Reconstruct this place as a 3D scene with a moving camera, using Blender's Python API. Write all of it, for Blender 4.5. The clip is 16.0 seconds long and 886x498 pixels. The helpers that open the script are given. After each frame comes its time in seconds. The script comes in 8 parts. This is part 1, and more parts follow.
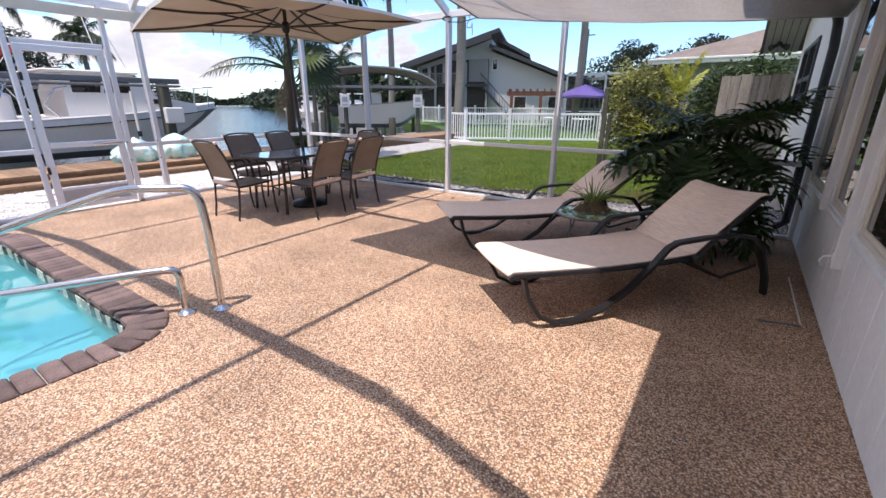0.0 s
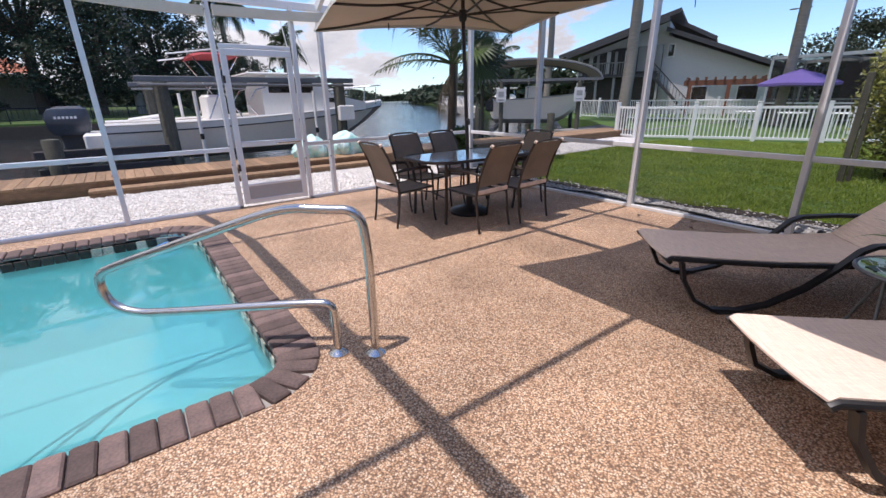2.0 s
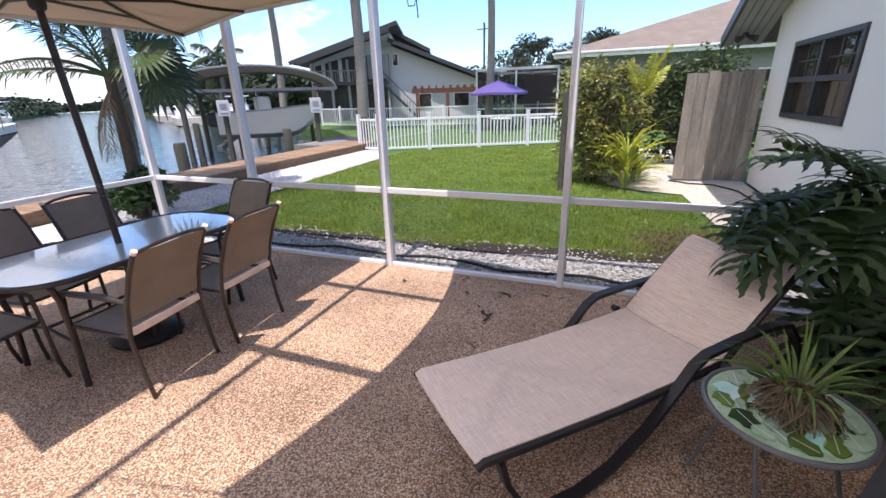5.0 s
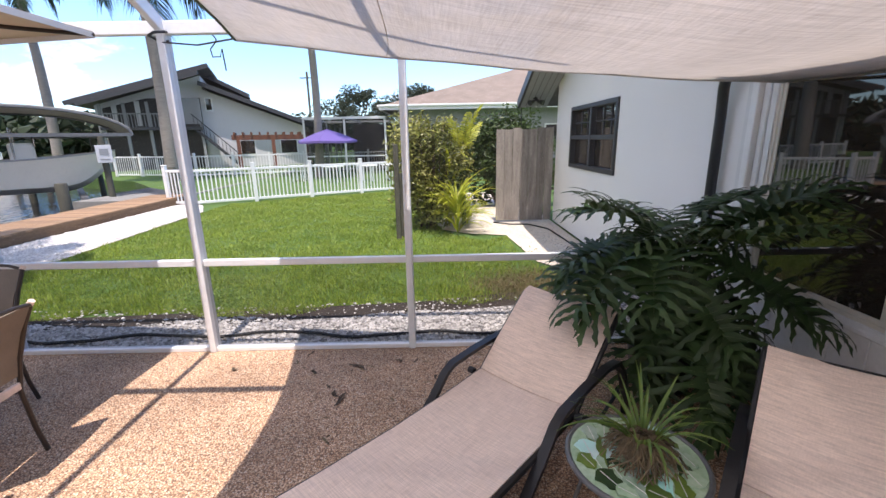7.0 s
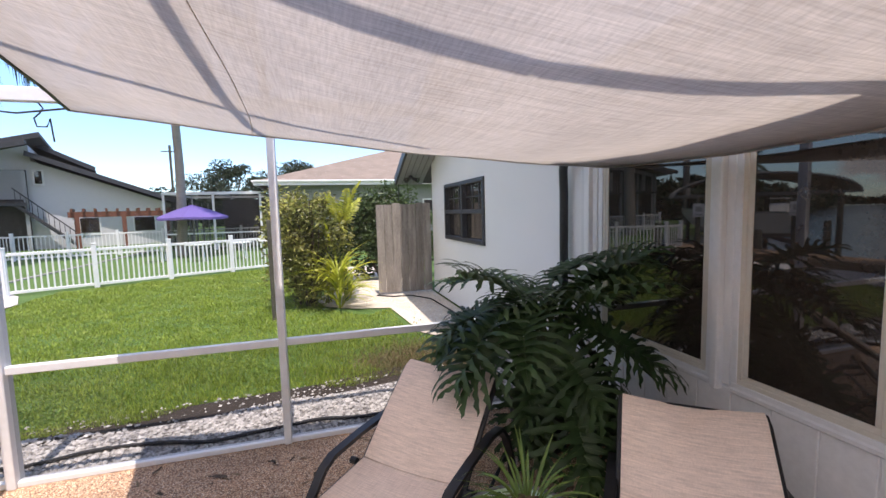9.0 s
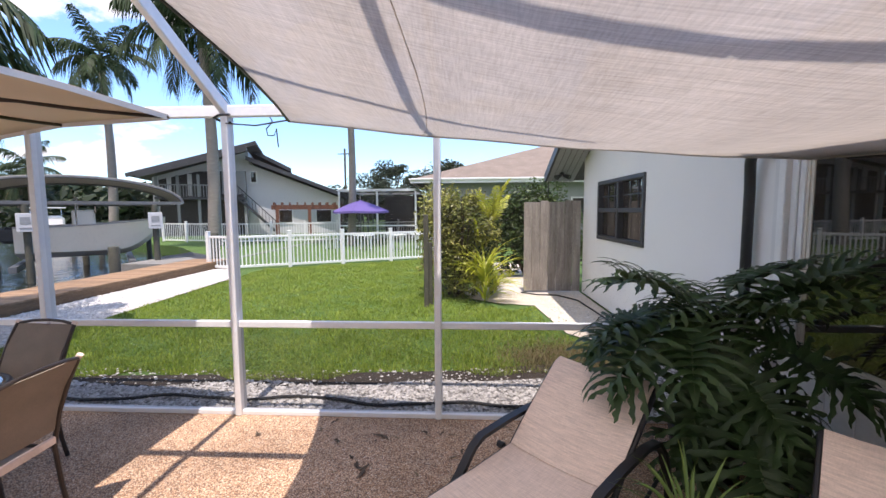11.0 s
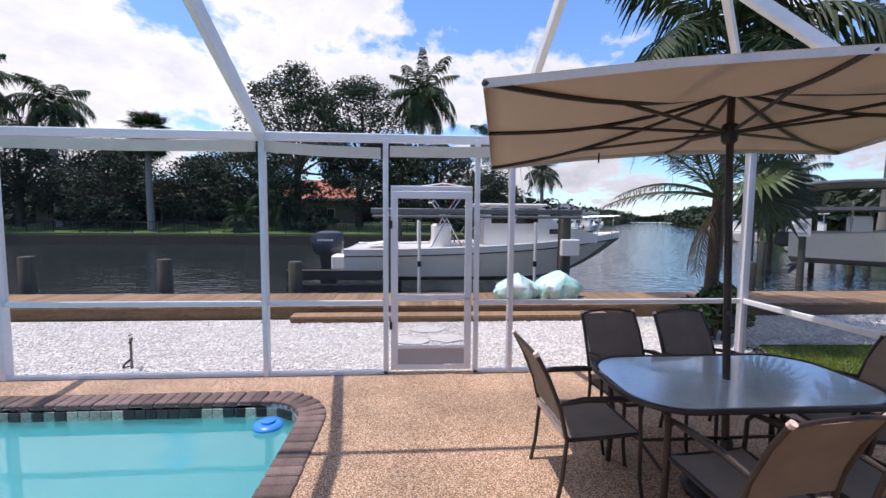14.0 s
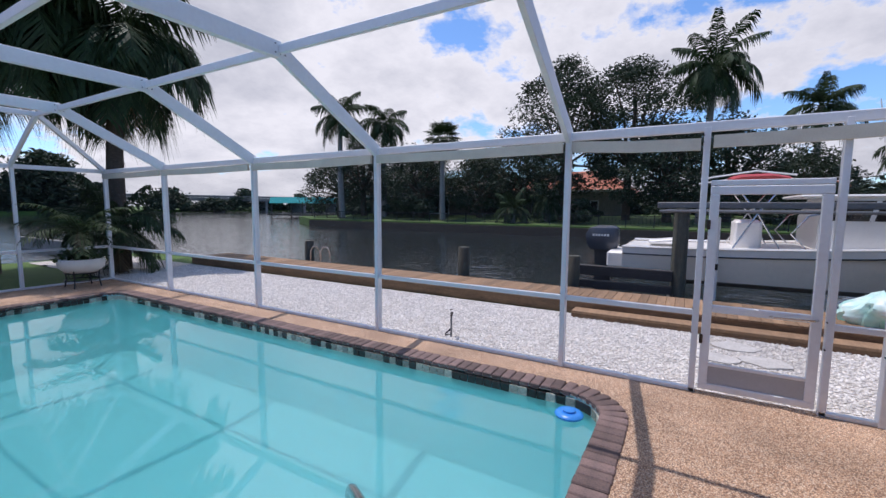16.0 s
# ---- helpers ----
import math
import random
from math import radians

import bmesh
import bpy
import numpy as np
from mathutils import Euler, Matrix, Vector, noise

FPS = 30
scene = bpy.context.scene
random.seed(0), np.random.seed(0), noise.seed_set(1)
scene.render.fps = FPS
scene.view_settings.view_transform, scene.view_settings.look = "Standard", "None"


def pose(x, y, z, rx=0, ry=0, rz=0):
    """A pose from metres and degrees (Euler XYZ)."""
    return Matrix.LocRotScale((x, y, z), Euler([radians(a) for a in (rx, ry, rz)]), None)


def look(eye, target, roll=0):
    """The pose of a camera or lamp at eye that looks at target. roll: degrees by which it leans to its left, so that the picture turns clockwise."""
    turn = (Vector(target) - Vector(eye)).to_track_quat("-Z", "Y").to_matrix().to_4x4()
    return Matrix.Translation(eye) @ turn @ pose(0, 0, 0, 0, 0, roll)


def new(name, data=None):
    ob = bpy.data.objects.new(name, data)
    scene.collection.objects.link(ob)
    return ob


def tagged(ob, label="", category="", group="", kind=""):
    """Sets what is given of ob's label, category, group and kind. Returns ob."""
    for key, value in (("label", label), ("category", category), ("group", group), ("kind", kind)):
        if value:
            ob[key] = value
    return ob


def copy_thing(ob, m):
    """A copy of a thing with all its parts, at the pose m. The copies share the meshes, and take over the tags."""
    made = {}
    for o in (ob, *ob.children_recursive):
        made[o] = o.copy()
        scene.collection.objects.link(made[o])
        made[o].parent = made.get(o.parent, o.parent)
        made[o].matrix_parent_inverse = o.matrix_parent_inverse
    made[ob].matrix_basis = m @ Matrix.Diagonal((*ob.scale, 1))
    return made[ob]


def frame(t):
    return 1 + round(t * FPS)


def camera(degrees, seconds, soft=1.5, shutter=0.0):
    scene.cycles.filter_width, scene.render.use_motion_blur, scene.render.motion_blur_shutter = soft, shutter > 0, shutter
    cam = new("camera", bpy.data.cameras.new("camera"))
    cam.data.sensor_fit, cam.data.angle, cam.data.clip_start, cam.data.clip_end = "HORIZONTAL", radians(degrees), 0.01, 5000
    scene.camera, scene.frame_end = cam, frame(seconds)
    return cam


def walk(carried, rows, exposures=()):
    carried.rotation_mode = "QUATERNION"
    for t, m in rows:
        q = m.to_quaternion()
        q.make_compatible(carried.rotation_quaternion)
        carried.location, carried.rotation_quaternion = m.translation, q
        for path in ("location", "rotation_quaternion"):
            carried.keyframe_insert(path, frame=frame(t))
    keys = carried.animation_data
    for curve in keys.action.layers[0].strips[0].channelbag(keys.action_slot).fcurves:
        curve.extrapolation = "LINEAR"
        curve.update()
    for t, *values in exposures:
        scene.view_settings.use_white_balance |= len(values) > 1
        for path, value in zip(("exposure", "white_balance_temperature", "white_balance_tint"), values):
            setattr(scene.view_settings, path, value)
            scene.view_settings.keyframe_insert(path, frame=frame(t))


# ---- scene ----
cam = camera(92.73, 16.0)
KELVIN, WARM, COOL, TINT = 6480, 6780, 6180, 19
PATH = [  # seconds, eye, yaw, pitch, roll
    (0, 0.439, 0.797, 1.370, 34.38, -19.08, 0.19),
    (0.5, 0.270, 0.848, 1.341, 39.61, -19.40, -0.39),
    (1, 0.071, 0.939, 1.364, 45.29, -19.56, -0.60),
    (1.5, -0.184, 1.006, 1.373, 50.22, -19.62, -0.78),
    (2, -0.399, 1.193, 1.396, 53.73, -19.71, -0.88),
    (2.5, -0.636, 1.443, 1.411, 55.85, -19.86, -1.14),
    (3, -0.917, 1.687, 1.356, 55.35, -19.90, -1.38),
    (3.5, -1.096, 2.019, 1.337, 52.20, -19.90, -1.72),
    (4, -1.173, 2.348, 1.409, 45.96, -19.90, -1.93),
    (4.5, -1.253, 2.576, 1.538, 34.91, -20.08, -1.88),
    (5, -1.279, 2.799, 1.650, 21.91, -19.84, -1.69),
    (5.7, -1.276, 3.057, 1.715, 9.62, -19.29, -2.45),
    (6.2, -1.298, 3.090, 1.745, 4.97, -18.10, -1.93),
    (6.75, -1.324, 3.063, 1.753, 1.71, -15.98, -1.25),
    (7.5, -1.355, 3.058, 1.743, -4.92, -11.62, -0.98),
    (8, -1.353, 3.085, 1.747, -10.81, -8.59, -1.12),
    (8.7, -1.296, 3.065, 1.761, -16.37, -5.62, -1.45),
    (9.25, -1.271, 3.061, 1.757, -14.81, -5.02, -1.57),
    (9.8, -1.267, 3.050, 1.750, -9.95, -5.21, -1.48),
    (10.5, -1.310, 3.036, 1.731, -1.06, -5.09, -0.91),
    (11, -1.364, 3.001, 1.741, 3.28, -5.14, -0.38),
    (11.5, -1.534, 2.938, 1.766, 7.41, -5.24, 0.04),
    (12, -1.761, 2.864, 1.761, 16.46, -5.29, 0.25),
    (12.5, -1.906, 2.719, 1.763, 32.91, -5.20, 0.25),
    (13, -2.025, 2.662, 1.723, 51.63, -4.64, 0.25),
    (13.5, -2.051, 2.622, 1.753, 70.35, -4.71, 0.54),
    (14, -2.033, 2.641, 1.737, 86.15, -4.37, 0.45),
    (14.5, -2.009, 2.594, 1.800, 99.03, -5.00, 0.79),
    (15, -1.987, 2.485, 1.782, 107.63, -4.88, 0.82),
    (15.5, -1.949, 2.333, 1.794, 114.29, -5.48, 0.63),
    (16, -1.886, 2.216, 1.805, 120.06, -5.77, 0.40),
]
walk(cam, [(t, pose(x, y, z, 90 + pitch, 0, yaw) @ pose(0, 0, 0, 0, 0, roll)) for t, x, y, z, yaw, pitch, roll in PATH],
     [(0, 0.74, KELVIN, TINT), (1.5, 0.44, KELVIN, TINT), (3, 0.33, KELVIN, TINT), (4, 0.46, KELVIN, TINT), (5, 0.98, KELVIN, TINT), (8, 1.14, WARM, TINT), (10.3, 1.06, WARM, TINT), (11.5, 1.05, WARM, TINT), (12.5, 0.73, WARM, TINT), (13, 0.65, KELVIN, TINT), (13.5, 0.53, KELVIN, TINT), (14.5, 0.21, COOL, TINT), (16, 0.04, COOL, TINT)])

# ---- sky, sun, exposure ----
scene.view_settings.exposure = 0.0
SUN_UP, SUN_TURN = 73.5, 3.0  # height of the sun; it stands behind the near end of the pool


def build_sky():
    w = bpy.data.worlds.new("sky")
    scene.world = w
    w.use_nodes = True
    nt = w.node_tree
    nt.nodes.clear()
    N, L = nt.nodes.new, nt.links.new
    out, bg, sky = N("ShaderNodeOutputWorld"), N("ShaderNodeBackground"), N("ShaderNodeTexSky")
    sky.sky_type, sky.sun_disc = "NISHITA", False
    sky.sun_elevation, sky.sun_rotation = radians(SUN_UP), radians(180 - SUN_TURN)
    sky.air_density, sky.dust_density, sky.ozone_density = 1.0, 0.2, 2.0
    tc, sep = N("ShaderNodeTexCoord"), N("ShaderNodeSeparateXYZ")
    L(tc.outputs["Generated"], sep.inputs[0])
    up = N("ShaderNodeMath"); up.operation = "MAXIMUM"; up.inputs[1].default_value = 0.0
    L(sep.outputs["Z"], up.inputs[0])
    add = N("ShaderNodeMath"); add.operation = "ADD"; add.inputs[1].default_value = 0.36
    L(up.outputs[0], add.inputs[0])
    div = N("ShaderNodeVectorMath"); div.operation = "DIVIDE"
    L(tc.outputs["Generated"], div.inputs[0])
    comb = N("ShaderNodeCombineXYZ")
    for k in range(3):
        L(add.outputs[0], comb.inputs[k])
    L(comb.outputs[0], div.inputs[1])
    noi = N("ShaderNodeTexNoise")
    noi.inputs["Scale"].default_value, noi.inputs["Detail"].default_value, noi.inputs["Roughness"].default_value = 1.45, 12.0, 0.62
    off = N("ShaderNodeVectorMath"); off.operation = "ADD"; off.inputs[1].default_value = CLOUD_OFF
    L(div.outputs[0], off.inputs[0])
    L(off.outputs[0], noi.inputs["Vector"])
    ramp = N("ShaderNodeValToRGB")
    ramp.color_ramp.elements[0].position, ramp.color_ramp.elements[1].position = 0.505, 0.555
    west = N("ShaderNodeMath"); west.operation = "MULTIPLY_ADD"; west.inputs[1].default_value = -0.05
    L(sep.outputs["X"], west.inputs[0]); L(noi.outputs["Fac"], west.inputs[2])
    south = N("ShaderNodeMath"); south.operation = "MULTIPLY_ADD"; south.inputs[1].default_value = -0.11
    L(sep.outputs["Y"], south.inputs[0]); L(west.outputs[0], south.inputs[2])
    L(south.outputs[0], ramp.inputs[0])
    # thicker cloud is greyer below
    grey = N("ShaderNodeValToRGB")
    grey.color_ramp.elements[0].position, grey.color_ramp.elements[1].position = 0.46, 0.68
    grey.color_ramp.elements[0].color, grey.color_ramp.elements[1].color = (5.5, 5.55, 5.6, 1), (3.3, 3.45, 3.75, 1)
    L(noi.outputs["Fac"], grey.inputs[0])
    mix = N("ShaderNodeMix"); mix.data_type = "RGBA"
    L(ramp.outputs["Color"], mix.inputs["Factor"])
    gain = N("ShaderNodeMix"); gain.data_type = "RGBA"; gain.blend_type = "MULTIPLY"
    gain.inputs["Factor"].default_value = 1.0
    gain.inputs["B"].default_value = (0.80, 1.01, 1.20, 1)
    L(sky.outputs[0], gain.inputs["A"])
    L(gain.outputs["Result"], mix.inputs["A"])
    L(grey.outputs["Color"], mix.inputs["B"])
    L(mix.outputs["Result"], bg.inputs["Color"])
    bg.inputs["Strength"].default_value = 0.15
    L(bg.outputs[0], out.inputs[0])


CLOUD_OFF = (3.1, 1.7, 0.4)
build_sky()
sun = new("sun", bpy.data.lights.new("sun", "SUN"))
sun.data.energy, sun.data.angle, sun.data.color = 3.25, radians(0.55), (1.0, 0.955, 0.89)
_e, _a = radians(SUN_UP), radians(SUN_TURN)
sun.matrix_world = look((math.cos(_e) * math.sin(_a) * 30, -math.cos(_e) * math.cos(_a) * 30, math.sin(_e) * 30), (0, 0, 0))


# ---- materials ----
def mat(name, base, rough=0.6, metal=0.0, spots=None, scale=6.0, fine=60.0, amount=0.5, bump=0.15, depth=0.004, per_object=0.0, stretch=(1, 1, 1), spec=0.5, per_island=0.0, sheen=0.0):
    """Base colour with stains at one scale and grain at another, and a fine relief."""
    m = bpy.data.materials.new(name)
    m.use_nodes = True
    nt = m.node_tree
    N, L = nt.nodes.new, nt.links.new
    p = nt.nodes["Principled BSDF"]
    p.inputs["Roughness"].default_value, p.inputs["Metallic"].default_value = rough, metal
    p.inputs["Specular IOR Level"].default_value = spec
    tc, mp = N("ShaderNodeTexCoord"), N("ShaderNodeMapping")
    mp.inputs["Scale"].default_value = stretch
    L(tc.outputs["Object"], mp.inputs["Vector"])
    a, b = N("ShaderNodeTexNoise"), N("ShaderNodeTexNoise")
    a.inputs["Scale"].default_value, a.inputs["Detail"].default_value = scale, 4
    b.inputs["Scale"].default_value, b.inputs["Detail"].default_value = fine, 3
    L(mp.outputs[0], a.inputs["Vector"]); L(mp.outputs[0], b.inputs["Vector"])
    s = N("ShaderNodeMath"); s.operation = "ADD"
    L(a.outputs["Fac"], s.inputs[0]); L(b.outputs["Fac"], s.inputs[1])
    h = N("ShaderNodeMapRange")
    h.inputs["From Min"].default_value, h.inputs["From Max"].default_value = 0.65, 1.35
    L(s.outputs[0], h.inputs["Value"])
    mix = N("ShaderNodeMix"); mix.data_type = "RGBA"
    dark = spots or tuple(c * (1 - amount) for c in base)
    mix.inputs["A"].default_value, mix.inputs["B"].default_value = (*dark, 1), (*base, 1)
    L(h.outputs[0], mix.inputs["Factor"])
    last = mix.outputs["Result"]
    for k, (gain, kind) in enumerate(((per_object, "obj"), (per_island, "isl"))):
        if gain:
            src = N("ShaderNodeObjectInfo").outputs["Random"] if kind == "obj" else N("ShaderNodeNewGeometry").outputs["Random Per Island"]
            r = N("ShaderNodeMapRange")
            r.inputs["To Min"].default_value, r.inputs["To Max"].default_value = 1 - gain, 1 + gain * 0.6
            L(src, r.inputs["Value"])
            hsv = N("ShaderNodeHueSaturation")
            L(r.outputs[0], hsv.inputs["Value"]); L(last, hsv.inputs["Color"])
            last = hsv.outputs[0]
    L(last, p.inputs["Base Color"])
    if bump:
        bp = N("ShaderNodeBump")
        bp.inputs["Strength"].default_value, bp.inputs["Distance"].default_value = bump, depth
        L(b.outputs["Fac"], bp.inputs["Height"])
        L(bp.outputs[0], p.inputs["Normal"])
    return m


def pebble_mat(name, colours, size, rough=0.75, depth=0.006, strength=0.6, patches=0.25, gap=(0.3, 0.25, 0.2)):
    """A bed of small stones: each cell one stone of its own colour, with dark joints and relief."""
    m = bpy.data.materials.new(name)
    m.use_nodes = True
    nt = m.node_tree
    N, L = nt.nodes.new, nt.links.new
    p = nt.nodes["Principled BSDF"]
    p.inputs["Roughness"].default_value = rough
    tc = N("ShaderNodeTexCoord")
    v = N("ShaderNodeTexVoronoi"); v.inputs["Scale"].default_value = 1 / size
    L(tc.outputs["Object"], v.inputs["Vector"])
    sep = N("ShaderNodeSeparateColor"); L(v.outputs["Color"], sep.inputs[0])
    ramp = N("ShaderNodeValToRGB"); ramp.color_ramp.interpolation = "CONSTANT"
    e = ramp.color_ramp.elements
    while len(e) < len(colours):
        e.new(0.5)
    for k, c in enumerate(colours):
        e[k].position, e[k].color = k / len(colours), (*c, 1)
    L(sep.outputs[0], ramp.inputs[0])
    edge = N("ShaderNodeMapRange")
    edge.inputs["From Min"].default_value, edge.inputs["From Max"].default_value = 0.35, 0.75
    L(v.outputs["Distance"], edge.inputs["Value"])
    mix = N("ShaderNodeMix"); mix.data_type = "RGBA"
    mix.inputs["B"].default_value = (*gap, 1)
    L(edge.outputs[0], mix.inputs["Factor"]); L(ramp.outputs[0], mix.inputs["A"])
    n = N("ShaderNodeTexNoise"); n.inputs["Scale"].default_value = 1.3; n.inputs["Detail"].default_value = 5
    L(tc.outputs["Object"], n.inputs["Vector"])
    r = N("ShaderNodeMapRange")
    r.inputs["From Min"].default_value, r.inputs["From Max"].default_value = 0.3, 0.7
    r.inputs["To Min"].default_value, r.inputs["To Max"].default_value = 1 - patches, 1 + patches * 0.4
    L(n.outputs["Fac"], r.inputs["Value"])
    hsv = N("ShaderNodeHueSaturation")
    L(r.outputs[0], hsv.inputs["Value"]); L(mix.outputs["Result"], hsv.inputs["Color"])
    L(hsv.outputs[0], p.inputs["Base Color"])
    inv = N("ShaderNodeMath"); inv.operation = "SUBTRACT"; inv.inputs[0].default_value = 1.0
    L(v.outputs["Distance"], inv.inputs[1])
    bp = N("ShaderNodeBump")
    bp.inputs["Strength"].default_value, bp.inputs["Distance"].default_value = strength, depth
    L(inv.outputs[0], bp.inputs["Height"]); L(bp.outputs[0], p.inputs["Normal"])
    return m


def see_through(name, tint, gloss=0.0, cover=0.0, cover_colour=(0.05, 0.05, 0.05), rough=0.0, ior=1.45, waves=None, cloudy=False):
    """A clear sheet: it lets light through with a tint, reflects by Fresnel, and may be part covered by fine threads."""
    m = bpy.data.materials.new(name)
    m.use_nodes = True
    nt = m.node_tree
    N, L = nt.nodes.new, nt.links.new
    nt.nodes.remove(nt.nodes["Principled BSDF"])
    t = N("ShaderNodeBsdfTransparent"); t.inputs[0].default_value = (*tint, 1)
    last = t.outputs[0]
    if cover:
        d = N("ShaderNodeBsdfTranslucent" if cloudy else "ShaderNodeBsdfDiffuse"); d.inputs[0].default_value = (*cover_colour, 1)
        k = N("ShaderNodeMixShader"); k.inputs[0].default_value = cover
        L(last, k.inputs[1]); L(d.outputs[0], k.inputs[2]); last = k.outputs[0]
    if gloss:
        g = N("ShaderNodeBsdfGlossy"); g.inputs["Roughness"].default_value = rough
        f = N("ShaderNodeFresnel"); f.inputs[0].default_value = ior
        k = N("ShaderNodeMixShader")
        mul = N("ShaderNodeMath"); mul.operation = "MULTIPLY"; mul.inputs[1].default_value = gloss
        L(f.outputs[0], mul.inputs[0]); L(mul.outputs[0], k.inputs[0])
        if waves:
            tc = N("ShaderNodeTexCoord")
            n = N("ShaderNodeTexNoise"); n.inputs["Scale"].default_value = waves[0]; n.inputs["Detail"].default_value = 3
            L(tc.outputs["Object"], n.inputs["Vector"])
            bp = N("ShaderNodeBump"); bp.inputs["Strength"].default_value, bp.inputs["Distance"].default_value = waves[1], waves[2]
            L(n.outputs["Fac"], bp.inputs["Height"])
            L(bp.outputs[0], g.inputs["Normal"]); L(bp.outputs[0], f.inputs["Normal"])
        L(last, k.inputs[1]); L(g.outputs[0], k.inputs[2]); last = k.outputs[0]
    L(last, nt.nodes["Material Output"].inputs[0])
    return m


def weave_mat(name, light, dark, fine, long, rough):
    """Cloth of uneven threads crossing each other, with soft stains."""
    m = mat(name, light, rough, spots=dark, scale=1.5, fine=fine, bump=0.4, depth=0.0015, stretch=(1, long / fine, 1))
    nt = m.node_tree
    N, L = nt.nodes.new, nt.links.new
    p = nt.nodes["Principled BSDF"]
    last = p.inputs["Base Color"].links[0].from_socket
    tc, mp, n = N("ShaderNodeTexCoord"), N("ShaderNodeMapping"), N("ShaderNodeTexNoise")
    mp.inputs["Scale"].default_value = (long, fine * 1.2, long)
    n.inputs["Scale"].default_value, n.inputs["Detail"].default_value = 1.0, 2
    L(tc.outputs["Object"], mp.inputs[0]); L(mp.outputs[0], n.inputs["Vector"])
    r, hsv = N("ShaderNodeMapRange"), N("ShaderNodeHueSaturation")
    r.inputs["From Min"].default_value, r.inputs["From Max"].default_value = 0.3, 0.7
    r.inputs["To Min"].default_value, r.inputs["To Max"].default_value = 0.86, 1.12
    L(n.outputs["Fac"], r.inputs["Value"]); L(r.outputs[0], hsv.inputs["Value"])
    L(last, hsv.inputs["Color"]); L(hsv.outputs[0], p.inputs["Base Color"])
    return m


def leaf_mat(name, base, other, rough=0.5, lets=0.25, per_island=0.35):
    m = mat(name, base, rough, spots=other, scale=1.5, fine=14, bump=0.0, per_island=per_island)
    nt = m.node_tree
    p = nt.nodes["Principled BSDF"]
    tr, mx = nt.nodes.new("ShaderNodeBsdfTranslucent"), nt.nodes.new("ShaderNodeMixShader")
    src = p.inputs["Base Color"].links[0].from_socket
    nt.links.new(src, tr.inputs[0])
    mx.inputs[0].default_value = lets
    nt.links.new(p.outputs[0], mx.inputs[1]); nt.links.new(tr.outputs[0], mx.inputs[2])
    nt.links.new(mx.outputs[0], nt.nodes["Material Output"].inputs[0])
    return m


M_DECK = pebble_mat("exposed_aggregate", [(0.74, 0.49, 0.30), (0.60, 0.35, 0.20), (0.82, 0.60, 0.41), (0.38, 0.21, 0.12), (0.78, 0.535, 0.345), (0.66, 0.41, 0.25), (0.86, 0.69, 0.51), (0.52, 0.31, 0.18)], 0.0085, gap=(0.19, 0.11, 0.07), patches=0.34, strength=0.8)
M_GRAVEL = pebble_mat("white_gravel", [(0.74, 0.70, 0.66), (0.64, 0.60, 0.56), (0.80, 0.77, 0.74), (0.56, 0.51, 0.47), (0.80, 0.72, 0.66)], 0.026, depth=0.02, strength=0.9, gap=(0.42, 0.38, 0.34), patches=0.15)
M_STONE = mat("white_stone", (0.80, 0.76, 0.705), 0.8, scale=5, fine=40, amount=0.25, per_island=0.3)
M_GREYSTONE = mat("grey_white_stone", (0.66, 0.63, 0.59), 0.8, scale=5, fine=40, amount=0.35, per_island=0.5)
M_GREYGRAVEL = pebble_mat("grey_white_gravel", [(0.62, 0.58, 0.54), (0.42, 0.39, 0.36), (0.74, 0.70, 0.66), (0.27, 0.245, 0.225)], 0.03, depth=0.02, strength=0.9, gap=(0.12, 0.11, 0.1))
M_GRASS = mat("lawn_soil", (0.085, 0.155, 0.026), 0.9, spots=(0.05, 0.11, 0.018), scale=0.9, fine=30, bump=0.6, depth=0.03)
M_BLADE = leaf_mat("grass_blade", (0.36, 0.44, 0.06), (0.18, 0.28, 0.034), 0.5, 0.38, 0.5)
M_CLOVER = leaf_mat("clover_leaf", (0.24, 0.34, 0.06), (0.12, 0.21, 0.035), 0.5, 0.3, 0.4)
M_LAWN = mat("far_mown_lawn", (0.085, 0.14, 0.032), 0.9, spots=(0.05, 0.09, 0.02), scale=0.5, fine=8, bump=0.3, depth=0.03)
M_DRYBLADE = leaf_mat("dry_grass_blade", (0.24, 0.18, 0.085), (0.15, 0.13, 0.05), 0.7, 0.25)
M_DIRT = mat("dark_soil", (0.050, 0.037, 0.027), 0.95, scale=4, fine=50, amount=0.5, bump=0.6, depth=0.015)
M_SAND = mat("pale_sand_path", (0.66, 0.58, 0.48), 0.95, scale=2.5, fine=70, amount=0.2, bump=0.4, depth=0.008)
M_WHITE = mat("white_aluminium", (0.78, 0.79, 0.80), 0.42, scale=3, fine=25, amount=0.10, bump=0.04)
M_FENCE = mat("white_vinyl", (0.82, 0.83, 0.83), 0.4, scale=2, fine=20, amount=0.07, bump=0.02)
M_STUCCO = mat("white_stucco", (0.88, 0.88, 0.88), 0.85, scale=1.2, fine=90, amount=0.10, bump=0.35, depth=0.004)
M_SIDING = mat("pale_grey_siding", (0.84, 0.85, 0.86), 0.6, scale=1.5, fine=30, amount=0.12, bump=0.05)
M_DARKFRAME = mat("charcoal_frame", (0.045, 0.048, 0.055), 0.45, scale=3, fine=30, amount=0.25, bump=0.03)
M_PIPE = mat("black_downpipe", (0.03, 0.032, 0.036), 0.4, scale=3, fine=30, amount=0.3, bump=0.03)
M_CREAM = mat("cream_window_frame", (0.66, 0.62, 0.54), 0.5, scale=3, fine=30, amount=0.12, bump=0.03)
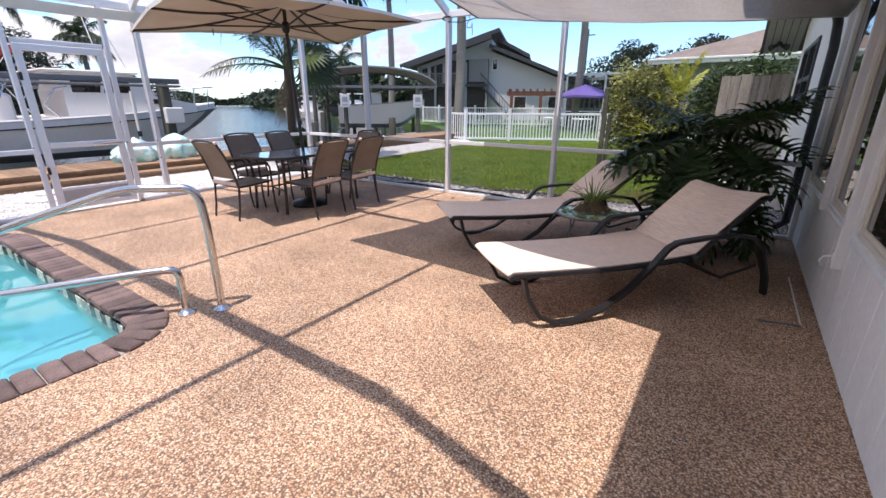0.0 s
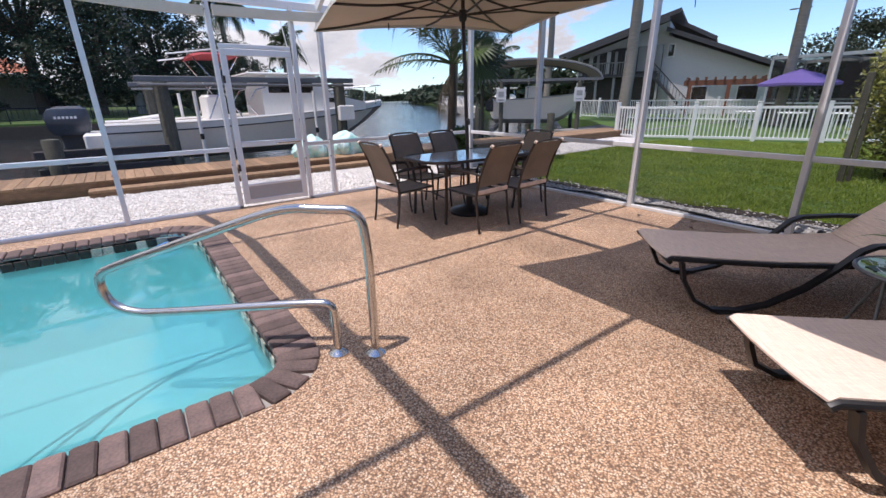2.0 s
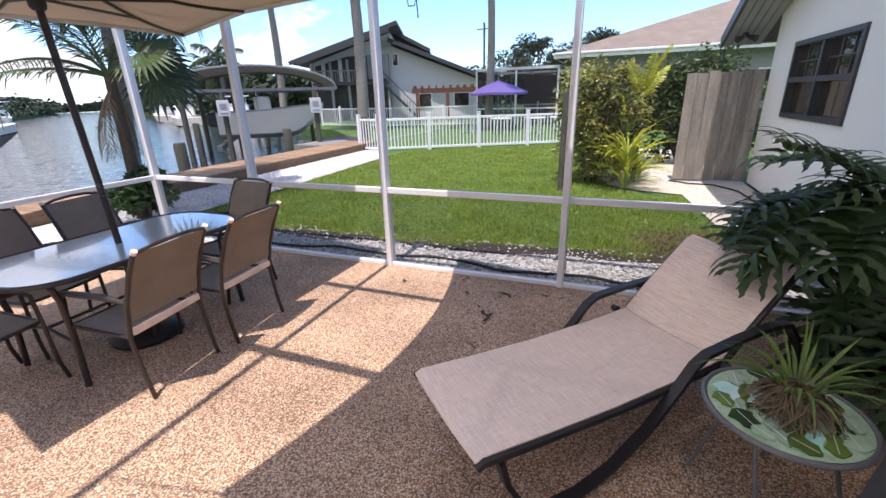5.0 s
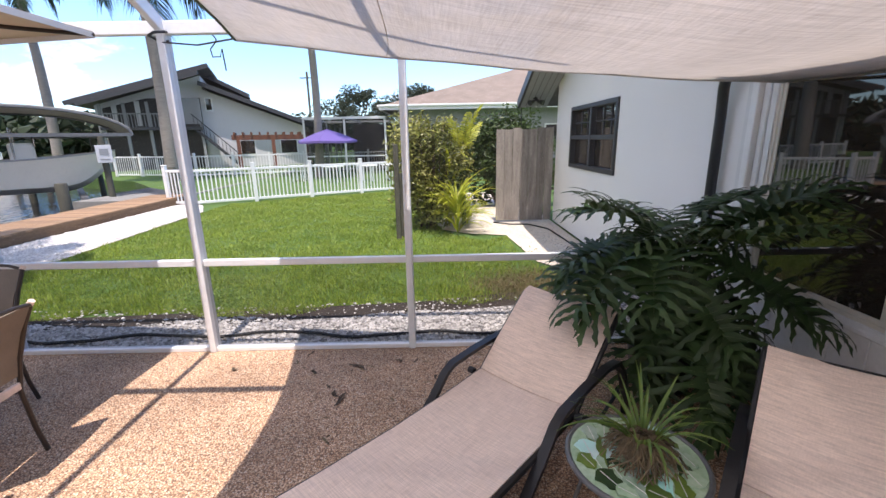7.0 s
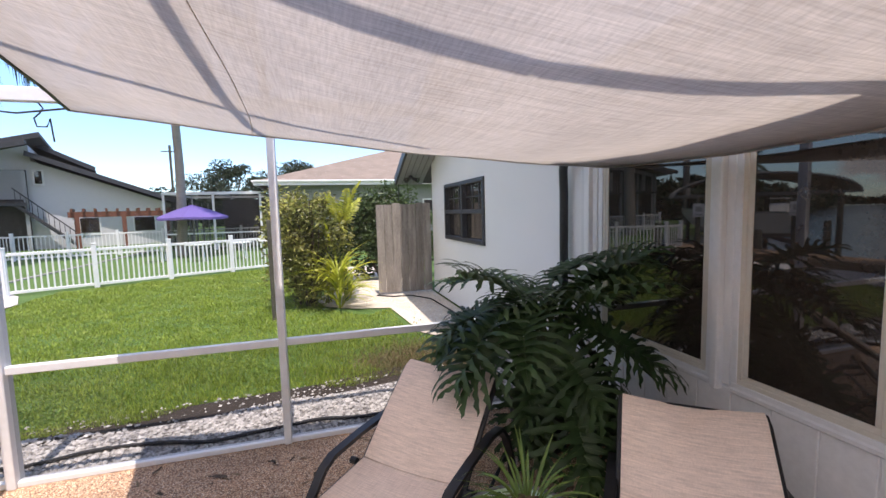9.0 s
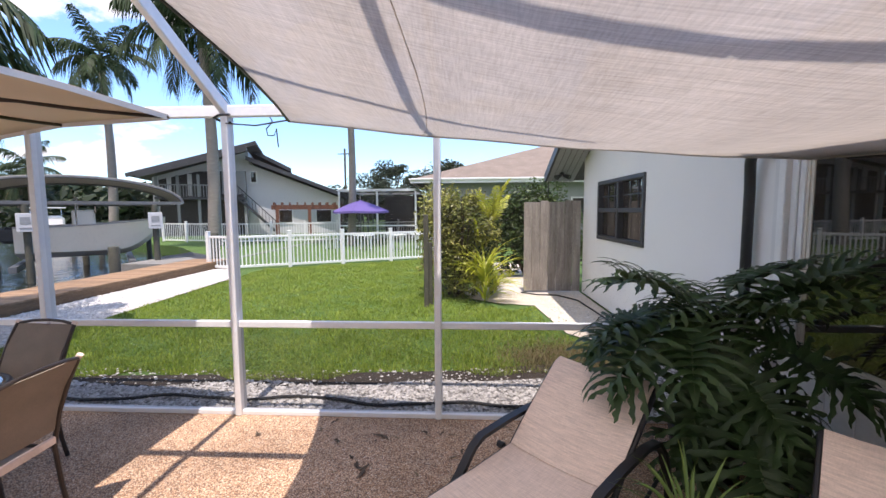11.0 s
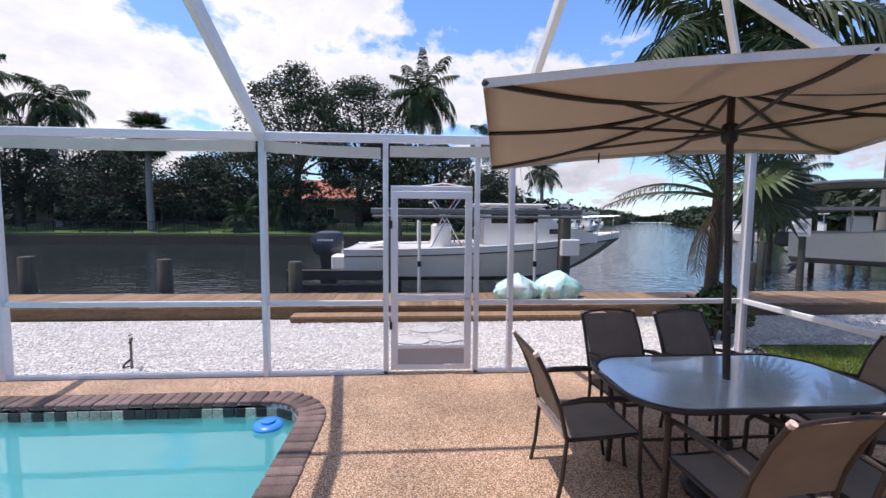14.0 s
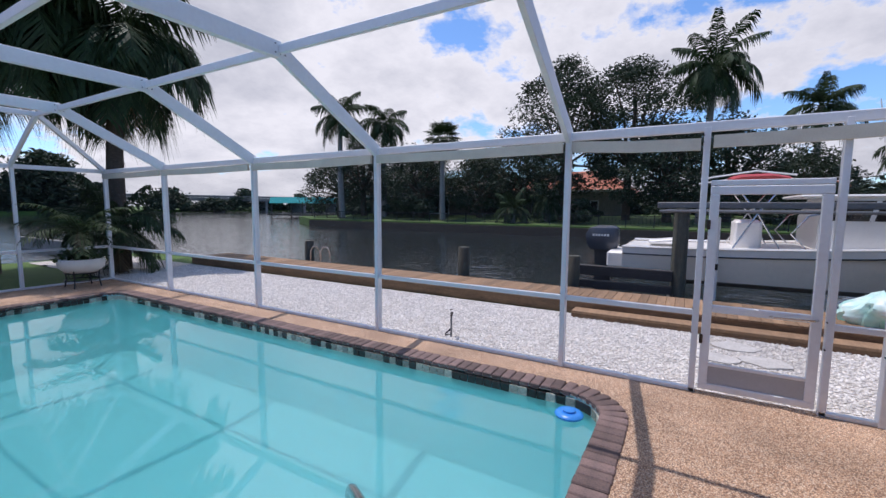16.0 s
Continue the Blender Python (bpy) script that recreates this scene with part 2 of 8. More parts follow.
M_STEEL = mat("brushed_steel", (0.62, 0.61, 0.60), 0.22, 1.0, scale=5, fine=80, amount=0.12, bump=0.02)
M_BRONZE = mat("bronze_frame", (0.055, 0.043, 0.038), 0.42, 0.35, scale=6, fine=60, amount=0.3, bump=0.03)
M_SLING = mat("brown_sling_mesh", (0.26, 0.21, 0.165), 0.75, scale=5, fine=220, amount=0.35, bump=0.3, depth=0.001)
M_BEIGE = weave_mat("beige_sling_mesh", (0.85, 0.685, 0.575), (0.68, 0.53, 0.435), 150, 11, 0.8)
M_BLACK = mat("black_metal", (0.022, 0.022, 0.025), 0.4, 0.2, scale=5, fine=50, amount=0.3, bump=0.03)
M_CANVAS = mat("tan_canvas", (0.60, 0.51, 0.41), 0.85, scale=2.5, fine=180, amount=0.12, bump=0.15, depth=0.001)
M_SHADE = weave_mat("grey_beige_shade_cloth", (0.64, 0.60, 0.56), (0.45, 0.415, 0.38), 130, 5, 0.9)


def lets_light(m, share, tint, holes=0.0):
    """Thin cloth: part of the light that falls on it comes through."""
    nt = m.node_tree
    p, tr, mx = nt.nodes["Principled BSDF"], nt.nodes.new("ShaderNodeBsdfTranslucent"), nt.nodes.new("ShaderNodeMixShader")
    if tint:
        tr.inputs[0].default_value = (*tint, 1)
    else:
        nt.links.new(p.inputs["Base Color"].links[0].from_socket, tr.inputs[0])
    mx.inputs[0].default_value = share
    nt.links.new(p.outputs[0], mx.inputs[1]); nt.links.new(tr.outputs[0], mx.inputs[2])
    last = mx.outputs[0]
    if holes:
        op, mh = nt.nodes.new("ShaderNodeBsdfTransparent"), nt.nodes.new("ShaderNodeMixShader")
        mh.inputs[0].default_value = holes
        nt.links.new(last, mh.inputs[1]); nt.links.new(op.outputs[0], mh.inputs[2])
        last = mh.outputs[0]
    nt.links.new(last, nt.nodes["Material Output"].inputs[0])


lets_light(M_SHADE, 0.66, None, 0.16)
lets_light(M_CANVAS, 0.30, (0.54, 0.43, 0.33))
M_HEM = mat("white_hem", (0.74, 0.71, 0.66), 0.8, amount=0.12)
M_BRICK = mat("red_brown_paver", (0.215, 0.140, 0.120), 0.8, spots=(0.105, 0.076, 0.070), scale=9, fine=70, bump=0.35, depth=0.003, per_object=0.45)
M_GROUT = mat("pale_grout", (0.42, 0.38, 0.34), 0.9, amount=0.25)
M_PLASTER = mat("pool_plaster", (0.38, 0.83, 0.87), 0.7, scale=1.2, fine=30, amount=0.06, bump=0.05)
M_STEPLINE = mat("dark_step_tile", (0.05, 0.14, 0.18), 0.4, amount=0.3)
M_TILE = mat("pale_glazed_mosaic", (0.66, 0.63, 0.52), 0.25, spots=(0.26, 0.27, 0.22), scale=22, fine=60, bump=0.05, per_object=0.4)
M_TILEDARK = mat("dark_glazed_mosaic", (0.055, 0.040, 0.034), 0.25, spots=(0.03, 0.028, 0.025), scale=30, fine=90, bump=0.05, per_object=0.4)
M_SOFFIT = mat("grey_soffit", (0.30, 0.31, 0.32), 0.7, amount=0.15)
M_WOOD = mat("weathered_dock_board", (0.40, 0.245, 0.135), 0.75, spots=(0.21, 0.13, 0.072), scale=3, fine=26, bump=0.3, depth=0.003, per_object=0.3, stretch=(1, 5, 1))
M_BEAM = mat("brown_timber", (0.27, 0.16, 0.082), 0.8, spots=(0.11, 0.066, 0.037), scale=3, fine=24, bump=0.3, depth=0.003, stretch=(4, 0.5, 4))
M_PILE = mat("grey_green_pile", (0.12, 0.115, 0.085), 0.9, spots=(0.05, 0.05, 0.04), scale=5, fine=30, bump=0.4, depth=0.01, stretch=(3, 3, 0.5))
M_GATE = mat("grey_weathered_board", (0.36, 0.325, 0.29), 0.9, spots=(0.15, 0.13, 0.115), scale=3, fine=30, bump=0.35, depth=0.003, per_object=0.3, stretch=(5, 5, 0.6))
M_HULL = mat("white_gelcoat", (0.90, 0.87, 0.82), 0.3, scale=1.5, fine=12, amount=0.06, bump=0.0)
M_HULLGREY = mat("warm_grey_hull", (0.50, 0.47, 0.45), 0.35, scale=1.2, fine=14, amount=0.12, bump=0.0)
M_HULLSIDE = mat("cream_white_hull", (0.94, 0.83, 0.69), 0.35, scale=1.2, fine=14, amount=0.10, bump=0.0)
M_HULLTAN = mat("worn_tan_bottom_paint", (0.42, 0.38, 0.34), 0.6, spots=(0.16, 0.13, 0.11), scale=1.6, fine=14, bump=0.0)
M_HULLDARK = mat("dark_bottom_paint", (0.05, 0.045, 0.045), 0.7, amount=0.3)
M_ENGINE = mat("blue_grey_engine_cowl", (0.055, 0.065, 0.085), 0.25, amount=0.2, bump=0.0)
M_RED = mat("red_canvas", (0.42, 0.035, 0.04), 0.7, amount=0.25)
M_GREYMETAL = mat("galvanised_beam", (0.19, 0.195, 0.20), 0.5, 0.5, scale=5, fine=40, amount=0.25)
M_BAG = mat("mint_white_bag", (0.90, 0.92, 0.90), 0.42, spots=(0.26, 0.74, 0.63), scale=2.2, fine=5, bump=0.9, depth=0.03)
M_BLUEFLOAT = mat("blue_float", (0.04, 0.26, 0.72), 0.35, amount=0.2, bump=0.0)
M_HOSE = mat("black_rubber", (0.02, 0.02, 0.022), 0.55, amount=0.3)
M_PALMTRUNK = mat("grey_palm_trunk", (0.33, 0.30, 0.27), 0.9, spots=(0.20, 0.175, 0.15), scale=4, fine=22, bump=0.4, depth=0.02, stretch=(1, 1, 5))
M_BROWNTRUNK = mat("brown_fibrous_trunk", (0.13, 0.095, 0.065), 0.95, spots=(0.05, 0.035, 0.025), scale=8, fine=30, bump=0.6, depth=0.02, stretch=(2, 2, 5))
M_FROND = leaf_mat("palm_frond", (0.042, 0.070, 0.024), (0.020, 0.040, 0.014), 0.6, 0.15)
M_YOUNGFROND = leaf_mat("young_palm_frond", (0.095, 0.140, 0.035), (0.040, 0.075, 0.020), 0.5, 0.3)
M_FROND.node_tree.nodes["Principled BSDF"].inputs["Specular IOR Level"].default_value = 0.25
M_DRY = leaf_mat("dry_frond", (0.24, 0.18, 0.10), (0.14, 0.10, 0.06), 0.8, 0.15)
M_FARLEAF = leaf_mat("far_foliage", (0.035, 0.058, 0.022), (0.016, 0.030, 0.012), 0.6, 0.12)
M_PHILO = leaf_mat("philodendron_leaf", (0.050, 0.092, 0.030), (0.022, 0.048, 0.017), 0.42, 0.14, 0.35)
M_PHILO.node_tree.nodes["Principled BSDF"].inputs["Specular IOR Level"].default_value = 0.3
M_STEM = mat("green_stem", (0.07, 0.11, 0.04), 0.6, amount=0.3)
M_BUSH = leaf_mat("bush_leaf", (0.54, 0.50, 0.15), (0.10, 0.15, 0.035), 0.42, 0.30, 0.8)
M_CROTON = leaf_mat("yellow_leaf", (0.58, 0.56, 0.05), (0.30, 0.38, 0.04), 0.45, 0.35, 0.4)
M_YELLOWFROND = leaf_mat("yellow_frond", (0.62, 0.60, 0.06), (0.34, 0.40, 0.05), 0.45, 0.35, 0.3)
M_SPIDER = leaf_mat("bromeliad_leaf", (0.20, 0.29, 0.06), (0.09, 0.16, 0.03), 0.4, 0.3, 0.4)
M_SHINGLE = mat("brown_shingle", (0.27, 0.215, 0.175), 0.9, spots=(0.17, 0.135, 0.11), scale=1.5, fine=30, bump=0.3, depth=0.01)
M_DARKROOF = mat("dark_grey_roof", (0.10, 0.095, 0.095), 0.85, amount=0.35)
M_ORANGE = mat("terracotta_roof", (0.46, 0.16, 0.09), 0.8, amount=0.3)
M_GREYHOUSE = mat("grey_painted_wall", (0.62, 0.62, 0.63), 0.8, amount=0.1)
# near-black colour stands in for the shade inside the neighbours' porches
M_PORCHSHADE = mat("porch_shade", (0.05, 0.045, 0.045), 0.8, amount=0.4)
M_PURPLE = mat("purple_canvas", (0.13, 0.09, 0.30), 0.75, amount=0.15)
M_TEAL = mat("teal_canvas", (0.05, 0.45, 0.42), 0.7, amount=0.15)
M_REDWOOD = mat("redwood_pergola", (0.20, 0.075, 0.045), 0.7, amount=0.3)
M_CONCRETE = mat("grey_concrete", (0.30, 0.29, 0.27), 0.9, spots=(0.16, 0.155, 0.14), scale=1.2, fine=18, bump=0.3, depth=0.01)
M_GREYCANOPY = mat("grey_canopy", (0.56, 0.52, 0.46), 0.7, scale=1.5, fine=20, amount=0.2)
lets_light(M_GREYCANOPY, 0.3, (0.30, 0.26, 0.22))
M_CERAMIC = mat("white_ceramic", (0.75, 0.74, 0.70), 0.3, amount=0.15)
M_LEAFTOP = mat("leaf_pattern_glass", (0.62, 0.70, 0.62), 0.15, spots=(0.10, 0.24, 0.10), scale=7, fine=11, bump=0.0)
M_PALEPRINT = mat("pale_green_print", (0.50, 0.62, 0.46), 0.2, spots=(0.30, 0.44, 0.26), scale=14, fine=40, bump=0.0)
M_DUFF = mat("dry_moss", (0.30, 0.22, 0.14), 0.95, amount=0.5, bump=0.7, depth=0.02)
M_TABLEGLASS = mat("frosted_table_glass", (0.55, 0.62, 0.66), 0.06, scale=20, fine=38, amount=0.10, bump=0.4, depth=0.004)
M_WINDOW = mat("dark_window_glass", (0.034, 0.027, 0.022), 0.02, amount=0.1, bump=0.0, spec=0.9)
M_ROOM = mat("dim_interior", (0.20, 0.16, 0.13), 0.9, amount=0.3)
M_VALANCE = mat("beige_rolled_screen", (0.60, 0.56, 0.46), 0.8, amount=0.18, fine=120)
M_SCREEN = see_through("fly_screen", (0.97, 0.97, 0.97), cover=0.10, cover_colour=(0.06, 0.06, 0.065))
M_LOWSCREEN = see_through("pet_screen", (0.93, 0.93, 0.93), cover=0.32, cover_colour=(0.045, 0.05, 0.05))
M_DENSESCREEN = see_through("dark_fly_screen", (0.8, 0.8, 0.8), cover=0.42, cover_colour=(0.04, 0.042, 0.045))
M_KICK = mat("grey_kick_plate", (0.42, 0.43, 0.44), 0.5, amount=0.1)
M_POOLWATER = see_through("pool_water", (0.80, 0.96, 0.97), cover=0.55, cover_colour=(0.82, 0.98, 0.985), gloss=1.0, ior=2.0, waves=(1.6, 0.07, 0.02), cloudy=True)


M_TABLEGLASS.node_tree.nodes["Principled BSDF"].inputs["IOR"].default_value = 4.0
M_TABLEGLASS.node_tree.nodes["Principled BSDF"].inputs["Coat Weight"].default_value = 1.0


def canal_water():
    m = bpy.data.materials.new("canal_water")
    m.use_nodes = True
    nt = m.node_tree
    N, L = nt.nodes.new, nt.links.new
    p = nt.nodes["Principled BSDF"]
    p.inputs["Base Color"].default_value, p.inputs["Roughness"].default_value = (0.024, 0.030, 0.032, 1), 0.07
    p.inputs["IOR"].default_value = 1.38
    tc, mp = N("ShaderNodeTexCoord"), N("ShaderNodeMapping")
    mp.inputs["Scale"].default_value = (1.0, 0.55, 1.0)
    L(tc.outputs["Object"], mp.inputs[0])
    a, b = N("ShaderNodeTexNoise"), N("ShaderNodeTexNoise")
    a.inputs["Scale"].default_value, b.inputs["Scale"].default_value = 0.9, 3.6
    a.inputs["Detail"].default_value = 4
    L(mp.outputs[0], a.inputs["Vector"]); L(mp.outputs[0], b.inputs["Vector"])
    s = N("ShaderNodeMath"); s.operation = "ADD"
    L(a.outputs["Fac"], s.inputs[0]); L(b.outputs["Fac"], s.inputs[1])
    bp = N("ShaderNodeBump"); bp.inputs["Strength"].default_value, bp.inputs["Distance"].default_value = 0.6, 0.065
    L(s.outputs[0], bp.inputs["Height"]); L(bp.outputs[0], p.inputs["Normal"])
    return m


M_CANAL = canal_water()


# ---- mesh building ----
class Geo:
    """Vertices and faces of one mesh, built up from simple shaped pieces."""

    def __init__(self):
        self.v, self.f = [], []

    def add(self, verts, faces):
        n = len(self.v)
        self.v += [tuple(p) for p in verts]
        self.f += [tuple(n + i for i in q) for q in faces]
        return self

    def box(self, c, s, m=None, bev=0.0):
        x, y, z = (k / 2 for k in s)
        b = min(bev, 0.45 * min(s))
        if b <= 0:
            vs = [Vector((i * x, j * y, k * z)) for k in (-1, 1) for j in (-1, 1) for i in (-1, 1)]
            fs = [(0, 2, 3, 1), (4, 5, 7, 6), (0, 1, 5, 4), (2, 6, 7, 3), (0, 4, 6, 2), (1, 3, 7, 5)]
        else:
            rings = []
            for zz, q in ((-z, b), (-z + b, 0), (z - b, 0), (z, b)):
                a, d = x - q, y - q
                e = b * 0.8
                rings.append([(a - e, -d), (a, -d + e), (a, d - e), (a - e, d), (-a + e, d), (-a, d - e), (-a, -d + e), (-a + e, -d)])
                rings[-1] = [Vector((p[0], p[1], zz)) for p in rings[-1]]
            vs = [p for r in rings for p in r]
            fs = [tuple(range(7, -1, -1)), tuple(range(24, 32))]
            fs += [(8 * k + i, 8 * k + (i + 1) % 8, 8 * k + 8 + (i + 1) % 8, 8 * k + 8 + i) for k in range(3) for i in range(8)]
        t = Matrix.Translation(c) @ (m.to_4x4() if m else Matrix.Identity(4))
        return self.add([t @ p for p in vs], fs)

    def bar(self, a, b, w, h, bev=0.0):
        """A straight bar of section w x h (h upright) from a to b."""
        a, b = Vector(a), Vector(b)
        d = b - a
        q = d.to_track_quat("Y", "Z").to_matrix()
        return self.box((a + b) / 2, (w, d.length, h), q, bev)

    def tube(self, pts, r, n=8, caps=True):
        """A round tube along points; r may be one radius or one a point."""
        pts = [Vector(p) for p in pts]
        rs = r if isinstance(r, (list, tuple)) else [r] * len(pts)
        vs, fs = [], []
        side = None
        for i, p in enumerate(pts):
            d = (pts[min(i + 1, len(pts) - 1)] - pts[max(i - 1, 0)]).normalized()
            if side is None:
                side = d.cross(Vector((0, 0, 1)) if abs(d.z) < 0.9 else Vector((1, 0, 0))).normalized()
            else:
                side = (side - d * side.dot(d)).normalized()
            up = d.cross(side)
            vs += [p + rs[i] * (math.cos(2 * math.pi * k / n) * side + math.sin(2 * math.pi * k / n) * up) for k in range(n)]
        for i in range(len(pts) - 1):
            fs += [(n * i + k, n * i + (k + 1) % n, n * i + n + (k + 1) % n, n * i + n + k) for k in range(n)]
        if caps:
            fs += [tuple(range(n - 1, -1, -1)), tuple(range(n * (len(pts) - 1), n * len(pts)))]
        return self.add(vs, fs)

    def lathe(self, prof, c=(0, 0, 0), n=20, caps=True):
        vs = [(c[0] + r * math.cos(2 * math.pi * k / n), c[1] + r * math.sin(2 * math.pi * k / n), c[2] + z) for r, z in prof for k in range(n)]
        fs = [(n * i + k, n * i + (k + 1) % n, n * i + n + (k + 1) % n, n * i + n + k) for i in range(len(prof) - 1) for k in range(n)]
        if caps:
            fs += [tuple(range(n - 1, -1, -1)), tuple(range(n * (len(prof) - 1), n * len(prof)))]
        return self.add(vs, fs)

    def loft(self, rings, closed=True, caps=True):
        n = len(rings[0])
        vs = [p for r in rings for p in r]
        m = n if closed else n - 1
        fs = [(n * i + k, n * i + (k + 1) % n, n * i + n + (k + 1) % n, n * i + n + k) for i in range(len(rings) - 1) for k in range(m)]
        if caps and closed:
            fs += [tuple(range(n - 1, -1, -1)), tuple(range(n * (len(rings) - 1), n * len(rings)))]
        return self.add(vs, fs)

    def slab(self, outline, z0, z1):
        """An upright prism over a flat outline, counter-clockwise."""
        n = len(outline)
        vs = [(x, y, z0) for x, y in outline] + [(x, y, z1) for x, y in outline]
        return self.add(vs, [tuple(range(n - 1, -1, -1)), tuple(range(n, 2 * n))] + [(k, (k + 1) % n, n + (k + 1) % n, n + k) for k in range(n)])

    def mesh(self, name, material, smooth=False):
        me = bpy.data.meshes.new(name)
        me.from_pydata(self.v, [], self.f)
        me.materials.append(material)
        if smooth:
            me.polygons.foreach_set("use_smooth", [True] * len(me.polygons))
            me.set_sharp_from_angle(angle=radians(40))
        me.update()
        return me


def part(name, geo, material, parent=None, label="", smooth=False):
    """Links a Geo (or a ready mesh) as one mesh object under a thing or a part."""
    me = geo if isinstance(geo, bpy.types.Mesh) else geo.mesh(name, material, smooth)
    ob = new(name, me)
    ob.parent = parent
    return tagged(ob, label)


def thing(name, label, category, m=None, group=""):
    ob = new(name)
    ob.empty_display_size = 0.1
    if m is not None:
        ob.matrix_world = m
    return tagged(ob, label, category, group)


def setting(name, geo, material, label, smooth=False):
    return tagged(part(name, geo, material, None, label, smooth), kind="structure")


def rounded(x0, y0, x1, y1, radii, n=6):
    """Outline, counter-clockwise, of a rectangle with a radius for each corner: low-left, low-right, high-right, high-left."""
    out = []
    for (cx, cy, a), r in zip(((x0, y0, 180), (x1, y0, 270), (x1, y1, 0), (x0, y1, 90)), radii):
        px, py = (cx + r if cx == x0 else cx - r), (cy + r if cy == y0 else cy - r)
        out += [(px + r * math.cos(radians(a + 90 * k / n)), py + r * math.sin(radians(a + 90 * k / n))) for k in range(n + 1)]
    return out


def arc(c, r, a0, a1, n, plane="xz"):
    pts = []
    for k in range(n + 1):
        a = radians(a0 + (a1 - a0) * k / n)
        u, w = r * math.cos(a), r * math.sin(a)
        pts.append(Vector(c) + (Vector((u, 0, w)) if plane == "xz" else Vector((u, w, 0)) if plane == "xy" else Vector((0, u, w))))
    return pts

from mathutils.geometry import tessellate_polygon

# ---- ground, water, pool, deck ----
HOUSE_X, CANAL_X, END_Y, FAR_Y = 1.09, -6.625, 6.43, -9.78
EAVE, FLAT = 2.56, 3.42
POOL_OUT = rounded(-6.17, -8.1, -2.25, 1.88, (0.5, 0.5, 0.42, 0.6), 7)
POOL_IN = rounded(-5.94, -7.87, -2.48, 1.65, (0.28, 0.28, 0.20, 0.38), 7)


def sheet(outline, holes, z, thick=0.0):
    loops = [[Vector((x, y, 0)) for x, y in p] for p in (outline, *holes)]
    flat = [p for l in loops for p in l]
    g = Geo()
    tris = tessellate_polygon(loops)
    fixed = []
    for a, b, c in tris:
        up = (flat[b] - flat[a]).cross(flat[c] - flat[a]).z
        fixed.append((a, b, c) if up > 0 else (a, c, b))
    g.add([(p.x, p.y, z) for p in flat], fixed)
    if thick:
        for l in loops:
            n = len(l)
            g.add([(p.x, p.y, z) for p in l] + [(p.x, p.y, z - thick) for p in l], [(k, n + k, n + (k + 1) % n, (k + 1) % n) for k in range(n)])
    return g


def rect(x0, y0, x1, y1):
    return [(x0, y0), (x1, y0), (x1, y1), (x0, y1)]


setting("ground", sheet([(-10.45, -16), (600, -16), (600, 600), (-10.45, 600)], [rounded(-6.3, -8.25, -2.1, 2.0, (0.5, 0.5, 0.5, 0.5), 4)], -0.06, 0.0), M_GRASS, "mown green lawn soil of the canal-side yard")
setting("ground_south", sheet([(2, -600), (600, -600), (600, -16), (2, -16)], [], -0.07), M_GRASS, "grass beyond the neighbouring plots")
water = setting("water", sheet(rect(-1200, -1200, 1200, 1200), [rounded(-6.3, -8.25, -2.1, 2.0, (0.5, 0.5, 0.5, 0.5), 4)], -0.62), M_CANAL, "dark rippled canal water with sky reflections")
setting("floor", sheet(rect(CANAL_X - 0.06, FAR_Y - 0.06, HOUSE_X, END_Y + 0.06), [POOL_OUT], 0.0, 0.12), M_DECK, "tan and brown exposed pebble pool deck")
setting("pool_basin", Geo().loft([[(x, y, -0.02) for x, y in POOL_IN], [(x, y, -1.15) for x, y in POOL_IN]], caps=False).add([(x, y, -1.15) for x, y in POOL_IN], [tuple(range(len(POOL_IN)))]), M_PLASTER, "pale aqua plastered pool basin")
pool_surface = setting("pool_water", sheet(POOL_IN, [], -0.13), M_POOLWATER, "clear turquoise pool water with cloud reflections")
setting("coping_bed", sheet(POOL_OUT, [POOL_IN], -0.012, 0.1), M_GROUT, "pale mortar bed under the brick coping")

# curved entry steps in the corner by the hand rail
for k, (r, z) in enumerate(((1.0, -0.32), (1.45, -0.58), (1.9, -0.86))):
    pts = [(-2.49, 1.64)] + [(-2.49 + r * 1.0 * math.cos(radians(a)), 1.64 + r * 1.05 * math.sin(radians(a))) for a in range(180, 271, 6)]
    pts = pts[:1] + [(min(x, -2.49), min(y, 1.64)) for x, y in pts[1:]]
    step = part("pool_step", Geo().slab(pts, -1.15, z), M_PLASTER, None, "curved pale aqua pool entry step")
    tagged(step, kind="structure")
    line = [(x, y, z + 0.006) for x, y in pts[1:]]
    part("tile_line", Geo().tube(line, 0.007, 6), M_STEPLINE, step, "thin dark trim along the step edge", True)

# gravel, soil, path
setting("gravel_bed", sheet([(-9.25, -15.5), (-6.69, -15.5), (-6.69, 6.5), (-7.6, 7.3), (-7.5, 9.4), (-7.75, 14.4), (-8.4, 15.6), (-9.3, 16.6)], [], -0.035), M_GRAVEL, "white crushed stone between the pool cage and the dock")
setting("gravel_border", sheet([(-7.6, 6.5), (HOUSE_X, 6.5), (HOUSE_X, 8.3), (0.5, 7.6), (-1.5, 7.25), (-3.5, 7.08), (-5.5, 7.0), (-7.5, 7.2)], [], -0.04), M_GREYGRAVEL, "grey and white pebble border along the screen")
setting("soil_edge", sheet([(-7.5, 7.15), (-5.5, 6.95), (-3.5, 7.0), (-1.5, 7.15), (0.4, 7.5), (0.2, 8.0), (-1.5, 7.6), (-3.5, 7.42), (-5.5, 7.3), (-7.4, 7.4)], [], -0.045), M_DIRT, "strip of dark bare soil at the lawn edge")
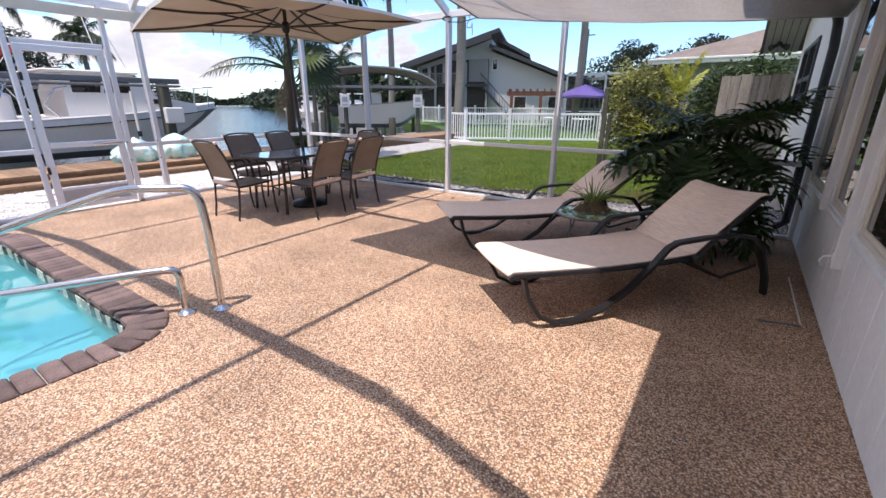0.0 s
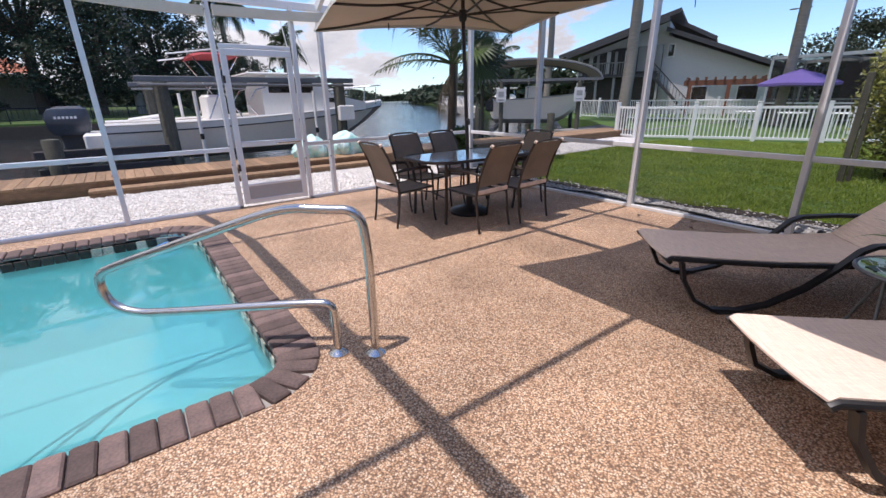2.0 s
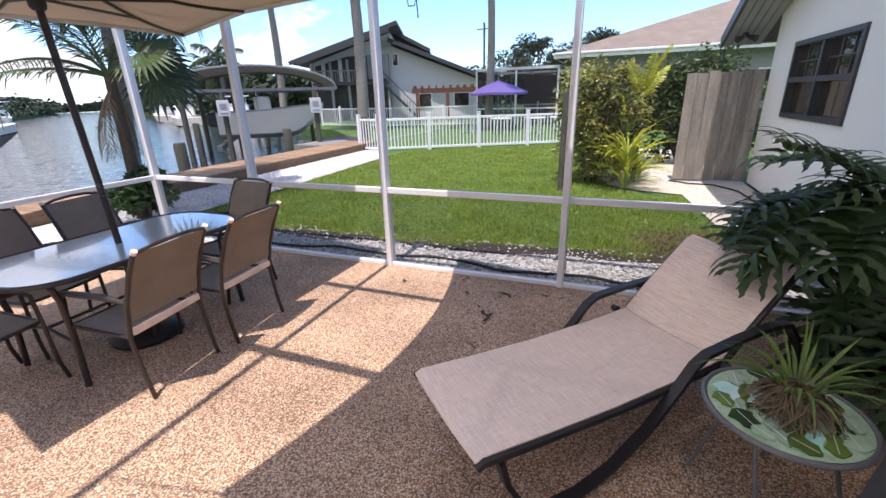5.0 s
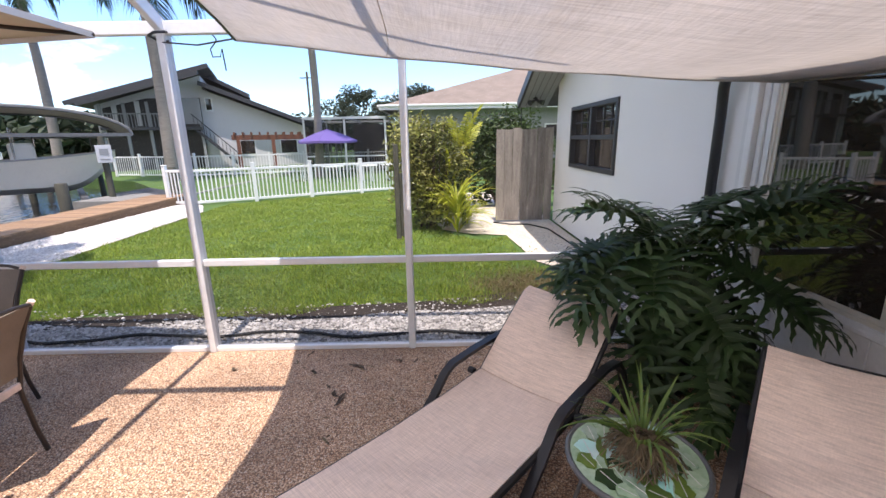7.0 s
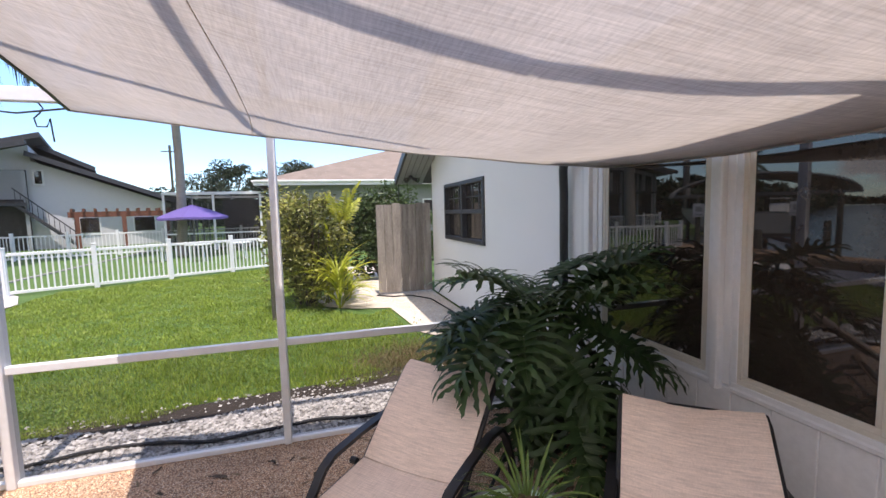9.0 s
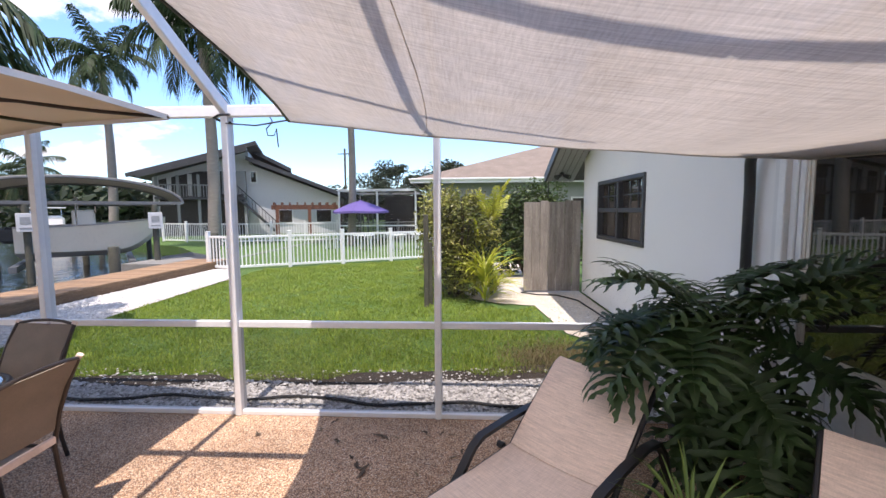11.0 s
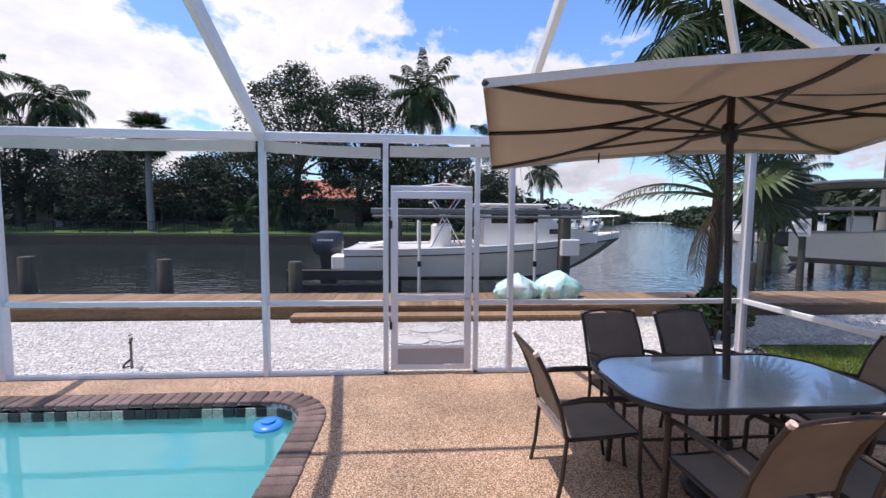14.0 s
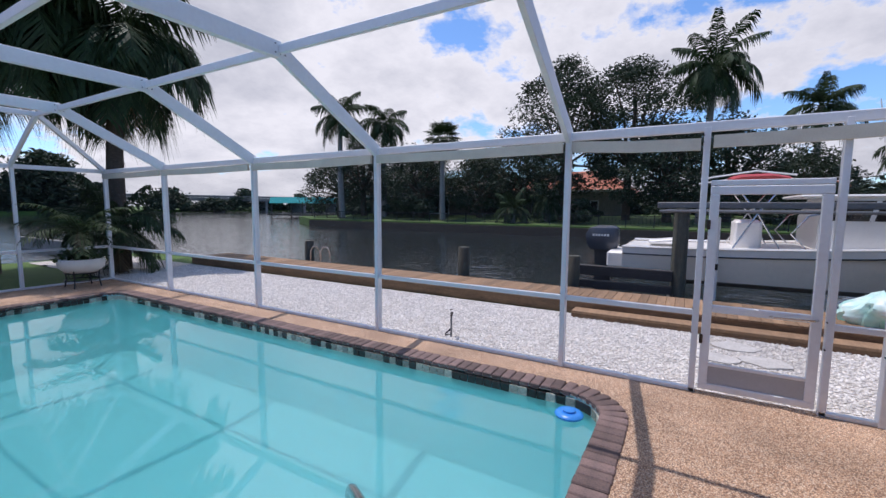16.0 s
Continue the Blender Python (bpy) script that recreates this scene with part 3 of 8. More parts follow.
setting("path", sheet([(0.08, 9.1), (0.75, 8.2), (HOUSE_X, 8.1), (HOUSE_X, 17.5), (-0.6, 17.5), (-0.5, 14.2), (-1.2, 13.0), (-1.45, 12.2), (-1.3, 11.5), (-0.8, 11.1), (-0.1, 10.9)], [], -0.04), M_SAND, "pale sandy gravel path beside the house")

# ---- house ----
WX = HOUSE_X


def house():
    h = thing("house", "white stucco bungalow with large dark windows", "house")
    wall = Geo()
    # wall along the pool: sill panel, lintel, piers between the window openings
    z0, z1, top = 0.64, 2.30, 2.62
    wall.box((WX + 0.1, -1.7, z0 / 2), (0.2, 16.3, z0))
    wall.box((WX + 0.1, -1.7, (z1 + top) / 2), (0.2, 16.3, top - z1))
    for a, b in ((-9.85, 2.30), (4.02, 4.20), (4.98, 5.12), (6.25, 6.45)):
        wall.box((WX + 0.1, (a + b) / 2, (z0 + z1) / 2), (0.2, b - a, z1 - z0))
    part("wall", wall, M_SIDING, h, "pale grey painted panel wall below dark windows")
    # grooved lower panel
    for k in range(34):
        y = 6.3 - 0.24 * k
        part("panel_strip", Geo().box((WX - 0.004, y, 0.32), (0.012, 0.228, 0.62), bev=0.004), M_SIDING, h)
    # gable wing wall with a small window
    gw = Geo()
    wy0, wy1, wz0, wz1 = 9.0, 11.08, 1.21, 2.26
    gw.box((WX + 0.1, (6.45 + wy0) / 2, 1.4), (0.2, wy0 - 6.45, 2.8))
    gw.box((WX + 0.1, (wy1 + 12.1) / 2, 1.4), (0.2, 12.1 - wy1, 2.8))
    gw.box((WX + 0.1, (wy0 + wy1) / 2, wz0 / 2), (0.2, wy1 - wy0, wz0))
    gw.box((WX + 0.1, (wy0 + wy1) / 2, (wz1 + 2.8) / 2), (0.2, wy1 - wy0, 2.8 - wz1))
    gw.loft([[(WX, 6.45, 2.8), (WX, 12.1, 2.8), (WX, 9.3, 3.75)], [(WX + 0.2, 6.45, 2.8), (WX + 0.2, 12.1, 2.8), (WX + 0.2, 9.3, 3.75)]])
    gw.box((WX + 4.5, 12.0, 1.4), (8.6, 0.2, 2.8))
    part("wall", gw, M_STUCCO, h, "white stucco gable wall")
    roof = Geo()
    ov = 0.62
    for y0, z0r, y1, z1r in ((13.0, 2.42, 9.3, 3.88), (9.3, 3.88, 5.6, 2.42)):
        a, b = Vector((0, y0, z0r)), Vector((0, y1, z1r))
        roof.loft([[(x, a.y, a.z), (x, b.y, b.z), (x, b.y, b.z + 0.14), (x, a.y, a.z + 0.14)] for x in (WX - ov, WX + 9)])
    roof.loft([[(0.38, y, 2.52), (WX + 9, y, 4.6), (WX + 9, y, 4.72), (0.38, y, 2.64)] for y in (-9.9, 5.65)])
    part("roof", roof, M_DARKROOF, h, "low dark shingle roof with deep overhang")
    sof = Geo()
    for k in range(5):
        x = WX - ov + 0.06 + k * 0.12
        a, b = Vector((x, 12.95, 2.42)), Vector((x, 9.35, 3.85))
        sof.bar(a + Vector((0, 0, -0.02)), b + Vector((0, 0, -0.02)), 0.105, 0.012)
    part("soffit", sof, M_SOFFIT, h, "grey slatted soffit board")
    for y0, z0r, y1, z1r in ((13.02, 2.47, 9.3, 3.95), (5.58, 2.47, 9.3, 3.95)):
        part("fascia", Geo().bar((WX - ov - 0.02, y0, z0r), (WX - ov - 0.02, y1, z1r), 0.05, 0.2, 0.01), M_DARKFRAME, h, "charcoal painted fascia board")
    part("gutter", Geo().box((0.34, -2.2, 2.53), (0.11, 15.6, 0.11), bev=0.02), M_PIPE, h, "black metal gutter")
    part("downpipe", Geo().tube([(0.34, 5.55, 2.5), (0.62, 6.05, 2.42), (0.92, 6.55, 2.3), (1.0, 6.72, 2.12), (1.02, 6.74, 1.9), (1.02, 6.74, 0.12), (0.96, 6.9, 0.03)], 0.042, 10), M_PIPE, h, "black bent rain pipe", True)
    room = Geo()
    room.box((WX + 2.3, -1.7, 0.06), (4.0, 16.2, 0.1))
    room.box((WX + 4.2, -1.7, 1.3), (0.1, 16.2, 2.6))
    room.box((WX + 2.3, -1.7, 2.6), (4.0, 16.2, 0.06))
    room.box((WX + 2.3, 6.4, 1.3), (4.0, 0.1, 2.6))
    part("room", room, M_ROOM, h, "dim room behind the glass")
    return h


def big_window(y0, y1, z0, z1, name):
    w = thing(name, "large fixed window with dark glass and pale frame", "window")
    tagged(w, kind="structure")
    for wide, deep, mtl, nm in ((0.035, 0.022, M_WHITE, "outer_frame"), (0.062, 0.012, M_CREAM, "window_frame"), (0.09, 0.004, M_CREAM, "glazing_bead")):
        o = wide - 0.036
        fr = Geo()
        for a, b, c, d in ((y0 + o, y1 - o, z0 + o, z0 + wide), (y0 + o, y1 - o, z1 - wide, z1 - o), (y0 + o, y0 + wide, z0 + wide, z1 - wide), (y1 - wide, y1 - o, z0 + wide, z1 - wide)):
            fr.box((WX + 0.02 - deep / 2, (a + b) / 2, (c + d) / 2), (deep + 0.04, b - a, d - c), bev=0.004)
        part(nm, fr, mtl, w, "cream painted frame" if mtl is M_CREAM else "white painted frame")
    part("window_sill", Geo().box((WX - 0.015, (y0 + y1) / 2, z0 - 0.012), (0.035, y1 - y0, 0.04), bev=0.01), M_WHITE, w, "white sill")
    part("pane", Geo().box((WX + 0.008, (y0 + y1) / 2, (z0 + z1) / 2), (0.008, y1 - y0 - 0.06, z1 - z0 - 0.07)), M_WINDOW, w, "dark reflecting glass")
    return w


house()
for y, z0 in ((4.11, 0.42), (5.05, 0.60), (6.36, 0.60)):
    casing = Geo().box((WX - 0.03, y + 0.02, (z0 + 2.33) / 2), (0.06, 0.05, 2.33 - z0), bev=0.008)
    casing.box((WX - 0.012, y + 0.075, (0.64 + 2.33) / 2), (0.024, 0.06, 2.33 - 0.64), bev=0.01)
    casing.box((WX - 0.01, y - 0.035, (0.64 + 2.33) / 2), (0.02, 0.06, 2.33 - 0.64), bev=0.01)
    setting("trim", casing, M_WHITE, "white vertical casing between the windows")
hook = thing("wall_hook", "small bent white metal hook under the window casing", "hook")
part("hook", Geo().tube([(WX - 0.06, 4.13, 0.50), (WX - 0.10, 4.13, 0.49), (WX - 0.115, 4.13, 0.46), (WX - 0.10, 4.13, 0.43)], 0.006, 6), M_WHITE, hook, "", True)
part("plate", Geo().box((WX - 0.062, 4.13, 0.50), (0.006, 0.035, 0.06), bev=0.003), M_WHITE, hook)
for k, (a, b) in enumerate(((2.30, 4.02), (4.20, 4.98), (5.12, 6.25))):
    big_window(a, b, 0.64, 2.30, f"window_{k + 1}")


def wing_window():
    w = thing("window_4", "small charcoal-framed double window with dark glass", "window")
    tagged(w, kind="structure")
    y0, y1, z0, z1, x = 9.0, 11.08, 1.21, 2.26, WX + 0.02
    fr = Geo()
    for a, b, c, d in ((y0, y1, z0, z0 + 0.07), (y0, y1, z1 - 0.07, z1), (y0, y0 + 0.07, z0 + 0.07, z1 - 0.07), (y1 - 0.07, y1, z0 + 0.07, z1 - 0.07), (10.0, 10.08, z0 + 0.07, z1 - 0.07)):
        fr.box((x, (a + b) / 2, (c + d) / 2), (0.10, b - a, d - c), bev=0.008)
    part("window_frame", fr, M_DARKFRAME, w)
    for a, b in ((9.07, 10.0), (10.08, 11.01)):
        part("rail", Geo().box((x - 0.01, (a + b) / 2, 1.735), (0.07, b - a, 0.07), bev=0.006), M_DARKFRAME, w)
        for m in (0.33, 0.66):
            part("muntin", Geo().box((x + 0.035, a + (b - a) * m, 1.98), (0.015, 0.02, 0.42)), M_DARKFRAME, w)
        part("muntin", Geo().box((x + 0.035, (a + b) / 2, 1.98), (0.015, b - a, 0.02)), M_DARKFRAME, w)
        for c, d in ((1.28, 1.70), (1.77, 2.19)):
            part("pane", Geo().box((x + 0.045, (a + b) / 2, (c + d) / 2), (0.008, b - a, d - c)), M_WINDOW, w, "dark reflecting glass")


wing_window()

# ---- pool cage ----
POST_Y = [3.70, 1.05, -1.60, -4.295, -7.18]
END_X = [-1.605, -3.325, -5.02]
cage = thing("pool_cage", "white aluminium screen enclosure over the pool deck", "enclosure")


def post(x, y, top, w=0.06, d=0.09):
    part("post", Geo().box((x, y, top / 2), (w, d, top), bev=0.006), M_WHITE, cage)


def beam(a, b, w=0.055, h=0.11):
    part("beam", Geo().bar(a, b, w, h, 0.006), M_WHITE, cage)


for y in POST_Y:
    post(CANAL_X, y, EAVE, 0.10, 0.055)
for y in (2.36 - 0.03, 3.29 + 0.03):
    post(CANAL_X, y, EAVE, 0.06, 0.055)
for x in END_X:
    post(x, END_Y, EAVE, 0.055, 0.10)
    post(x, FAR_Y, EAVE, 0.055, 0.10)
post(-0.15, FAR_Y, EAVE)
for y in (END_Y, FAR_Y):
    post(CANAL_X, y, EAVE, 0.08, 0.08)
    post(HOUSE_X - 0.03, y, 2.4, 0.05, 0.09)
    part("sill", Geo().box(((CANAL_X + HOUSE_X) / 2, y, 0.02), (HOUSE_X - CANAL_X, 0.06, 0.04), bev=0.004), M_WHITE, cage)
part("sill", Geo().box((CANAL_X, (2.36 + FAR_Y) / 2, 0.02), (0.06, 2.36 - FAR_Y, 0.04), bev=0.004), M_WHITE, cage)
part("sill", Geo().box((CANAL_X, (3.29 + END_Y) / 2, 0.02), (0.06, END_Y - 3.29, 0.04), bev=0.004), M_WHITE, cage)
# eave beams
beam((CANAL_X, FAR_Y, EAVE), (CANAL_X, END_Y, EAVE), 0.055, 0.09)
beam((CANAL_X, END_Y, EAVE), (HOUSE_X, END_Y, EAVE), 0.055, 0.09)
beam((CANAL_X, FAR_Y, EAVE), (HOUSE_X, FAR_Y, EAVE), 0.055, 0.09)
# chair rails
RAIL = 0.795
ys = sorted(POST_Y + [END_Y, FAR_Y, 2.33, 3.32])
for a, b in zip(ys, ys[1:]):
    if not (2.3 < a < 2.4):
        part("chair_rail", Geo().box((CANAL_X, (a + b) / 2, RAIL), (0.045, b - a - 0.05, 0.055), bev=0.005), M_WHITE, cage)
for y in (END_Y, FAR_Y):
    xs = sorted(END_X + [CANAL_X, HOUSE_X])
    for a, b in zip(xs, xs[1:]):
        part("chair_rail", Geo().box(((a + b) / 2, y, RAIL), (b - a - 0.05, 0.045, 0.055), bev=0.005), M_WHITE, cage)
# roof: sloped sides up to a flat field
KX, KY, KF = -5.0, 4.8, -8.15
EDGE_X = -0.7
for y in POST_Y:
    wide = 0.17 if y < 3 else 0.11
    beam((CANAL_X, y, EAVE), (KX, y, FLAT), 0.055, wide)
    beam((KX - 0.02, y, FLAT), (EDGE_X, y, FLAT), 0.06 if y > 3 else 0.075, wide)
    beam((EDGE_X, y, FLAT), (0.42, y, 2.68), 0.055, 0.11)
for x in END_X[:2] + [KX]:
    beam((x if x != KX else -5.02, END_Y, EAVE), (x, KY, FLAT), 0.05, 0.10)
    beam((x, KY, FLAT), (x, KF, FLAT), 0.05, 0.09)
    beam((x, FAR_Y, EAVE), (x, KF, FLAT), 0.05, 0.10)
beam((KX, KY, FLAT), (EDGE_X, KY, FLAT), 0.05, 0.09)
beam((KX, KF, FLAT), (EDGE_X, KF, FLAT), 0.05, 0.09)
beam((CANAL_X, END_Y, EAVE), (KX, KY, FLAT), 0.05, 0.10)
beam((CANAL_X, FAR_Y, EAVE), (KX, KF, FLAT), 0.05, 0.10)
for y in POST_Y[1:]:
    for dx in (-0.06, 0.0, 0.06):
        for dz in (-0.045, 0.045):
            for s in (1, -1):
                part("bolt", Geo().tube([(KX + dx, y + s * 0.036, FLAT + dz), (KX + dx, y + s * 0.042, FLAT + dz)], 0.008, 6), M_BLACK, cage)
for y in POST_Y + [2.33, 3.32]:
    for z in (0.84, 0.60, 2.42, 2.48):
        part("screw", Geo().tube([(CANAL_X + 0.03, y - 0.03, z), (CANAL_X + 0.056, y - 0.03, z)], 0.007, 6), M_BLACK, cage)


def net(g, mtl, label):
    ob = part("screen_panel", g, mtl, cage, label)
    return ob


def quad(*p):
    return Geo().add(p, [(0, 1, 2, 3)])


for a, b in zip(ys, ys[1:]):
    if not (2.3 < a < 2.4):
        net(quad((CANAL_X, a, RAIL), (CANAL_X, b, RAIL), (CANAL_X, b, EAVE), (CANAL_X, a, EAVE)), M_SCREEN, "")
xs = sorted(END_X + [CANAL_X, HOUSE_X])
for a, b in zip(xs, xs[1:]):
    net(quad((a, END_Y, RAIL), (b, END_Y, RAIL), (b, END_Y, EAVE), (a, END_Y, EAVE)), M_SCREEN, "")
    net(quad((a, END_Y, 0.04), (b, END_Y, 0.04), (b, END_Y, RAIL), (a, END_Y, RAIL)), M_LOWSCREEN, "dense dark pet screen")
    net(quad((a, FAR_Y, 0.04), (b, FAR_Y, 0.04), (b, FAR_Y, EAVE), (a, FAR_Y, EAVE)), M_SCREEN, "")
# rolled beige shade under the canal eave
for (a, za), (b, zb) in zip(((FAR_Y, 0), (-7.18, 0), (-4.295, 0), (-1.6, 0), (1.05, 0), (2.33, 0.03)), ((-7.18, 0), (-4.295, 0), (-1.6, 0), (1.05, 0), (2.33, 0.05), (3.9, 0))):
    hh = 0.10
    g = Geo().loft([[(CANAL_X + 0.05, y, EAVE - 0.06 - s), (CANAL_X + 0.085, y, EAVE - 0.06 - s), (CANAL_X + 0.09, y, EAVE - 0.07 - hh - s), (CANAL_X + 0.045, y, EAVE - 0.07 - hh - s)] for y, s in ((a + 0.05, za), ((a + b) / 2, (za + zb) / 2 + 0.012), (b - 0.05, zb))])
    part("rolled_shade", g, M_VALANCE, cage, "beige rolled-up shade cloth")


def screen_door():
    d = thing("door_1", "closed white aluminium screen door with grey kick plate", "door")
    tagged(d, kind="structure")
    y0, y1, x = 2.385, 3.265, CANAL_X + 0.01
    for a, b, c, e in ((y0, y1, 1.93, 2.01), (y0, y1, 0.05, 0.11), (y0, y0 + 0.075, 0.11, 1.93), (y1 - 0.075, y1, 0.11, 1.93), (y0 + 0.075, y1 - 0.075, RAIL + 0.02, RAIL + 0.09)):
        part("door_frame", Geo().box((x, (a + b) / 2, (c + e) / 2), (0.045, b - a, e - c), bev=0.006), M_WHITE, d)
    part("kick_plate", Geo().box((x, (y0 + y1) / 2, 0.20), (0.012, y1 - y0 - 0.15, 0.18)), M_KICK, d, "plain grey kick plate")
    part("cross_bar", Geo().box((x, (y0 + y1) / 2, 0.30), (0.035, y1 - y0 - 0.15, 0.03), bev=0.004), M_WHITE, d)
    part("door_screen", quad((x, y0, 0.31), (x, y1, 0.31), (x, y1, 1.95), (x, y0, 1.95)), M_SCREEN, d, "")
    part("handle", Geo().tube([(x + 0.02, y1 - 0.36, RAIL + 0.04), (x + 0.06, y1 - 0.34, RAIL + 0.045), (x + 0.06, y1 - 0.06, RAIL + 0.05), (x + 0.02, y1 - 0.03, RAIL + 0.05)], 0.011, 8), M_STEEL, d, "pale metal lever handle", True)
    for z in (0.55, 1.65):
        part("hinge", Geo().box((x + 0.03, y0, z), (0.02, 0.03, 0.09), bev=0.004), M_BRONZE, d)
    part("door_head", Geo().box((CANAL_X, (y0 + y1) / 2, 2.04), (0.055, y1 - y0, 0.05), bev=0.005), M_WHITE, d)


screen_door()


# ---- shade sail ----
def sail():
    t = thing("shade_sail", "grey-beige woven shade sail tied to the cage", "shade sail")
    c = {(0, 1): Vector((-2.70, 6.18, 2.43)), (1, 1): Vector((0.98, 6.05, 2.08)), (0, 0): Vector((-2.72, 2.92, 2.75)), (1, 0): Vector((0.92, 2.80, 2.20))}
    n = 18
    g = Geo()
    vs = []
    for j in range(n + 1):
        for i in range(n + 1):
            u, w = i / n, j / n
            p = c[0, 0] * (1 - u) * (1 - w) + c[1, 0] * u * (1 - w) + c[0, 1] * (1 - u) * w + c[1, 1] * u * w
            belly = math.sin(math.pi * u) * 0.06 + math.sin(math.pi * w) * 0.10 + math.sin(math.pi * u) * math.sin(math.pi * w) * 0.12
            p = p + Vector((0.27 * math.sin(math.pi * w) * (1 - u) ** 1.5 - 0.05 * math.sin(math.pi * w) * u, 0, -belly + 0.004 * math.sin(u * 23 + w * 5) + 0.0025 * math.sin(w * 31 - u * 9)))
            p.y -= 0.10 * math.sin(math.pi * u) * w - 0.08 * math.sin(math.pi * u) * (1 - w)
            vs.append(p)
    fs = [(j * (n + 1) + i, j * (n + 1) + i + 1, (j + 1) * (n + 1) + i + 1, (j + 1) * (n + 1) + i) for j in range(n) for i in range(n)]
    g.add(vs, fs)
    cl = part("cloth", g, M_SHADE, t, "grey-beige woven cloth with faint seams", True)
    so = cl.modifiers.new("thick", "SOLIDIFY")
    so.thickness = 0.004
    row = lambda j: [vs[j * (n + 1) + i] for i in range(n + 1)]
    col = lambda i: [vs[j * (n + 1) + i] for j in range(n + 1)]
    for pts in (row(0), row(n), col(0), col(n)):
        part("hem", Geo().tube([p + Vector((0, 0, -0.004)) for p in pts], 0.010, 6), M_BLACK if pts is not row(n) and pts[0] == vs[0] else M_SHADE, t, "", True)
    for k in (5,):
        part("seam", Geo().tube([p + Vector((0, 0, -0.006)) for p in col(k)], 0.0022, 5), M_SHADE, t, "", True)
    for a, b in ((c[0, 1], Vector((-3.325, END_Y - 0.04, 2.46))), (c[0, 0], Vector((-3.33, 2.6, FLAT))), (c[1, 1], Vector((HOUSE_X, 6.3, 2.3)))):
        mid = (a + b) / 2 + Vector((0, 0, -0.03))
        part("rope", Geo().tube([a, mid, b], 0.006, 6), M_BLACK, t, "black tie cord", True)
    k = (c[0, 1] * 0.72 + Vector((-3.325, END_Y - 0.04, 2.46)) * 0.28)
    part("knot", Geo().tube([k + Vector(p) for p in ((0, 0, 0.03), (0.02, 0, 0), (0, 0, -0.03), (-0.03, 0, -0.06), (-0.02, 0, -0.11), (0.03, 0, -0.11), (0.05, 0, -0.06), (0.06, 0, -0.2))], 0.005, 5), M_BLACK, t, "loose cord end", True)
    kp = Vector((-3.325, END_Y - 0.06, 2.46))
    part("knot", Geo().tube([kp + Vector((0.06 * math.cos(a), 0.06 * math.sin(a), 0.012 * k)) for k, a in enumerate([0, 1.2, 2.4, 3.6, 4.8, 6.0, 7.2])], 0.010, 6), M_BLACK, t, "", True)
    return t


sail()


# ---- dining set ----
def chair():
    c = thing("dining_chair", "bronze metal patio chair with a brown mesh sling", "chair", group="chairs round the patio table")
    w = 0.25
    for s in (-1, 1):
        x = s * w
        part("back_leg", Geo().tube([(x, -0.27, 0.0), (x, -0.24, 0.15), (x, -0.215, 0.40), (x, -0.26, 0.60), (x * 0.98, -0.34, 0.80), (x * 0.95, -0.41, 0.93)], 0.0135, 8), M_BRONZE, c, "", True)
        part("front_leg", Geo().tube([(x, 0.28, 0.0), (x, 0.255, 0.14), (x, 0.25, 0.40), (x, 0.24, 0.60), (x, 0.20, 0.645)], 0.0125, 8), M_BRONZE, c, "", True)
        part("armrest", Geo().tube([(x, 0.22, 0.645), (x * 1.04, 0.10, 0.655), (x * 1.02, -0.12, 0.655), (x, -0.27, 0.63)], [0.014, 0.02, 0.02, 0.012], 8), M_BRONZE, c, "", True)
        part("seat_rail", Geo().tube([(x * 0.95, 0.25, 0.42), (x * 0.95, 0.0, 0.405), (x * 0.95, -0.21, 0.40)], 0.012, 8), M_BRONZE, c, "", True)
        part("finial", Geo().tube([(x * 0.95, -0.405, 0.925), (x * 0.95, -0.42, 0.945)], 0.017, 8), M_BEIGE, c, "small pale end cap", True)
    part("top_rail", Geo().tube([(-w * 0.95, -0.41, 0.925), (-w * 0.5, -0.425, 0.945), (0, -0.43, 0.95), (w * 0.5, -0.425, 0.945), (w * 0.95, -0.41, 0.925)], 0.011, 8), M_BRONZE, c, "", True)
    part("front_rail", Geo().tube([(-w * 0.95, 0.25, 0.42), (0, 0.255, 0.415), (w * 0.95, 0.25, 0.42)], 0.012, 8), M_BRONZE, c, "", True)
    part("rear_rail", Geo().box((0, -0.232, 0.44), (w * 1.9, 0.02, 0.045), bev=0.005), M_BEIGE, c, "pale flat cross bar")
    prof = [(0.25, 0.425), (0.12, 0.405), (-0.05, 0.392), (-0.17, 0.395), (-0.215, 0.425)]
    prof2 = [(-0.235, 0.50), (-0.262, 0.62), (-0.315, 0.76), (-0.41, 0.925)]
    for nm, pr in (("seat", prof), ("backrest", prof2)):
        rings = []
        for y, z in pr:
            n = Vector((0, 0.006, 0.0)) if nm == "backrest" else Vector((0, 0, 0.006))
            sag = -0.012 if nm == "seat" else 0.0
            top = [Vector((w * k * 0.93, y, z + sag * (1 - k * k))) for k in (-1, -0.5, 0, 0.5, 1)]
            rings.append([p + n for p in top] + [p - n for p in reversed(top)])
        part(nm, Geo().loft(rings), M_SLING, c, "", True)
    return c


first = chair()
first.matrix_world = pose(-4.67, 3.76, 0, 0, 0, 2)
for x, y, r in ((-3.97, 4.31, 96), (-3.96, 4.95, 94), (-4.52, 5.50, 176), (-5.10, 4.34, -84), (-5.08, 4.98, -80)):
    copy_thing(first, pose(x, y, 0, 0, 0, r))


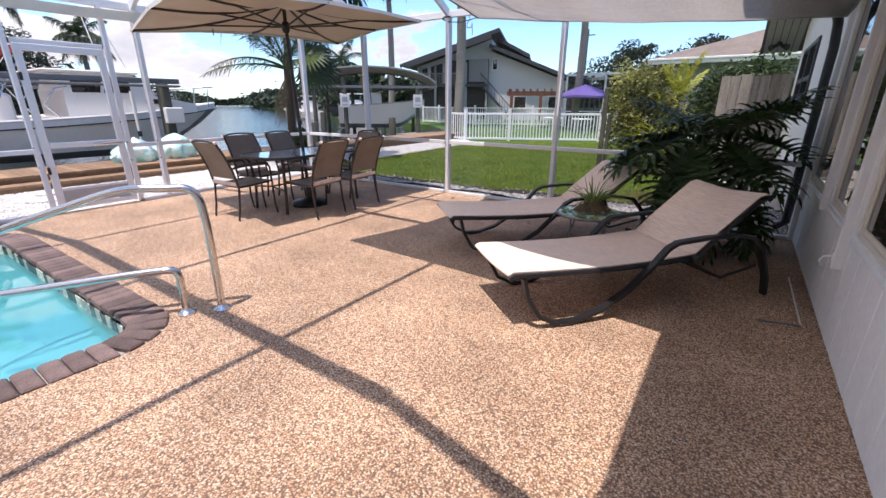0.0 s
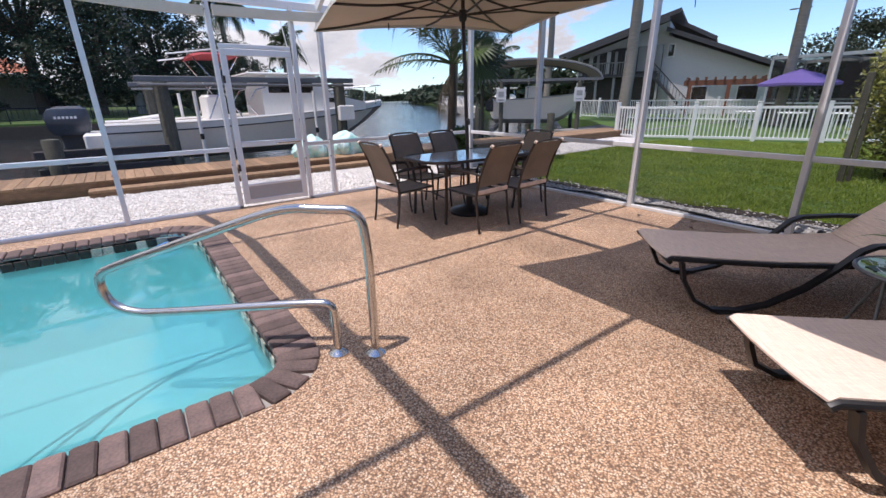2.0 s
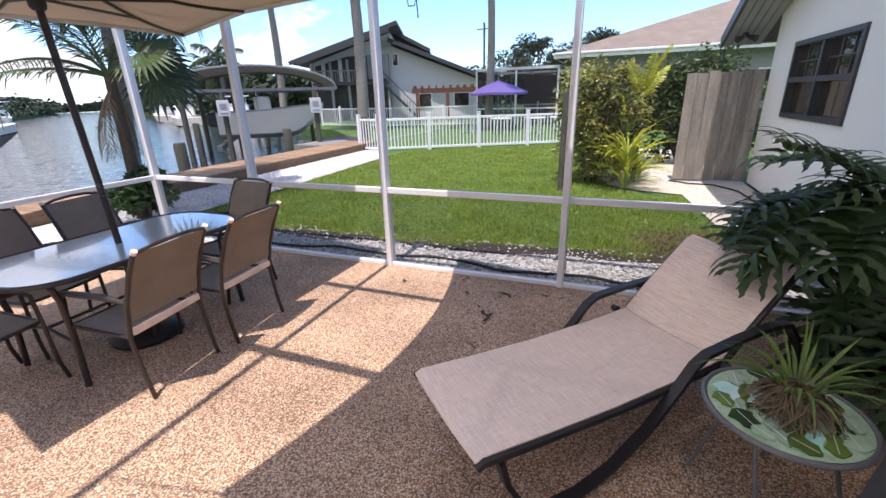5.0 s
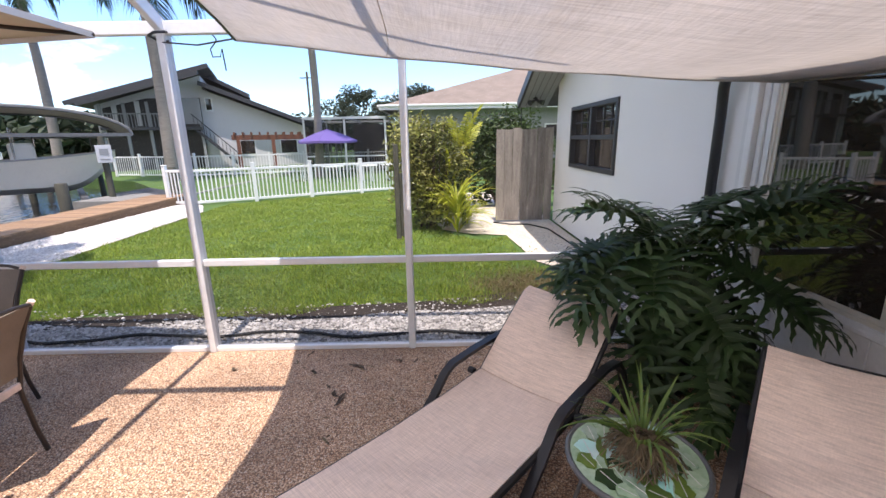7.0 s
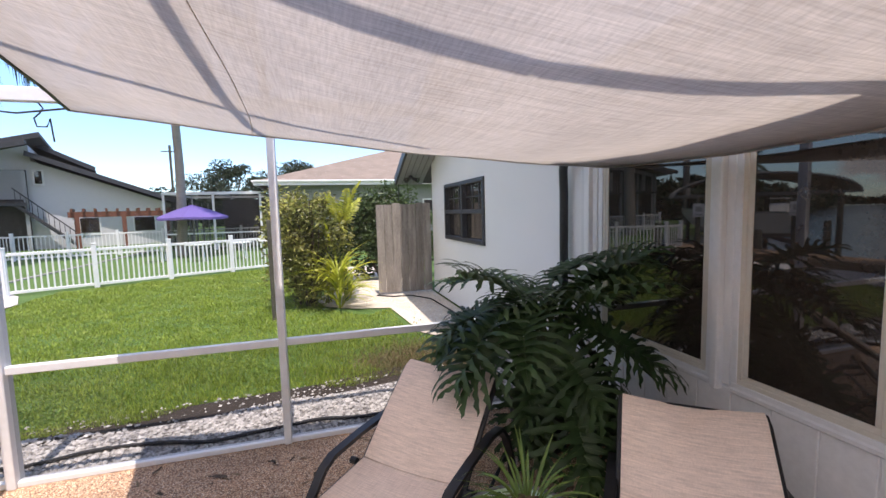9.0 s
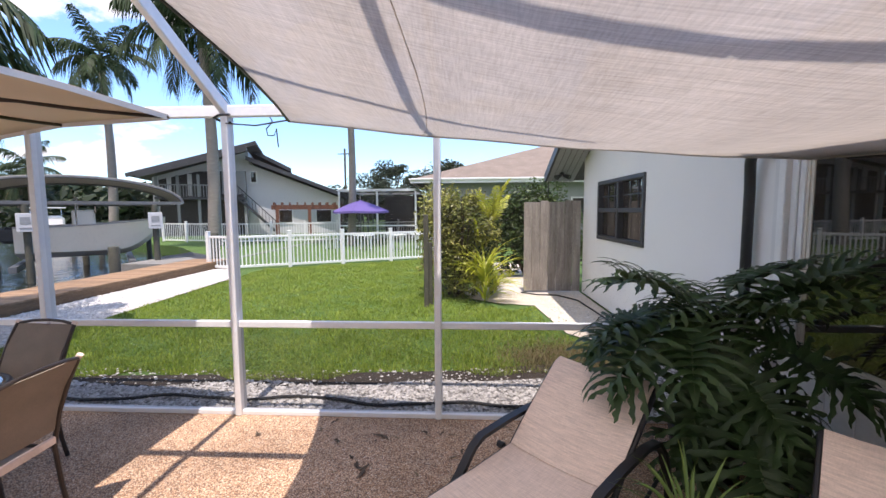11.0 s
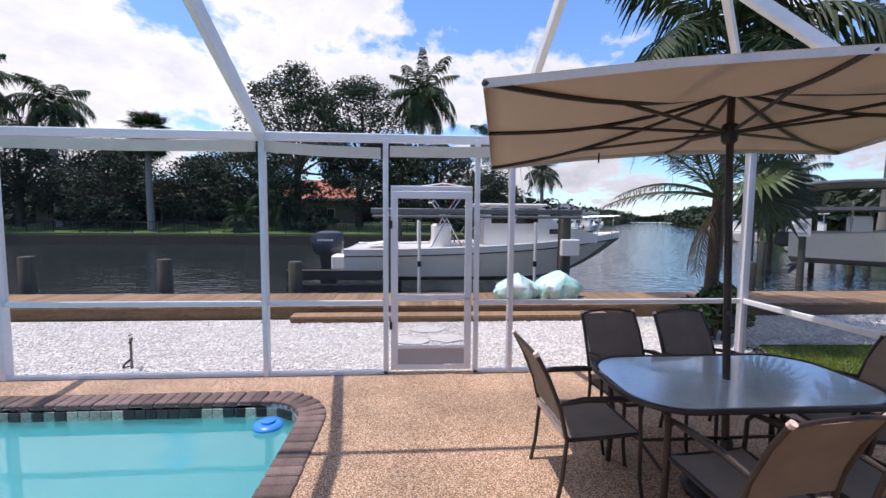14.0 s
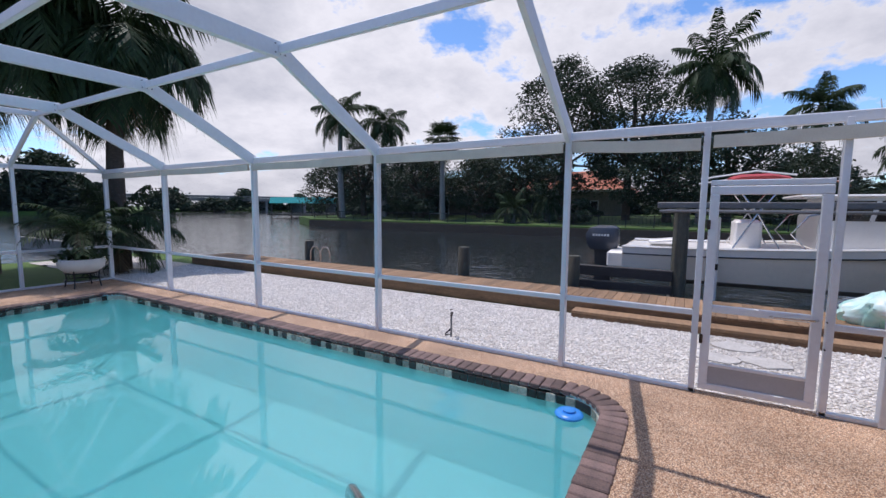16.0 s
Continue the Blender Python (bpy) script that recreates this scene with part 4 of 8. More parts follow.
def table():
    t = thing("dining_table", "bronze metal patio table with a rippled glass top", "table", pose(-4.53, 4.65, 0))
    top = rounded(-0.44, -0.80, 0.44, 0.80, (0.3,) * 4, 7)
    inn = rounded(-0.415, -0.775, 0.415, 0.775, (0.28,) * 4, 7)
    part("tabletop", Geo().slab(inn, 0.722, 0.728), M_TABLEGLASS, t, "rippled tempered glass")
    part("rim", Geo().tube([(x, y, 0.718) for x, y in top + top[:1]], 0.017, 8, False), M_BRONZE, t, "", True)
    for sx in (-1, 1):
        for sy in (-1, 1):
            part("leg", Geo().tube([(sx * 0.33, sy * 0.62, 0.0), (sx * 0.32, sy * 0.60, 0.35), (sx * 0.35, sy * 0.62, 0.60), (sx * 0.40, sy * 0.66, 0.705)], 0.019, 8), M_BRONZE, t, "", True)
    for sy in (-1, 1):
        part("cross_bar", Geo().tube([(-0.325, sy * 0.605, 0.30), (0, sy * 0.58, 0.33), (0.325, sy * 0.605, 0.30)], 0.011, 8), M_BRONZE, t, "", True)
    part("cross_bar", Geo().tube([(0, -0.58, 0.33), (0, 0.58, 0.33)], 0.011, 8), M_BRONZE, t)


table()


def umbrella():
    u = thing("patio_umbrella", "open tilted tan canvas patio umbrella on a dark pole", "umbrella")
    base = Vector((-4.46, 4.60, 0))
    part("base", Geo().lathe([(0.24, 0.0), (0.245, 0.03), (0.22, 0.06), (0.09, 0.085), (0.045, 0.11), (0.035, 0.34), (0.03, 0.36)], base, 24), M_BLACK, u, "round black cast base", True)
    hub = Vector((-4.63, 4.63, 2.28))
    part("pole", Geo().tube([base + Vector((0, 0, 0.1)), (-4.55, 4.62, 1.2), hub + Vector((0, 0, 0.05)), (-4.67, 4.66, 2.55)], 0.022, 10), M_BRONZE, u, "", True)
    part("crank", Geo().tube([(-4.52, 4.60, 1.15), (-4.44, 4.57, 1.15), (-4.42, 4.56, 1.09)], 0.012, 6), M_BLACK, u, "", True)
    apex = Vector((-4.68, 4.68, 2.56))
    P1, NL, NR, FR = Vector((-5.85, 3.33, 2.19)), Vector((-3.80, 2.92, 2.30)), Vector((-3.63, 6.17, 2.48)), Vector((-5.68, 6.48, 2.36))
    ring = [P1, NL.lerp(P1, 0.5), NL, NL.lerp(NR, 0.25), NL.lerp(NR, 0.5), NL.lerp(NR, 0.75), NR, NR.lerp(FR, 0.5), FR, FR.lerp(P1, 0.25), FR.lerp(P1, 0.5), FR.lerp(P1, 0.75)]
    lift = [0, 0.05, 0, 0.05, 0.07, 0.05, 0, 0.05, 0, 0.05, 0.07, 0.05]
    ring = [p + Vector((0, 0, h)) for p, h in zip(ring, lift)]
    ribs = [0, 2, 6, 8, 1, 7, 4, 10]
    n, rows = len(ring) * 3, 9
    rim = []
    for k in range(len(ring)):
        a, b = ring[k], ring[(k + 1) % len(ring)]
        for j in range(3):
            rim.append(a.lerp(b, j / 3))
    vs = []
    for i in range(rows + 1):
        s = i / rows
        for k, p in enumerate(rim):
            q = apex.lerp(p, s)
            q.z -= 0.10 * math.sin(math.pi * s) * (1.0 if k % 3 else 0.75)
            vs.append(q)
    fs = [(n * i + k, n * i + (k + 1) % n, n * i + n + (k + 1) % n, n * i + n + k) for i in range(rows) for k in range(n)]
    can = part("canopy", Geo().add(vs, fs), M_CANVAS, u, "tan canvas panels", True)
    so = can.modifiers.new("thick", "SOLIDIFY")
    so.thickness = 0.004
    edge = vs[n * rows:]
    val = Geo()
    for k in range(n):
        a, b = edge[k], edge[(k + 1) % n]
        val.add([a, b, b - Vector((0, 0, 0.035)), a - Vector((0, 0, 0.035))], [(0, 1, 2, 3)])
    part("valance", val, M_HEM, can, "pale hem")
    for r in ribs:
        line = [vs[n * i + r * 3] + Vector((0, 0, -0.014)) for i in range(rows + 1)]
        rib = part("rib", Geo().tube(line, 0.013, 6), M_BRONZE, u, "", True)
        part("strut", Geo().tube([hub, line[5]], 0.011, 6), M_BRONZE, rib)
    part("hub", Geo().lathe([(0.03, -0.07), (0.045, -0.05), (0.05, 0.0), (0.045, 0.05), (0.03, 0.06)], hub, 14), M_BLACK, u, "", True)
    part("finial", Geo().lathe([(0.02, 0.0), (0.035, 0.02), (0.045, 0.06), (0.035, 0.10), (0.005, 0.115)], apex, 14), M_HEM, u, "pale ball finial", True)
    part("cord", Geo().tube([P1.lerp(FR, 0.28) + Vector((0.2, 0, 0.08)), P1.lerp(FR, 0.28) + Vector((0.2, 0, -0.03))], 0.007, 5), M_BLACK, u, "hanging tie strap")


umbrella()


# ---- sun loungers ----
def lounger():
    t = thing("sun_lounger", "dark metal sun lounger with beige mesh and raised back", "lounger", group="loungers by the window")
    W = 0.305
    seat = [(0.0, 0.375), (0.03, 0.392), (0.3, 0.378), (0.7, 0.365), (1.1, 0.37), (1.40, 0.385)]
    back = [(1.405, 0.388), (1.53, 0.50), (1.72, 0.65), (1.87, 0.765), (1.93, 0.78), (1.95, 0.765)]
    for nm, pr in (("seat", seat), ("backrest", back)):
        rings = []
        for y, z in pr:
            row = [Vector((W * k, y, z - 0.018 * (1 - k * k))) for k in (-1, -0.6, -0.2, 0.2, 0.6, 1)]
            rings.append(row + [p - Vector((0, 0, 0.010)) for p in reversed(row)])
        part(nm, Geo().loft(rings), M_BEIGE, t, "beige woven mesh sling", True)
    for s in (-1, 1):
        x = s * (W + 0.005)
        part("side_rail", Geo().tube([(x, y, z - 0.025) for y, z in seat], 0.019, 8), M_BLACK, t, "", True)
        part("back_rail", Geo().tube([(x, y + 0.01, z - 0.028) for y, z in back], 0.017, 8), M_BLACK, t, "", True)
        xs_ = x + s * 0.035
        pts = [(x, 0.10, 0.345), (x, 0.13, 0.22), (xs_, 0.20, 0.09), (xs_, 0.32, 0.024), (xs_, 0.48, 0.022), (xs_, 0.66, 0.075), (xs_, 0.86, 0.20), (xs_, 1.02, 0.35), (xs_, 1.12, 0.46), (xs_, 1.19, 0.495), (xs_, 1.42, 0.51), (xs_, 1.68, 0.51), (xs_, 1.84, 0.48), (xs_, 1.95, 0.37), (xs_, 2.05, 0.16), (xs_, 2.08, 0.015)]
        rings = []
        for k, p in enumerate(pts):
            a, b = Vector(pts[max(k - 1, 0)]), Vector(pts[min(k + 1, len(pts) - 1)])
            d = (b - a).normalized()
            up = Vector((1, 0, 0)).cross(d).normalized()
            p = Vector(p)
            w_, h_ = 0.024, 0.012
            rings.append([p + Vector((w_, 0, 0)) + up * h_, p - Vector((w_, 0, 0)) + up * h_, p - Vector((w_, 0, 0)) - up * h_, p + Vector((w_, 0, 0)) - up * h_])
        part("arm_frame", Geo().loft(rings), M_BLACK, t, "curved flat metal arm and leg", True)
        part("brace", Geo().tube([(x, 1.30, 0.355), (xs_, 1.62, 0.20), (xs_, 1.93, 0.26)], 0.011, 6), M_BLACK, t, "", True)
        part("foot", Geo().box((xs_, 0.40, 0.010), (0.056, 0.10, 0.02), bev=0.006), M_HOSE, t, "black rubber foot")
        part("knob", Geo().tube([(x + s * 0.02, 1.37, 0.37), (x + s * 0.06, 1.37, 0.37)], 0.02, 8), M_HOSE, t, "")
    for y, z in ((0.03, 0.338), (0.66, 0.325), (1.36, 0.345)):
        part("cross_bar", Geo().tube([(-W, y, z), (W, y, z)], 0.014, 8), M_BLACK, t)
    part("cross_bar", Geo().tube([(-W, 1.93, 0.75), (W, 1.93, 0.75)], 0.016, 8), M_BLACK, t)
    part("back_prop", Geo().tube([(-W, 1.62, 0.20), (W, 1.62, 0.20)], 0.012, 8), M_BLACK, t)
    return t


la = lounger()
la.matrix_world = pose(-0.81, 3.19, 0, 0, 0, -40)
tagged(la, "dark metal sun lounger, beige mesh, partly in the sun")
lb = copy_thing(la, pose(-1.855, 4.155, 0, 0, 0, -43.5))
tagged(lb, "dark metal sun lounger, beige mesh, under fern-like leaves")


# ---- side table with its plant ----
def side_table():
    t = thing("side_table", "small round side table with a leaf-pattern glass top", "side table", pose(-0.55, 4.53, 0))
    part("tabletop", Geo().lathe([(0.01, 0.446), (0.26, 0.446), (0.265, 0.452), (0.26, 0.458), (0.01, 0.459)], (0, 0, 0), 32), M_PALEPRINT, t, "pale green printed glass disc", True)
    for k in range(42):
        a = 2.39996 * k
        r = 0.03 + 0.185 * math.sqrt((k + 0.5) / 42)
        tw = a + 0.9 + 0.5 * (k % 4)
        lng, wid = (0.085, 0.030) if k % 3 else (0.062, 0.040)
        lng = min(lng, 0.255 - r)
        pts = []
        for q in [2 * math.pi * j / 18 for j in range(18)]:
            lx, ly = lng * math.cos(q), wid * math.sin(q) * (1 + 0.22 * math.cos(6 * q)) * (1 - 0.35 * math.cos(q))
            pts.append((r * math.cos(a) + lx * math.cos(tw) - ly * math.sin(tw), r * math.sin(a) + lx * math.sin(tw) + ly * math.cos(tw)))
        print_ = part("leaf_print", Geo().slab(pts, 0.459, 0.4600 + 0.0002 * k), (M_LEAFTOP, M_SPIDER, M_BAG, M_CLOVER, M_PALEPRINT, M_PHILO, M_PALEPRINT)[k % 7], t, "printed leaf shape")
        part("vein", Geo().bar((r * math.cos(a) - 0.8 * lng * math.cos(tw), r * math.sin(a) - 0.8 * lng * math.sin(tw), 0.4602 + 0.0002 * k), (r * math.cos(a) + 0.8 * lng * math.cos(tw), r * math.sin(a) + 0.8 * lng * math.sin(tw), 0.4602 + 0.0002 * k), 0.003, 0.0006), M_CERAMIC, print_)
    part("rim", Geo().tube(arc((0, 0, 0.452), 0.272, 0, 360, 36, "xy"), 0.012, 8, False), M_GREYMETAL, t, "grey metal rim", True)
    for k in range(4):
        a = radians(45 + 90 * k)
        part("leg", Geo().tube([(0.17 * math.cos(a), 0.17 * math.sin(a), 0.44), (0.27 * math.cos(a + 0.5), 0.27 * math.sin(a + 0.5), 0.0)], 0.009, 8), M_GREYMETAL, t)
    part("ring", Geo().tube(arc((0, 0, 0.43), 0.17, 0, 360, 24, "xy"), 0.007, 6, False), M_GREYMETAL, t, "", True)


side_table()


def strap_leaf(g, base, ang, length, width, droop, lift, n=6, twist=0.0):
    """One long tapering leaf that arches outwards."""
    d = Vector((math.cos(ang), math.sin(ang), 0))
    s = Vector((-math.sin(ang), math.cos(ang), 0))
    p, vs = Vector(base), []
    el = lift
    for k in range(n + 1):
        f = k / n
        w = width * (0.6 + 1.6 * f * (1 - f)) * (1 - f ** 3) + 0.0006
        side = s * math.cos(twist) + Vector((0, 0, math.sin(twist)))
        vs += [p - side * w, p + Vector((0, 0, -w * 0.4)), p + side * w]
        p = p + (d * math.cos(el) + Vector((0, 0, math.sin(el)))) * (length / n)
        el -= droop / n
    fs = []
    for k in range(n):
        fs += [(3 * k, 3 * k + 1, 3 * k + 4, 3 * k + 3), (3 * k + 1, 3 * k + 2, 3 * k + 5, 3 * k + 4)]
    g.add(vs, fs)


def potted_grass():
    rnd = random.Random(5)
    t = thing("potted_plant", "bushy green strap-leaved plant in mossy wire basket", "plant", pose(-0.53, 4.53, 0.469))
    part("root_ball", Geo().lathe([(0.06, 0.0), (0.085, 0.012), (0.09, 0.03), (0.075, 0.05), (0.03, 0.062)], (0, 0, 0), 16), M_DUFF, t, "dry brown roots", True)
    g = Geo()
    for k in range(150):
        a, turn, reach = rnd.uniform(0, 6.28), rnd.uniform(-1.2, 1.2), rnd.uniform(0.10, 0.165)
        pts = [(reach * math.cos(a + turn * f) * f, reach * math.sin(a + turn * f) * f, max(0.004, 0.095 - 0.085 * f * f + rnd.uniform(-0.01, 0.02))) for f in (0.2, 0.45, 0.7, 0.9, 1.08)]
        g.tube(pts, rnd.uniform(0.0018, 0.0035), 4)
    part("dry_root", g, M_DRY, t, "tangle of dry pale roots")
    for k in range(46):
        g = Geo()
        a = rnd.uniform(0, 6.28)
        strap_leaf(g, (0.05 * math.cos(a), 0.05 * math.sin(a), 0.08), a, rnd.uniform(0.14, 0.36), rnd.uniform(0.005, 0.0085), rnd.uniform(0.2, 2.2), rnd.uniform(0.7, 1.5), 7, rnd.uniform(-0.6, 0.6))
        part("leaf", g, M_SPIDER, t, "", True)


potted_grass()


# ---- leaf litter on the deck ----
def litter(x, y, length, ang, seed):
    rnd = random.Random(seed)
    t = thing("dead_leaf", "curled dark brown dead leaf lying on the deck", "leaf", pose(x, y, 0.004, 0, 0, ang), "leaf litter")
    n = 7
    rows_ = []
    for k in range(n):
        f = k / (n - 1)
        w = 0.016 * math.sin(math.pi * (0.08 + 0.84 * f)) * rnd.uniform(0.7, 1.2)
        yy, z = (f - 0.5) * length, 0.002 + 0.012 * (f - 0.5) ** 2 * 4
        bend = 0.02 * math.sin(f * 4 + seed)
        rows_.append([(bend - w, yy, z + w * 0.5), (bend, yy, z), (bend + w, yy, z + w * 0.6), (bend, yy, z + 0.002)])
    part("blade", Geo().loft(rows_), M_BROWNTRUNK, t, "", True)
    part("stalk", Geo().tube([(rows_[0][1][0], -length / 2, 0.004), (0.01, -length / 2 - 0.03, 0.003)], 0.0015, 4), M_BROWNTRUNK, t)


for k, (x, y, ln, ang) in enumerate(((-2.03, 6.08, 0.14, 60), (-2.06, 5.64, 0.16, 150), (-2.10, 5.70, 0.10, 20), (-3.0, 6.09, 0.06, 80), (-2.46, 6.3, 0.07, 10), (-2.35, 6.0, 0.05, 100), (-1.7, 6.15, 0.06, 45), (-1.4, 5.9, 0.05, 130))):
    litter(x, y, ln, ang, k)


# ---- philodendron ----
def philo_leaf(seed):
    """A broad leaf cut half way to its midrib into long wavy lobes, each folded along its own vein."""
    rnd = random.Random(seed)
    g, veins = Geo(), Geo()
    L_ = 0.50
    rib = lambda y: 0.03 * math.sin(math.pi * max(0, y) / L_) - 0.22 * max(0, y - 0.12) ** 2
    veins.tube([(0, y, rib(y) + 0.002) for y in (-0.02, 0.12, 0.26, 0.38, L_)], [0.006, 0.005, 0.004, 0.003, 0.0015], 5)
    lobes = 11
    for s in (-1, 1):
        for k in range(lobes):
            f = k / (lobes - 1)
            y = -0.005 + f * (L_ - 0.06)
            ln = 0.255 * (0.50 + 0.62 * math.sin(math.pi * (0.20 + 0.66 * f))) * rnd.uniform(0.92, 1.08)
            a = radians(-66 + 128 * f ** 0.9) + rnd.uniform(-0.05, 0.05)
            d = Vector((s * math.cos(a), math.sin(a), 0))
            q = Vector((-d.y, d.x, 0)) * s
            base = Vector((0, y, rib(y)))
            drop = rnd.uniform(0.02, 0.08)
            vs = []
            for i, (u, w) in enumerate(((0, 0.027), (0.18, 0.027), (0.32, 0.015), (0.48, 0.0105), (0.60, 0.017), (0.72, 0.0105), (0.83, 0.0155), (0.93, 0.0085), (1.0, 0.002))):
                w *= rnd.uniform(0.88, 1.15)
                sway = 0.004 * (-1) ** i * (u > 0.4)
                z = 0.05 * math.sin(u * 2.4) - drop * u * u
                c = base + d * ln * u + q * sway + Vector((0, 0, z))
                vs += [c - q * w + Vector((0, 0, 0.25 * w)), c, c + q * w + Vector((0, 0, 0.25 * w))]
            g.add(vs, [(3 * i + e, 3 * i + e + 1, 3 * i + e + 4, 3 * i + e + 3) for i in range(8) for e in (0, 1)])
            veins.tube([vs[1] + Vector((0, 0, 0.001)), vs[7] + Vector((0, 0, 0.001)), vs[16] + Vector((0, 0, 0.001))], [0.0022, 0.0016, 0.0008], 3)
    tip = Vector((0, L_ - 0.05, rib(L_ - 0.05)))
    g.add([tip + Vector((-0.03, 0, 0)), tip + Vector((0.03, 0, 0)), tip + Vector((0.018, 0.06, -0.02)), tip + Vector((0, 0.12, -0.05)), tip + Vector((-0.018, 0.06, -0.02))], [(0, 1, 2, 4), (4, 2, 3)])
    return g.mesh("philodendron_leaf", M_PHILO, True), veins.mesh("leaf_vein", M_STEM, True)


def philodendron():
    rnd = random.Random(11)
    t = thing("philodendron", "large dark green philodendron with deeply cut leaves", "plant", pose(0.22, 5.78, 0))
    part("pot", Geo().lathe([(0.17, 0.0), (0.19, 0.02), (0.235, 0.30), (0.25, 0.33), (0.24, 0.35), (0.21, 0.34), (0.20, 0.30)], (0, 0, 0), 24), M_BLACK, t, "black plastic pot", True)
    part("soil", Geo().lathe([(0.005, 0.29), (0.20, 0.295), (0.205, 0.29)], (0, 0, 0), 20), M_DIRT, t)
    part("stem", Geo().tube([(0, 0, 0.28), (0.03, -0.02, 0.45), (-0.02, 0.02, 0.62)], [0.05, 0.045, 0.035], 8), M_STEM, t, "", True)
    shapes = [philo_leaf(k) for k in range(5)]
    spots = []  # heading, reach, height, tilt
    for k in range(8):
        spots.append((k * 45 + rnd.uniform(-14, 14), rnd.uniform(0.12, 0.28), rnd.uniform(1.08, 1.24), rnd.uniform(-5, 38)))
    for k in range(11):
        spots.append((k * 33 + rnd.uniform(-8, 8), rnd.uniform(0.26, 0.44), rnd.uniform(0.86, 1.06), rnd.uniform(-46, -12)))
    for k in range(9):
        spots.append((236 + k * 19 + rnd.uniform(-6, 6), rnd.uniform(0.22, 0.42), rnd.uniform(0.45, 0.80), rnd.uniform(-66, -34)))
    spots += [(208, 0.44, 1.05, -30), (224, 0.48, 1.0, -38), (188, 0.36, 1.06, -10), (246, 0.34, 0.90, -62), (262, 0.46, 0.64, -48), (236, 0.26, 0.72, -58), (100, 0.35, 0.72, -30), (130, 0.3, 0.8, -25), (300, 0.32, 1.12, 18), (330, 0.24, 1.16, 30)]
    for deg, r, z, tilt in spots:
        a = radians(deg)
        room = 0.80 / max(0.05, math.cos(a)) if math.cos(a) > 0.05 else 9.0
        sc = min(rnd.uniform(0.95, 1.2), max(0.5, (room - r * 0.5) / 0.62))
        r = min(r, max(0.10, room - 0.56 * sc))
        if 145 < deg % 360 < 228:
            z, tilt = max(z, 1.0), max(tilt, -30)
        tip = Vector((r * math.cos(a), r * math.sin(a), z))
        part("leaf_stalk", Geo().tube([(0.02 * math.cos(a), 0.02 * math.sin(a), 0.5), tip * 0.5 + Vector((0, 0, 0.30)), tip], [0.010, 0.008, 0.006], 5), M_STEM, t, "", True)
        blade, vein = shapes[rnd.randrange(5)]
        lf = part("leaf", blade, None, t)
        lf.matrix_local = Matrix.Translation(tip) @ Euler((radians(tilt), radians(rnd.uniform(-24, 24)), radians(deg - 90 + rnd.uniform(-16, 16)))).to_matrix().to_4x4() @ Matrix.Scale(sc, 4)
        part("vein", vein, None, lf, "pale green veins")


philodendron()


# ---- pool things ----
def hand_rail():
    t = thing("pool_hand_rail", "bent stainless steel pool hand rail", "hand rail")
    a, d = Vector((-2.343, 2.124, 0)), Vector((-0.611, -0.791, 0))
    b = a + d * 0.22

    def smooth_line(ctrl, it=3):
        p = [a + d * u + Vector((0, 0, z)) for u, z in ctrl]
        for _ in range(it):
            q = [p[0]]
            for i in range(len(p) - 1):
                q += [p[i].lerp(p[i + 1], 0.25), p[i].lerp(p[i + 1], 0.75)]
            p = q + [p[-1]]
        return p

    pts = [(0, 0), (0, 0.4), (0, 0.66), (0.03, 0.86), (0.22, 0.86), (0.42, 0.875), (0.75, 0.77), (1.40, 0.555), (1.52, 0.50), (1.50, 0.33), (1.36, 0.265), (1.1, 0.275), (0.6, 0.31), (0.33, 0.325), (0.22, 0.32), (0.22, 0.18), (0.22, 0)]
    part("tube", Geo().tube(smooth_line(pts), 0.0245, 12), M_STEEL, t, "", True)
    for c in (a, b):
        part("flange", Geo().lathe([(0.058, 0.0), (0.058, 0.008), (0.045, 0.022), (0.028, 0.035), (0.026, 0.04)], c, 20), M_STEEL, t, "", True)


hand_rail()


def pool_float():
    t = thing("chlorine_float", "blue and white floating chlorine dispenser", "pool float", pose(-5.72, 1.36, -0.13))
    part("body", Geo().lathe([(0.02, -0.08), (0.08, -0.06), (0.085, -0.01), (0.10, 0.0)], (0, 0, 0), 20), M_HULL, t, "white lower cup", True)
    part("ring", Geo().lathe([(0.085, 0.0), (0.125, 0.012), (0.13, 0.03), (0.115, 0.048), (0.085, 0.055), (0.05, 0.05)], (0, 0, 0), 24), M_BLUEFLOAT, t, "", True)
    part("cap", Geo().lathe([(0.06, 0.05), (0.058, 0.07), (0.03, 0.078), (0.004, 0.078)], (0, 0, 0), 18), M_BLUEFLOAT, t, "", True)


pool_float()


def garden_tap():
    t = thing("garden_tap", "dark metal standpipe tap in the gravel", "tap", pose(-7.0, -0.60, -0.035))
    part("pipe", Geo().tube([(0, 0, 0), (0, 0, 0.36)], 0.014, 8), M_GREYMETAL, t)
    part("tap_body", Geo().tube([(0, 0, 0.34), (0.03, 0.03, 0.36), (0.09, 0.05, 0.33)], 0.016, 8), M_BRONZE, t, "", True)
    part("handle", Geo().tube([(-0.03, 0, 0.395), (0.03, 0, 0.395)], 0.008, 6), M_BRONZE, t)
    part("hose", Geo().tube([(0.0, 0, 0.12), (0.03, -0.06, 0.06), (0.0, -0.10, 0.012), (-0.06, -0.04, 0.012)], 0.012, 6), M_HOSE, t, "", True)


garden_tap()

